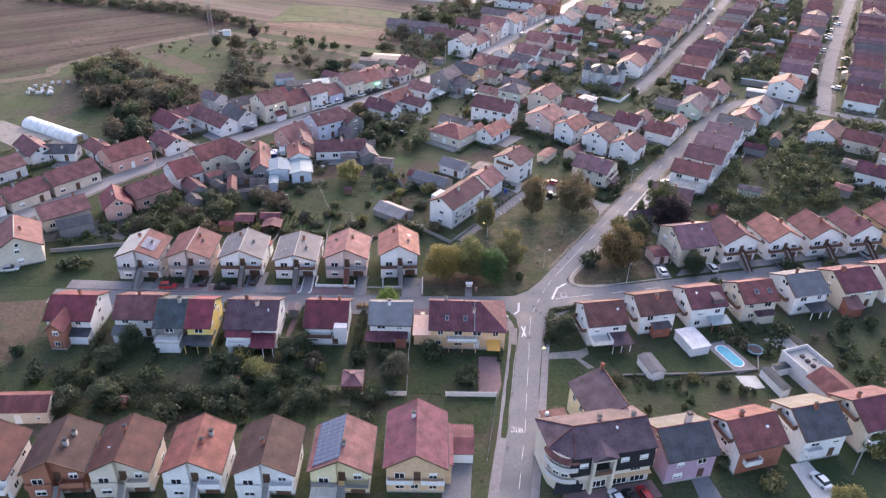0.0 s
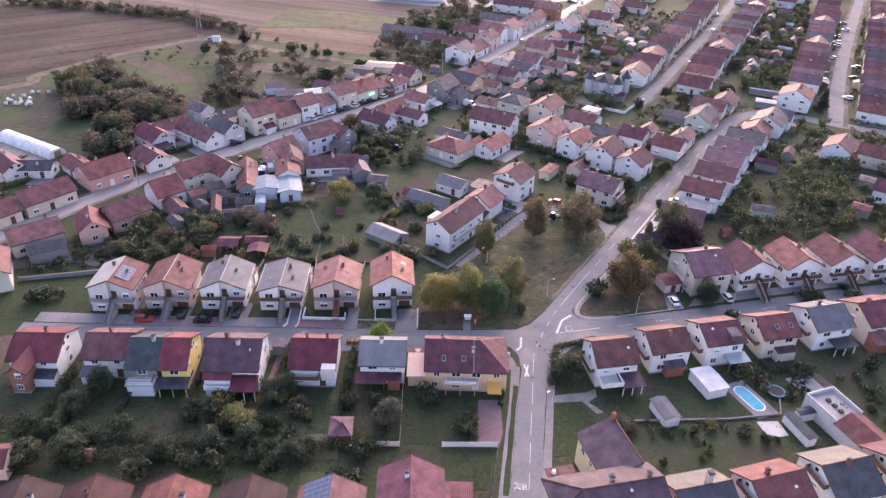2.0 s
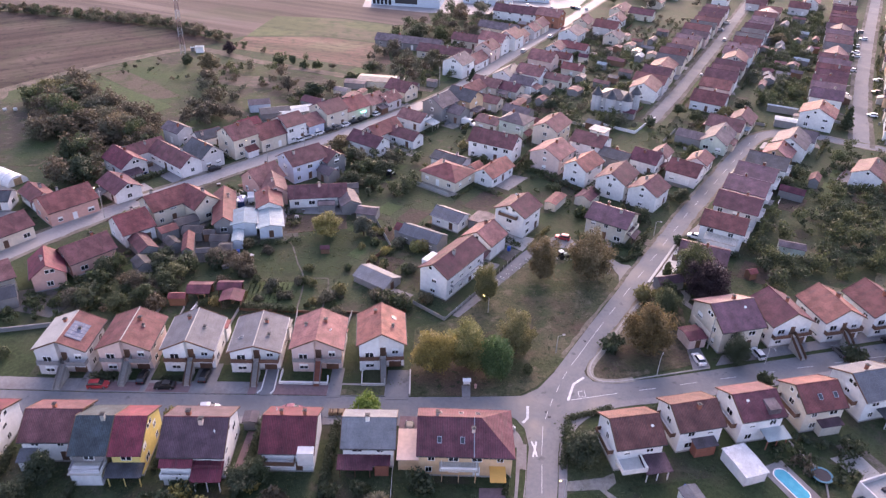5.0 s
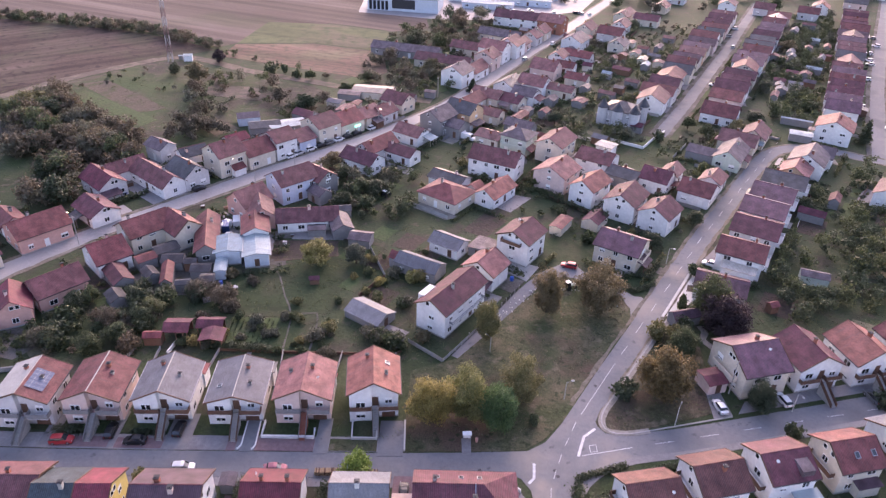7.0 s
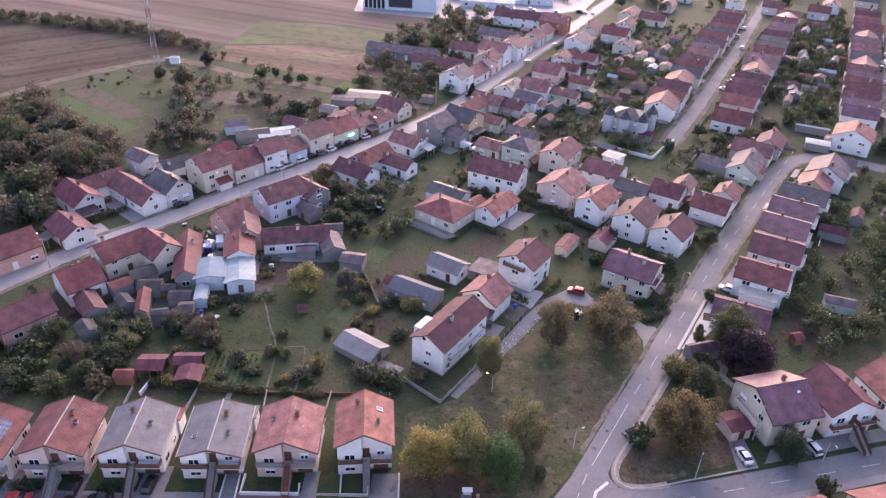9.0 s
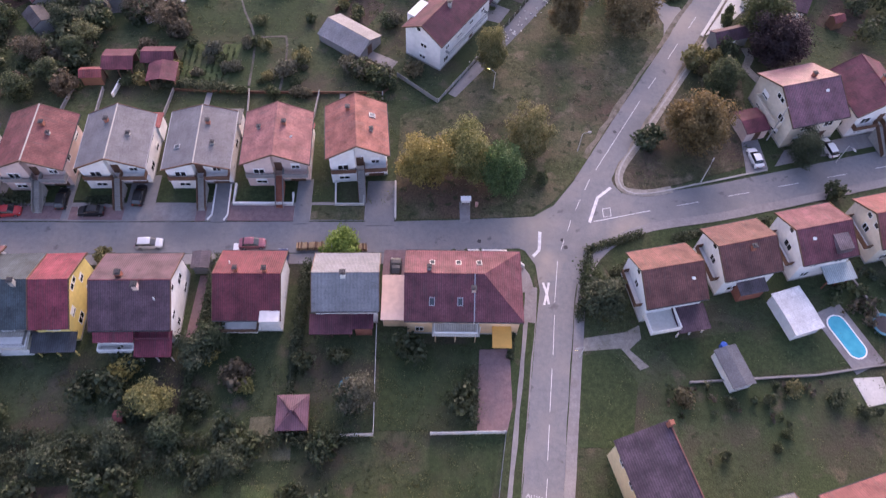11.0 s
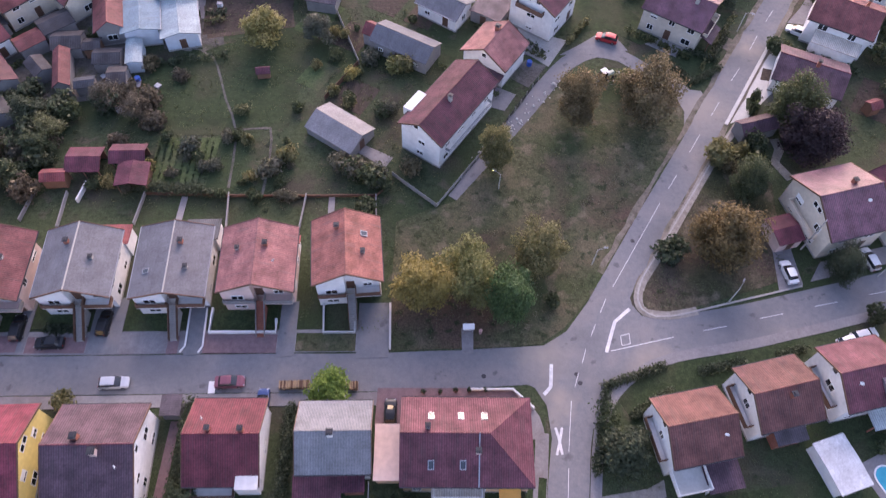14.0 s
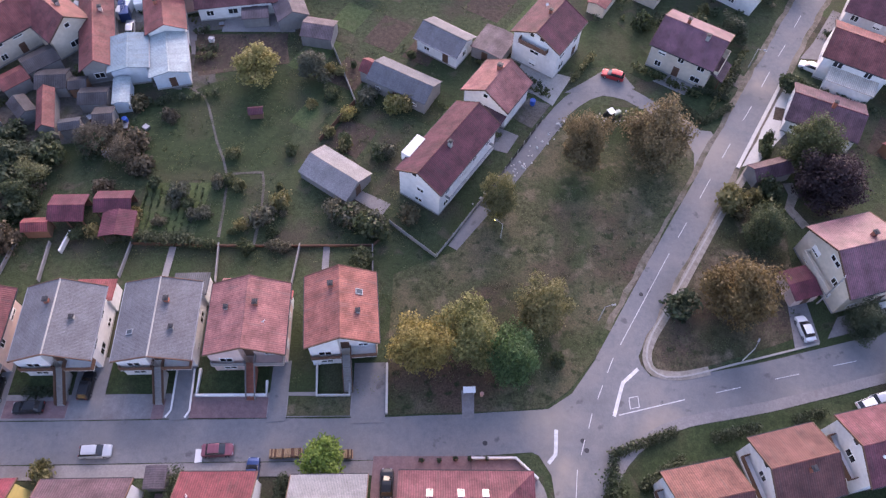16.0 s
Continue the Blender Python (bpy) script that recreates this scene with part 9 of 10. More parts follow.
m_.solid([(a, b, 0.12) for a, b in oval(1.02)], [(a, b, 0.172) for a, b in oval(1.02)])
part("water", m_, "pool_water", t_, "clear blue water")
sheet("patio_slab", [(63.9, 123.1), (68.3, 123.4), (69.0, 119.7), (65.0, 118.8)], 0.09, "concrete_light", "pale paved slab in the garden")
house(57.2, 132.8, 18, 4.9, 7.2, 2.5, 2.7, "sheetwhite", "white", windows="", name="container_shed", label="white box shed with a flat roof on the lawn")
house(46.0, 123.8, -73, 6.2, 3.6, 2.2, 2.7, "grey", "white", windows="", name="shed", label="white garden shed with a grey sheet roof")
house(-15.9, 116.1, 2, 4.4, 5.0, 2.2, 3.2, "maroonpurple", "timber", hip=(1, 1), windows="", name="garden_pavilion", label="garden pavilion with a mauve pyramid roof")
house(-39.1, 115.4, 0, 1.4, 1.6, 1.7, 2.1, "red", "timber", windows="", name="garden_hut", label="tiny red-roofed garden hut")
house(-59.1, 108.2, 0, 2.0, 2.0, 1.8, 2.4, "rust", "timber", windows="", name="garden_hut", label="tiny terracotta-roofed garden hut")
house(71.0, 120.4, -73, 7.4, 2.4, 2.2, 2.4, "green", "white", windows="", name="shed", label="narrow garden shed with a pale green roof")
house(74.2, 124.6, 16, 5.0, 2.0, 2.2, 2.4, "green", "white", windows="", name="shed", label="narrow garden shed with a pale green roof")
# roof-terrace building
t_ = thing("terrace_building", 80.2, 121.4, 0, -70, "white flat building with a walled roof terrace", "building")
m_ = Mesh()
m_.box(-7.6, 7.2, -3.4, 3.4, 0, 3.2)
part("wall", m_, "wall_offwhite", t_)
for x0, x1, y0, y1 in ((-7.6, 0, -3.4, -3.15), (-7.6, 0, 3.15, 3.4), (-7.6, -7.35, -3.15, 3.15)):
    m_ = Mesh()
    m_.box(x0, x1, y0, y1, 3.2, 4.1)
    part("parapet", m_, "wall_offwhite", t_)
m_ = Mesh()
m_.box(-7.3, 0, -3.1, 3.1, 3.2, 3.24)
part("terrace_floor", m_, "concrete", t_)
m_ = Mesh()
m_.solid([(0, -3.8, 3.2), (7.6, -3.8, 3.2), (7.6, 3.8, 3.2), (0, 3.8, 3.2)], [(0, -0.1, 5.0), (7.6, -0.1, 5.0), (7.6, 0.1, 5.0), (0, 0.1, 5.0)])
part("roof", m_, "roof_brownred", t_)
for i in range(3):
    m_ = Mesh()
    m_.box(-5.5 + i * 1.6, -4.7 + i * 1.6, -0.4, 0.4, 3.24, 3.7)
    tagged(part("terrace_seat", m_, "cloth_dark", t_))
sheet("grey_drive", [(74.7, 136.2), (80.3, 138.2), (82.4, 132.4), (78.1, 130.6)], 0.06, "concrete", "grey concrete drive beside a garden")
# trampoline
for x, y in ((70.9, 131.5), (-8.4, 120.0)):
    t_ = thing("trampoline", x, y, 0, 0, "round garden trampoline with a blue-green edge", "trampoline", "garden trampolines")
    m_ = Mesh()
    n = 20
    for i in range(n):
        a, b = 2 * math.pi * i / n, 2 * math.pi * (i + 1) / n
        m_.solid([(1.5 * math.cos(a), 1.5 * math.sin(a), 0.72), (1.9 * math.cos(a), 1.9 * math.sin(a), 0.72), (1.9 * math.cos(b), 1.9 * math.sin(b), 0.72), (1.5 * math.cos(b), 1.5 * math.sin(b), 0.72)],
                 [(1.5 * math.cos(a), 1.5 * math.sin(a), 0.8), (1.9 * math.cos(a), 1.9 * math.sin(a), 0.8), (1.9 * math.cos(b), 1.9 * math.sin(b), 0.8), (1.5 * math.cos(b), 1.5 * math.sin(b), 0.8)])
    part("edge_pad", m_, "wall_tealpad", t_)
    m_ = Mesh()
    m_.tube((0, 0, 0.74), (0, 0, 0.76), 1.5, 1.5, 20)
    part("mat", m_, "cloth_dark", t_)
    for i in range(5):
        a = 2 * math.pi * i / 5
        m_ = Mesh()
        m_.tube((1.8 * math.cos(a), 1.8 * math.sin(a), 0), (1.8 * math.cos(a), 1.8 * math.sin(a), 0.74), 0.03, 0.03, 6)
        part("leg", m_, "metal_grey", t_)

# ---- walls and fences ----
def garden_wall(pts, hh=0.9, w=0.22, mat="concrete_light", label="low pale concrete garden wall"):
    m = Mesh()
    ribbon(m, [np.array(p, float) for p in pts], -w / 2, w / 2, -0.1, hh)
    x, y = pts[0]
    t = thing("garden_wall", 0, 0, 0, 0, label, "wall", "garden walls")
    part("wall", m, mat, t)
    c = Mesh()
    ribbon(c, [np.array(p, float) for p in pts], -w / 2 - 0.05, w / 2 + 0.05, hh, hh + 0.06)
    part("coping", c, mat, t)


POST, PANEL = {}, {}


def grille(m, w, hh):
    """Upright bars and two rails as one welded lattice."""
    n = int(w / 0.22)
    xs = [0.06] + [0.1 + i * 0.22 + d for i in range(n) for d in (0, 0.04)] + [w - 0.02]
    zs = [0.1, 0.2, 0.26, hh - 0.2, hh - 0.14, hh]
    solid_ = {(i, j) for i in range(len(xs) - 1) for j in range(5) if i % 2 == 1 or j in (1, 3)}
    at = {}

    def corner(i, j, y):
        if (i, j, y) not in at:
            at[i, j, y] = len(m.v)
            m.v.append((xs[i], y, zs[j]))
        return at[i, j, y]
    for i, j in solid_:
        ring_ = ((i, j), (i + 1, j), (i + 1, j + 1), (i, j + 1))
        m.f += [tuple(corner(*c, -0.018) for c in ring_), tuple(corner(*c, 0.018) for c in reversed(ring_))]
        for c, e, nb in zip(ring_, ring_[1:] + ring_[:1], ((i, j - 1), (i + 1, j), (i, j + 1), (i - 1, j))):
            if nb not in solid_:
                m.f.append((corner(*c, 0.018), corner(*e, 0.018), corner(*e, -0.018), corner(*c, -0.018)))
    m.m = [0] * len(m.f)


def fence(p0, p1, hh=1.1, gap=2.5, mat="metal_grey", panel="metal_dark", solid=False, label="plain metal garden fence"):
    p0, p1 = np.array(p0, float), np.array(p1, float)
    L_ = np.hypot(*(p1 - p0))
    n = max(1, int(round(L_ / gap)))
    t = thing("fence", p0[0], p0[1], 0, math.degrees(math.atan2(*(p1 - p0)[::-1])), label, "fence", "garden fences")
    if (mat, hh) not in POST:
        m = Mesh()
        m.box(-0.06, 0.06, -0.06, 0.06, 0, hh + 0.1)
        POST[mat, hh] = m.data("post", mat)
    key = (panel, hh, round(L_ / n, 2), solid)
    if key not in PANEL:
        m = Mesh()
        w = L_ / n
        if solid:
            m.box(0.06, w - 0.06, -0.03, 0.03, 0.08, hh)
        else:
            grille(m, w, hh)
        PANEL[key] = m.data("panel", panel)
    for i in range(n + 1):
        part("post", POST[mat, hh], (), t, at=pose(i * L_ / n, 0, 0))
        if i < n:
            part("panel", PANEL[key], (), t, at=pose(i * L_ / n, 0, 0))


fence((2.8, 113.9), (13.0, 114.2), 1.3, 1.7, "wall_white", "wall_white", True, "white slab garden fence with posts")
fence((-9.3, 113.5), (-5.0, 113.6), 1.3, 2.1, "wall_white", "wall_white", True, "white slab garden fence with posts")
fence((13.1, 114.2), (10.4, 96.5), 1.2, 2.5, "metal_grey", "metal_grey", False, "thin grey fence along the pavement")
fence((-5.3, 130.0), (-5.0, 114.0), 1.2, 2.5, "concrete_light", "wall_white", False, "pale thin fence between two gardens")
fence((-3.9, 180.2), (3.4, 174.1), 1.1, 2.2, "concrete", "concrete", True, "weathered concrete panel fence")
fence((3.6, 174.3), (11.4, 185.7), 0.9, 2.2, "concrete_light", "concrete", True, "low concrete panel fence along the lane")
fence((11.4, 185.7), (21.8, 202.1), 1.1, 2.2, "concrete", "metal_dark", False, "dark railing on posts along the lane")
fence((-15.7, 218.5), (-10.8, 205.4), 1.2, 2.4, "concrete", "concrete", True, "weathered concrete panel fence")
fence((-10.8, 205.4), (-16.3, 196.6), 1.2, 2.4, "timber_brown", "timber_brown", True, "brown board fence between gardens")
for x0, y0, x1, y1 in ((-61.6, 169.6, -60.8, 175.0), (-55.5, 168.4, -55.6, 175.2), (-43.9, 169.4, -43.3, 175.4), (-29.5, 168.8, -30.0, 175.6), (-18.2, 168.4, -17.6, 175.8), (-6.0, 168.6, -6.4, 175.9)):
    garden_wall([(x0, y0), (x1, y1)], 0.8, 0.1, "wall_greyw", "thin weathered wall between two back gardens")
for x0, y0, x1, y1 in ((-37.3, 168.8, -37.0, 175.0), (-13.4, 169.0, -13.5, 175.6)):
    garden_wall([(x0, y0), (x1, y1)], 0.1, 0.9, "paving", "narrow paved garden path")
garden_wall([(-43.3, 175.3), (-30.2, 175.2), (-17.8, 175.5), (-6.4, 175.9), (-4.0, 178.4)], 0.6, 0.06, "timber_brown", "dark board fence closing the back gardens")
garden_wall([(-29.3, 155.0), (-29.3, 151.1), (-19.8, 151.3), (-19.9, 153.4)], 0.7, 0.25, "wall_white", "low white wall round a front garden")
garden_wall([(-13.2, 156.0), (-12.9, 151.4), (-8.4, 151.5), (-8.5, 156.0)], 0.7, 0.2, "concrete_light", "low pale wall round a front garden")
garden_wall([(-3.4, 156.4), (-3.2, 149.0)], 0.5, 0.2, "concrete_light", "low pale wall beside a drive")
garden_wall([(-30.2, 155.0), (-29.9, 149.0), (-30.4, 148.0)], 0.35, 0.14, "wall_white", "low white edging beside a drive")
garden_wall([(-32.6, 155.0), (-32.4, 149.0), (-33.0, 148.0)], 0.35, 0.14, "wall_white", "low white edging beside a drive")
garden_wall([(39.8, 122.0), (58.6, 123.4), (69.6, 125.3), (71.6, 131.5), (68.4, 140)], 0.4, 0.2, "wall_greyw", "low rough edging wall between gardens")
garden_wall([(-52.9, 177.1), (-53.6, 173.4)], 0.9, 0.2, "wall_white", "white garden wall behind a house")
garden_wall([(-99, 162.4), (-88.6, 165.0), (-77.6, 168.0)], 1.1, 0.2, "wall_greyw", "grey rendered wall behind a lawn")
garden_wall([(54.5, 193.0), (67.3, 213.8)], 0.2, 0.5, "concrete_light", "long white raised kerb beside the road")
garden_wall([(62, 300), (73, 293), (80, 303.5), (84.5, 309)], 1.0, 0.3, "wall_white", "long white wall round a corner plot")
garden_wall([(46, 304), (58, 297)], 1.0, 0.3, "concrete_light", "pale concrete garden wall")
garden_wall([(8.2, 143.0), (14.2, 143.1), (17.0, 140.4)], 0.9, 0.16, "wall_white", "white terrace balustrade beside the street")
sheet("house_terrace", [(8.3, 141.0), (13.8, 141.2), (16.4, 139.4), (16.9, 140.3), (14.2, 143.0), (8.3, 142.9)], 0.3, "paving_red", "pinkish tiled terrace of a house")

# firewood stacked along the street
rw = random.Random(4)
for x0, x1 in ((-18.4, -13.9), (-9.1, -7.4)):
    t_ = thing("firewood_stack", (x0 + x1) / 2, 143.3, 0.12, 3, "long stack of split firewood beside the street", "firewood", "firewood stacks")
    n = int((x1 - x0) / 0.24)
    for i in range(n):
        for j in range(4):
            m_ = Mesh()
            x_ = -(x1 - x0) / 2 + 0.12 + i * 0.24 + rw.uniform(-0.03, 0.03)
            r_ = rw.uniform(0.09, 0.13)
            m_.tube((x_, -0.55 + rw.uniform(-0.08, 0.08), 0.13 + j * 0.22), (x_ + rw.uniform(-0.04, 0.04), 0.55, 0.13 + j * 0.22), r_, r_, 6)
            part("log", m_, "timber_pale" if rw.random() < 0.7 else "timber_brown", t_)

# front gardens and drives of the third row
for i, (x0, x1, mat, lab) in enumerate((
    (-77.5, -68.4, "lawn", "small green front lawn behind a low wall"), (-65.5, -56.8, "lawn", "small green front lawn behind a low wall"), (-54.8, -47.3, "lawn", "small green front lawn behind a low wall"), (-41.6, -35.2, "lawn", "small green front lawn behind a low wall"), (-29.1, -19.9, "lawn", "small green front lawn behind a low wall"), (-12.8, -8.5, "lawn", "small green front lawn behind a low wall"))):
    sheet("front_lawn", [(x0, 151.2), (x1, 151.3), (x1, 156.4), (x0, 156.2)], 0.14, mat, lab)
for x0, x1, y0, y1, mat in ((-54.8, -46.4, 147.5, 150.0, "paving_red"), (-66.0, -56.0, 147.4, 150.0, "paving_red"), (-29.9, -19.5, 148.0, 151.0, "paving_red"), (-41.7, -35.0, 147.7, 150.5, "paving"), (-35.0, -33.4, 147.7, 150.5, "paving_red"), (-16.8, -8.2, 148.5, 151.4, "dry_grass")):
    sheet("forecourt", [(x0, y0), (x1, y0 + 0.2), (x1, y1 + 0.1), (x0, y1)], 0.135, mat, "paved forecourt in front of a house")
for x0, x1 in ((-46.3, -41.8), (-32.5, -30.1), (-19.4, -16.9), (-8.0, -3.4), (-56.6, -54.9), (-68.2, -65.8)):
    sheet("drive", [(x0, 147.6), (x1, 147.8), (x1, 156.6), (x0, 156.4)], 0.125, "asphalt", "grey paved drive to a garage")
sheet("forecourt_red", [(-4.6, 141.0), (8.0, 141.1), (13.6, 141.4), (13.9, 143.5), (-4.7, 143.2), (-4.9, 137.6), (-0.4, 137.6), (-0.4, 141)], 0.145, "paving_red", "red paved forecourt of the long house")
sheet("brick_drive", [(9.8, 126.6), (14.2, 126.8), (14.2, 118), (13.3, 114.4), (9.2, 114.4), (9.2, 118)], 0.07, "paving_red", "red paved drive beside the road")
sheet("lawn_plot", [(-4.4, 114.4), (8.6, 114.5), (8.8, 127.4), (-4.8, 127.4)], 0.05, "lawn", "green back lawn behind the houses")
sheet("lawn_corner", [(24.6, 126.0), (29.8, 126.4), (32.4, 121.8), (30.4, 112.5), (22.6, 112.4)], 0.05, "lawn", "green lawn beside the road")
sheet("front_garden", [(28.8, 142.6), (33, 146.0), (38, 147.8), (50, 150.2), (57, 152), (55, 148), (44, 144), (37, 143), (31, 138.4)], 0.05, "lawn", "dark green front garden along the street")
sheet("lawn_pool", [(36, 128), (53, 131), (61, 136), (69, 140), (70, 131), (69, 126), (58, 124), (40, 122.4)], 0.045, "lawn", "green back lawn round the pool")
sheet("garden_path", [(24.6, 128.6), (31.5, 129.8), (33.8, 131), (33.8, 128.8), (31.8, 127.0), (34.4, 124.4), (33.0, 123.8), (30.6, 127.2), (24.6, 126.6)], 0.06, "gravel", "pale garden path through the lawn")
sheet("lawn_near", [(2.6, 104.2), (10.6, 104.2), (12.4, 113.4), (2.8, 113.4)], 0.05, "lawn", "green lawn beside the garage")
sheet("side_drive", [(66.9, 90.4), (71.8, 91.8), (69.6, 99.8), (66.0, 98.8)], 0.06, "concrete_light", "pale concrete drive between two houses")
sheet("side_drive", [(47.0, 89.6), (51.0, 90.6), (49.9, 95.8), (46.6, 95.0)], 0.06, "asphalt", "grey asphalt drive before a house")
sheet("near_drive", [(2.0, 80), (6.8, 80), (7.8, 96.4), (2.8, 96.4)], 0.05, "asphalt", "grey paved drive to the garage")
sheet("orchard_lawn", [(-52.5, 187), (-43, 187.6), (-31, 188), (-22, 190), (-20, 206), (-24, 213), (-41, 208), (-47, 204)], 0.03, "lawn", "broad green orchard lawn")
sheet("lane_head", [(26.4, 209.2), (30.6, 212.2), (34, 214.9), (37.6, 214.2), (39.4, 210.8), (36, 209.6), (31, 209.4)], 0.058, "asphalt", "worn asphalt head of the lane")
sheet("corner_lawn", [(50.4, 203.2), (54.2, 203.6), (56.8, 209.8), (51.6, 213.2), (46.6, 207.6)], 0.044, "lawn", "dark green front lawn behind a hedge")
sheet("house_lawn", [(26, 214), (36, 216.5), (42, 212.4), (46, 214), (38, 228), (28, 228)], 0.04, "lawn", "green lawn beside a house")
sheet("vegetable_plot", [(-43.6, 177.4), (-34.2, 177.2), (-33, 187.4), (-43.4, 187)], 0.045, "plot_green", "half-dug vegetable plot with weeds")
sheet("bare_plot", [(-41.3, 219.6), (-24.7, 221.6), (-23.4, 214.6), (-39.2, 210.8)], 0.045, "soil", "bare dug plot behind a barn")
sheet("west_lawn", [(-95, 162.6), (-82.4, 166), (-80.4, 152.4), (-88, 149)], 0.045, "lawn", "green lawn within a low wall")
sheet("far_lawn", [(56, 338), (70, 334), (84, 368), (70, 376)], 0.04, "meadow", "green plot between gardens")
sheet("yard", [(-64, 232), (-56, 224), (-52, 224), (-50, 228), (-58, 236)], 0.05, "gravel", "gravel yard with parked vans")
sheet("house_apron", [(24, 206), (17, 212), (19, 216), (28, 213)], 0.06, "concrete", "concrete apron in front of a house")
gp = Mesh()
ribbon(gp, smooth_line([(-42.2, 208.4), (-37.4, 206.1), (-33.6, 195.9), (-30.9, 189.1), (-30.4, 177)]), -0.2, 0.2, -0.05, 0.05, 0.05, 2)
structure("garden_footpath", gp, "yard_ground", "narrow trodden garden path")
gp = Mesh()
ribbon(gp, smooth_line([(-30.9, 189.1), (-28, 189.5), (-25.2, 189.7)], 1.5), -0.2, 0.2, -0.1, 0.064, 0.06, 3)
ribbon(gp, smooth_line([(-25.2, 189.9), (-24.5, 185), (-24.8, 174.8)], 1.5), -0.2, 0.2, -0.1, 0.06, 0.06, 4)
structure("garden_footpath", gp, "yard_ground", "narrow trodden garden path")
sheet("dug_bed", [(-41.2, 221.3), (-24.4, 222.2), (-24.1, 214.8), (-40.2, 211.8)], 0.046, "bed_dug", "dark dug garden bed beside the workshop")
sheet("courtyard", [(-36.5, 226.4), (-23.6, 228.6), (-23.2, 222.7), (-36.8, 222.2)], 0.05, "paving", "worn concrete courtyard behind the workshop")
sheet("shed_yard", [(-9.1, 186.7), (-3.9, 184.0), (-5.2, 181.8), (-9.9, 184.9)], 0.05, "paving", "small paved yard at the barn door")
# lit shop sign on the high street
sg = thing("shop_sign", -27.0, 295.0, 0, 48, "green lit sign plate on the house front", "sign")
sm = Mesh()
sm.box(-1.3, 1.3, -0.08, 0.08, 3.4, 4.1)
part("sign_plate", sm, "neon_green", sg)
sm = Mesh()
sm.box(-1.2, -1.1, -0.05, 0.05, 0, 3.4)
sm.box(1.1, 1.2, -0.05, 0.05, 0, 3.4)
part("bracket", sm, "metal_dark", sg)

# paint on the junction
mark([(20.0, 147.2), (19.65, 143.8), (18.6, 142.6)], 0.08, 0.5, "stop_line")
mark([(28.2, 149.2), (30.0, 154.1), (32.5, 156.3)], 0.08, 0.5, "stop_line")
mark([(28.9, 149.4), (38.5, 151.8)], 0.08, 0.12, "edge_line")
mark([(30.6, 151.9), (31.9, 152.2), (31.9, 150.6), (30.6, 150.3), (30.6, 151.8)], 0.08, 0.12, "painted_triangle")
mark([(19.85, 137.9), (20.25, 136.2), (20.5, 134.2)], 0.08, 0.35, "painted_cross")
mark([(20.75, 137.9), (20.3, 136.0), (19.75, 134.1)], 0.086, 0.35, "painted_cross")
txt = bpy.data.curves.new("road_lettering", "FONT")
txt.body, txt.size, txt.extrude, txt.align_x = "VRTIĆ", 1.0, 0.004, "CENTER"
txt.materials.append(MATS["road_paint"])
tob = new("road_lettering", txt)
tob.parent = road_ob
tob.matrix_world = pose(16.6, 106.0, 0.075, 0, 0, 172) @ Matrix.Diagonal((0.85, 2.0, 1, 1))
tagged(tob, "white lettering painted on the asphalt")

# ---- the trading estate at the far end ----
t_ = thing("trading_hall", -20.0, 492, 0, -8, "large white trading hall with a dark front panel", "hall")
m_ = Mesh()
m_.box(-20, 20, -10, 10, 0, 7)
part("wall", m_, "wall_tinw", t_)
m_ = Mesh()
m_.box(-20.3, 20.3, -10.3, 10.3, 7, 7.5)
part("roof", m_, "roof_tinwhite", t_)
m_ = Mesh()
m_.box(-6, 7, -10.12, -10, 1.5, 6.4)
part("front_panel", m_, "metal_dark", t_, "dark front panel")
for i in range(5):
    m_ = Mesh()
    m_.box(-19 + i * 2.3, -17.4 + i * 2.3, -10.1, -10, 0.4, 5.2)
    part("window", m_, "glass_pane", t_)
sheet("trading_yard", [(-46, 476), (0, 466), (30, 470), (44, 476), (84, 500), (100, 540), (80, 580), (-46, 560)], 0.06, "asphalt_pale", "pale paved trading yard")
for x, y, L_, W_, hh in ((28, 498, 30, 8, 3.6), (50, 512, 34, 9, 3.8), (18, 516, 26, 8, 4.5), (40, 535, 50, 14, 6), (8, 540, 30, 14, 6), (66, 530, 16, 8, 3.5)):
    house(x, y, -8, L_, W_, hh, hh + 0.5, "tinwhite", "tinw", windows="f", name="trade_building", label="long white trade building with a flat metal roof", far=True)
rt = random.Random(8)
for i in range(26):
    car(rt.uniform(14, 88), rt.choice((488, 491.5, 505, 523)) + rt.uniform(-0.4, 0.4) + 4, 85 + rt.uniform(-6, 6), rt.choice(("white", "white", "silver", "black", "grey", "red")), "hatch", 0.07)

# blue water tank and barrels in the yards
for x, y in ((20.4, 206.2), (-61.5, 222.0), (-58.8, 231.0), (-49.5, 199.6), (45.6, 127.6)):
    t_ = thing("water_barrel", x, y, 0.05, 0, "blue plastic water barrel standing in a yard", "barrel", "blue barrels")
    m_ = Mesh()
    m_.tube((0, 0, 0), (0, 0, 0.2), 0.42, 0.5, 12)
    m_.tube((0, 0, 0.2), (0, 0, 1.1), 0.5, 0.5, 12)
    part("barrel", m_, "plastic_blue", t_)
    l__ = Mesh()
    l__.tube((0, 0, 1.1), (0, 0, 1.16), 0.46, 0.4, 12)
    part("lid", l__, "plastic_blue", t_)
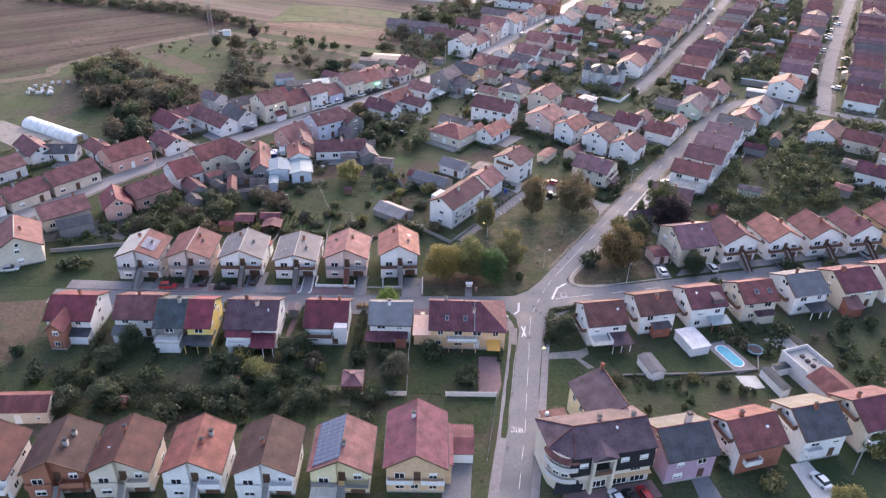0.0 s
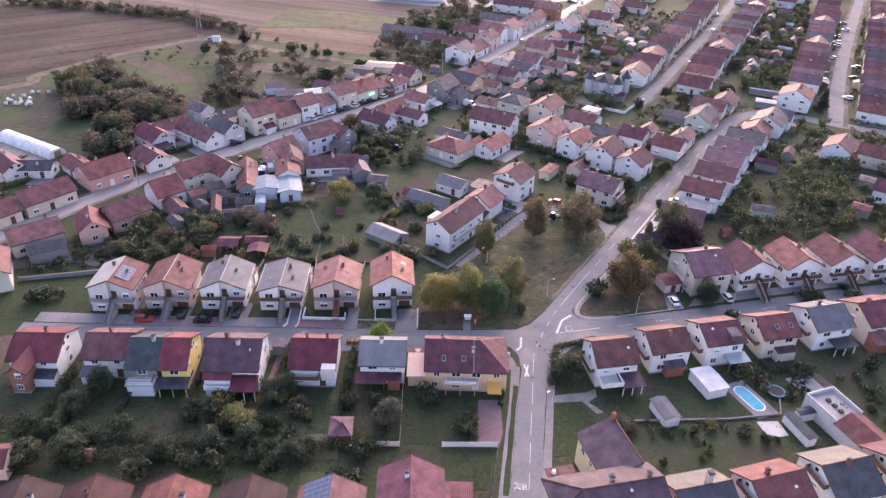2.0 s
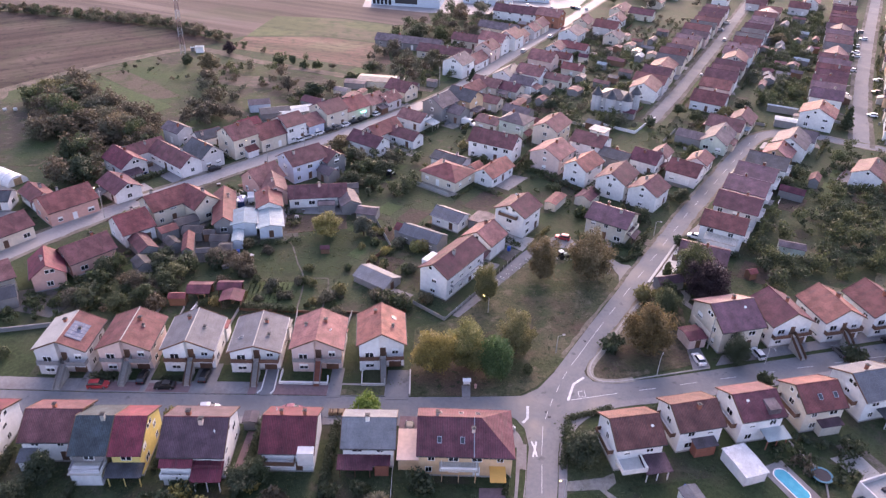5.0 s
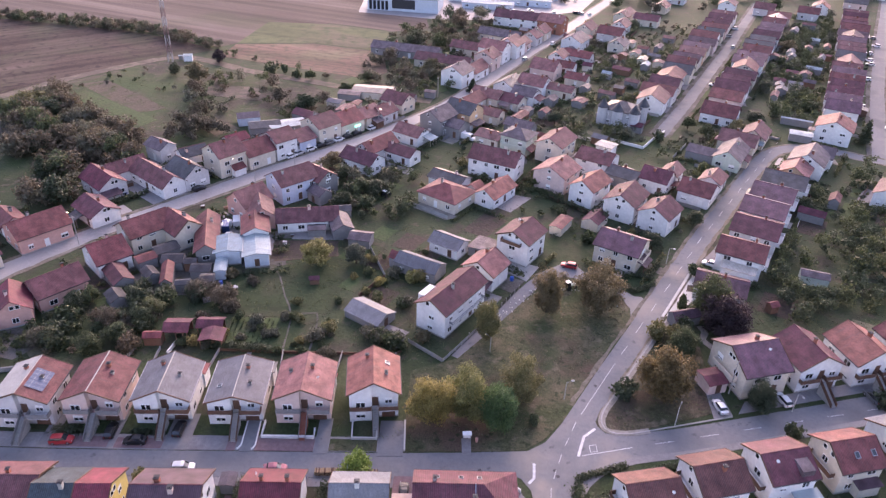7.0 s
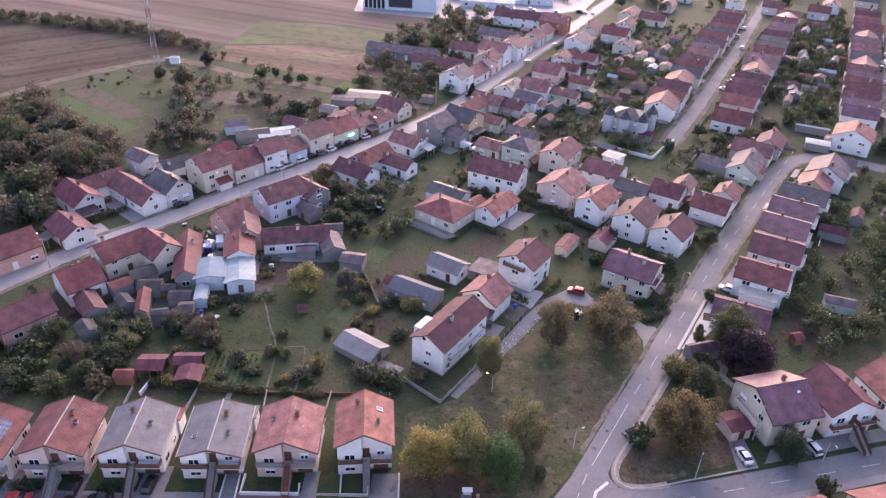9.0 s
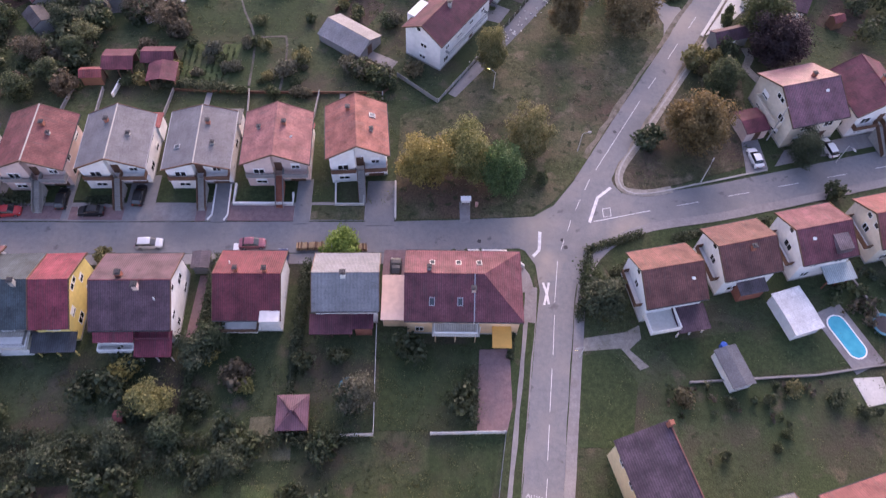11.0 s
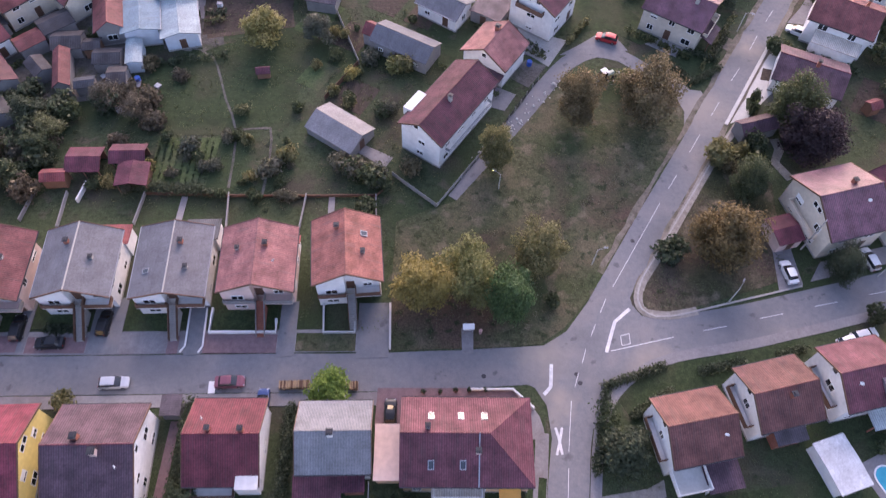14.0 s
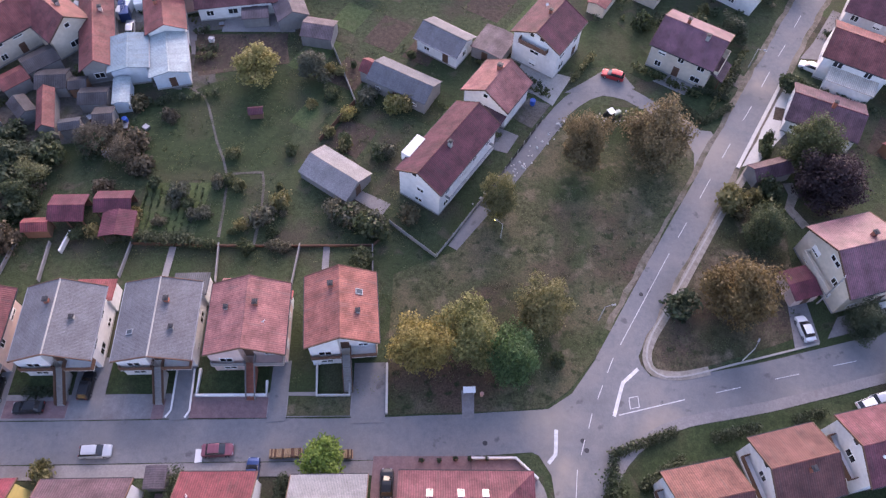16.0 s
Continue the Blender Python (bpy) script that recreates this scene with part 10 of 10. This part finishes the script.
# yard clutter: crates, boards and heaps
ry = random.Random(31)
for i in range(34):
    x, y = ry.choice(((-58, 208), (-66, 203), (-50, 198), (-36, 222), (-60, 232), (-70, 212), (-20, 224), (16, 214)))
    x, y = x + ry.uniform(-6, 6), y + ry.uniform(-6, 6)
    if not free(x, y, 0.6):
        continue
    t_ = thing("crate", x, y, 0.03, ry.uniform(0, 180), "weathered wooden crate standing in a yard", "crate", "yard clutter")
    a, b, c = ry.uniform(0.4, 0.9), ry.uniform(0.3, 0.6), ry.uniform(0.3, 0.8)
    m_ = Mesh()
    m_.box(-a, a, -b, b, 0, c)
    part("box", m_, ry.choice(("timber_pale", "timber_brown", "metal_grey", "concrete", "plastic_white")), t_)
    m_ = Mesh()
    m_.box(-a - 0.04, a + 0.04, -b - 0.04, b + 0.04, c, c + 0.06)
    part("lid", m_, ry.choice(("timber_brown", "metal_grey")), t_)
sheet("soil_strip", [(-104, 108), (-92, 110), (-86, 128), (-90, 142), (-102, 140)], 0.03, "soil", "bare brown garden soil beside a house")

# flower pots along the terrace wall beside the street
for x_, y_ in ((1.7, 142.6), (4.0, 142.6), (6.2, 142.9), (8.1, 142.9), (10.3, 143.0)):
    t_ = thing("flower_pot", x_, y_, 0.14, 0, "dark flower pot with a clipped shrub on the terrace", "flower pot", "pots on the terrace")
    p_ = Mesh()
    p_.tube((0, 0, 0), (0, 0, 0.5), 0.22, 0.32, 10)
    part("pot", p_, "brick_red", t_)
    part("shrub", leaves(np.random.RandomState(int(x_ * 10)), [(0, 0, 0.72, 0.38, 0.34)], 130, 0.07), "leaf_dark", t_)
# parked things in the old yard
for x_, y_, a_, c_, k_ in ((-55.0, 226.6, 80, "white", "van"), (-53.4, 221.8, 100, "silver", "hatch"), (-31.8, 210.6, 20, "white", "hatch")):
    if x_ < -40:
        car(x_, y_, a_, c_, k_)
sheet("white_cover", [(-28.2, 143.8), (-27.2, 143.8), (-27.2, 142.1), (-28.1, 142.0)], 0.15, "plastic_white", "white sheet lying on the pavement")

# pale rubble along the lane and beside the road mouth
rr_ = random.Random(61)
st_ = Mesh()
for (ax, ay), (bx_, by_), n, sp in (((9, 184.5), (25.5, 203.5), 46, 0.9), ((39, 202.5), (44, 198), 24, 0.8), ((30, 204), (38, 205), 24, 0.8)):
    for i in range(n):
        f = rr_.random()
        x_, y_, r_ = ax + (bx_ - ax) * f + rr_.gauss(0, sp) + 0.8, ay + (by_ - ay) * f + rr_.gauss(0, sp) - 0.8, rr_.uniform(0.08, 0.3)
        a_ = rr_.uniform(0, 6.28)
        base = [(x_ + r_ * rr_.uniform(0.7, 1.2) * math.cos(a_ + k * 1.257), y_ + r_ * rr_.uniform(0.7, 1.2) * math.sin(a_ + k * 1.257)) for k in range(5)]
        st_.solid([(px, py, 0.05) for px, py in base], [(x_ + (px - x_) * 0.6, y_ + (py - y_) * 0.6, 0.08 + r_ * 0.7) for px, py in base])
tagged(new("rubble", st_.data("rubble", "concrete_light")), "pale stones and rubble scattered along the grass edge", "rubble", "", "stuff")


def satellite_dish(h, u, v, face=-60):
    """A small dish on a bracket, standing on the roof slope."""
    z = h["zr"] - (h["zr"] - h["ze"]) * abs(v) / (h["W"] / 2)
    c = Mesh()
    n = 12
    rim = [(0.3 * math.cos(2 * math.pi * i / n), 0.3 * math.sin(2 * math.pi * i / n)) for i in range(n)]
    c.solid([(a * 0.25, b * 0.25, -0.1) for a, b in rim], [(a, b, 0.04) for a, b in rim])
    k = part("satellite_dish", c, "plastic_white", h, "white satellite dish", at=pose(u, v, z + 0.7, 72, 0, face))
    b = Mesh()
    b.tube((u, v, z - 0.1), (u, v, z + 0.68), 0.03, 0.03, 6)
    part("bracket", b, "metal_grey", h)


for h_, u, v in ((b8, 2.6, -2.2), (b10, -2.4, -1.8), (b4, 3.6, -2.6), (b5, -2.8, 2.2), (ar3, 1.8, -2.4), (d1, 2.0, -2.2), (C["c5"], 1.4, 2.6), (A["a2"], 2.2, -1.8), (m3, 2.4, 2.2), (AR, 3.0, -1.6)):
    satellite_dish(h_, u, v, HOUSE_RNG.uniform(-80, -40))

# ---- view fit ----
# the plan above, warped to fit the camera's view: a slight stretch that grows with the distance from the junction
def view_warp(x, y):
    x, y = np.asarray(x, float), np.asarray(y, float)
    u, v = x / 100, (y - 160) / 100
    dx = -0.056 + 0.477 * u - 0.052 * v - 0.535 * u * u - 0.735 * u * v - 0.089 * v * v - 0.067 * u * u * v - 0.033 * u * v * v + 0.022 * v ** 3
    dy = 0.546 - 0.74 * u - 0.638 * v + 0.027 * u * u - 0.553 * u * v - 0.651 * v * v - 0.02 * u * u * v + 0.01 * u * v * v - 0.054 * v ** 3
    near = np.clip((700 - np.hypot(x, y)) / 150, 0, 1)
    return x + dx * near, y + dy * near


WARPED = set()


def fit_to_view(ob):
    """Fits all to the camera's view: things move as a whole; sheets and strips laid out in world metres move corner by
    corner, with their parts.
    """
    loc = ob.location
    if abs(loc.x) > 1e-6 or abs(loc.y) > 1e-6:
        loc.x, loc.y = (float(q) for q in view_warp(loc.x, loc.y))
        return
    if ob.type == "MESH" and ob.data.name not in WARPED:
        WARPED.add(ob.data.name)
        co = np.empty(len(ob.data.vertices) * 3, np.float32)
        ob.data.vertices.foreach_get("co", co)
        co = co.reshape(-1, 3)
        co[:, 0], co[:, 1] = view_warp(co[:, 0], co[:, 1])
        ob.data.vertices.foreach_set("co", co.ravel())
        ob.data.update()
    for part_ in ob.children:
        fit_to_view(part_)


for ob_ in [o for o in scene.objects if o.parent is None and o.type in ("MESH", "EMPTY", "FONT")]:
    fit_to_view(ob_)
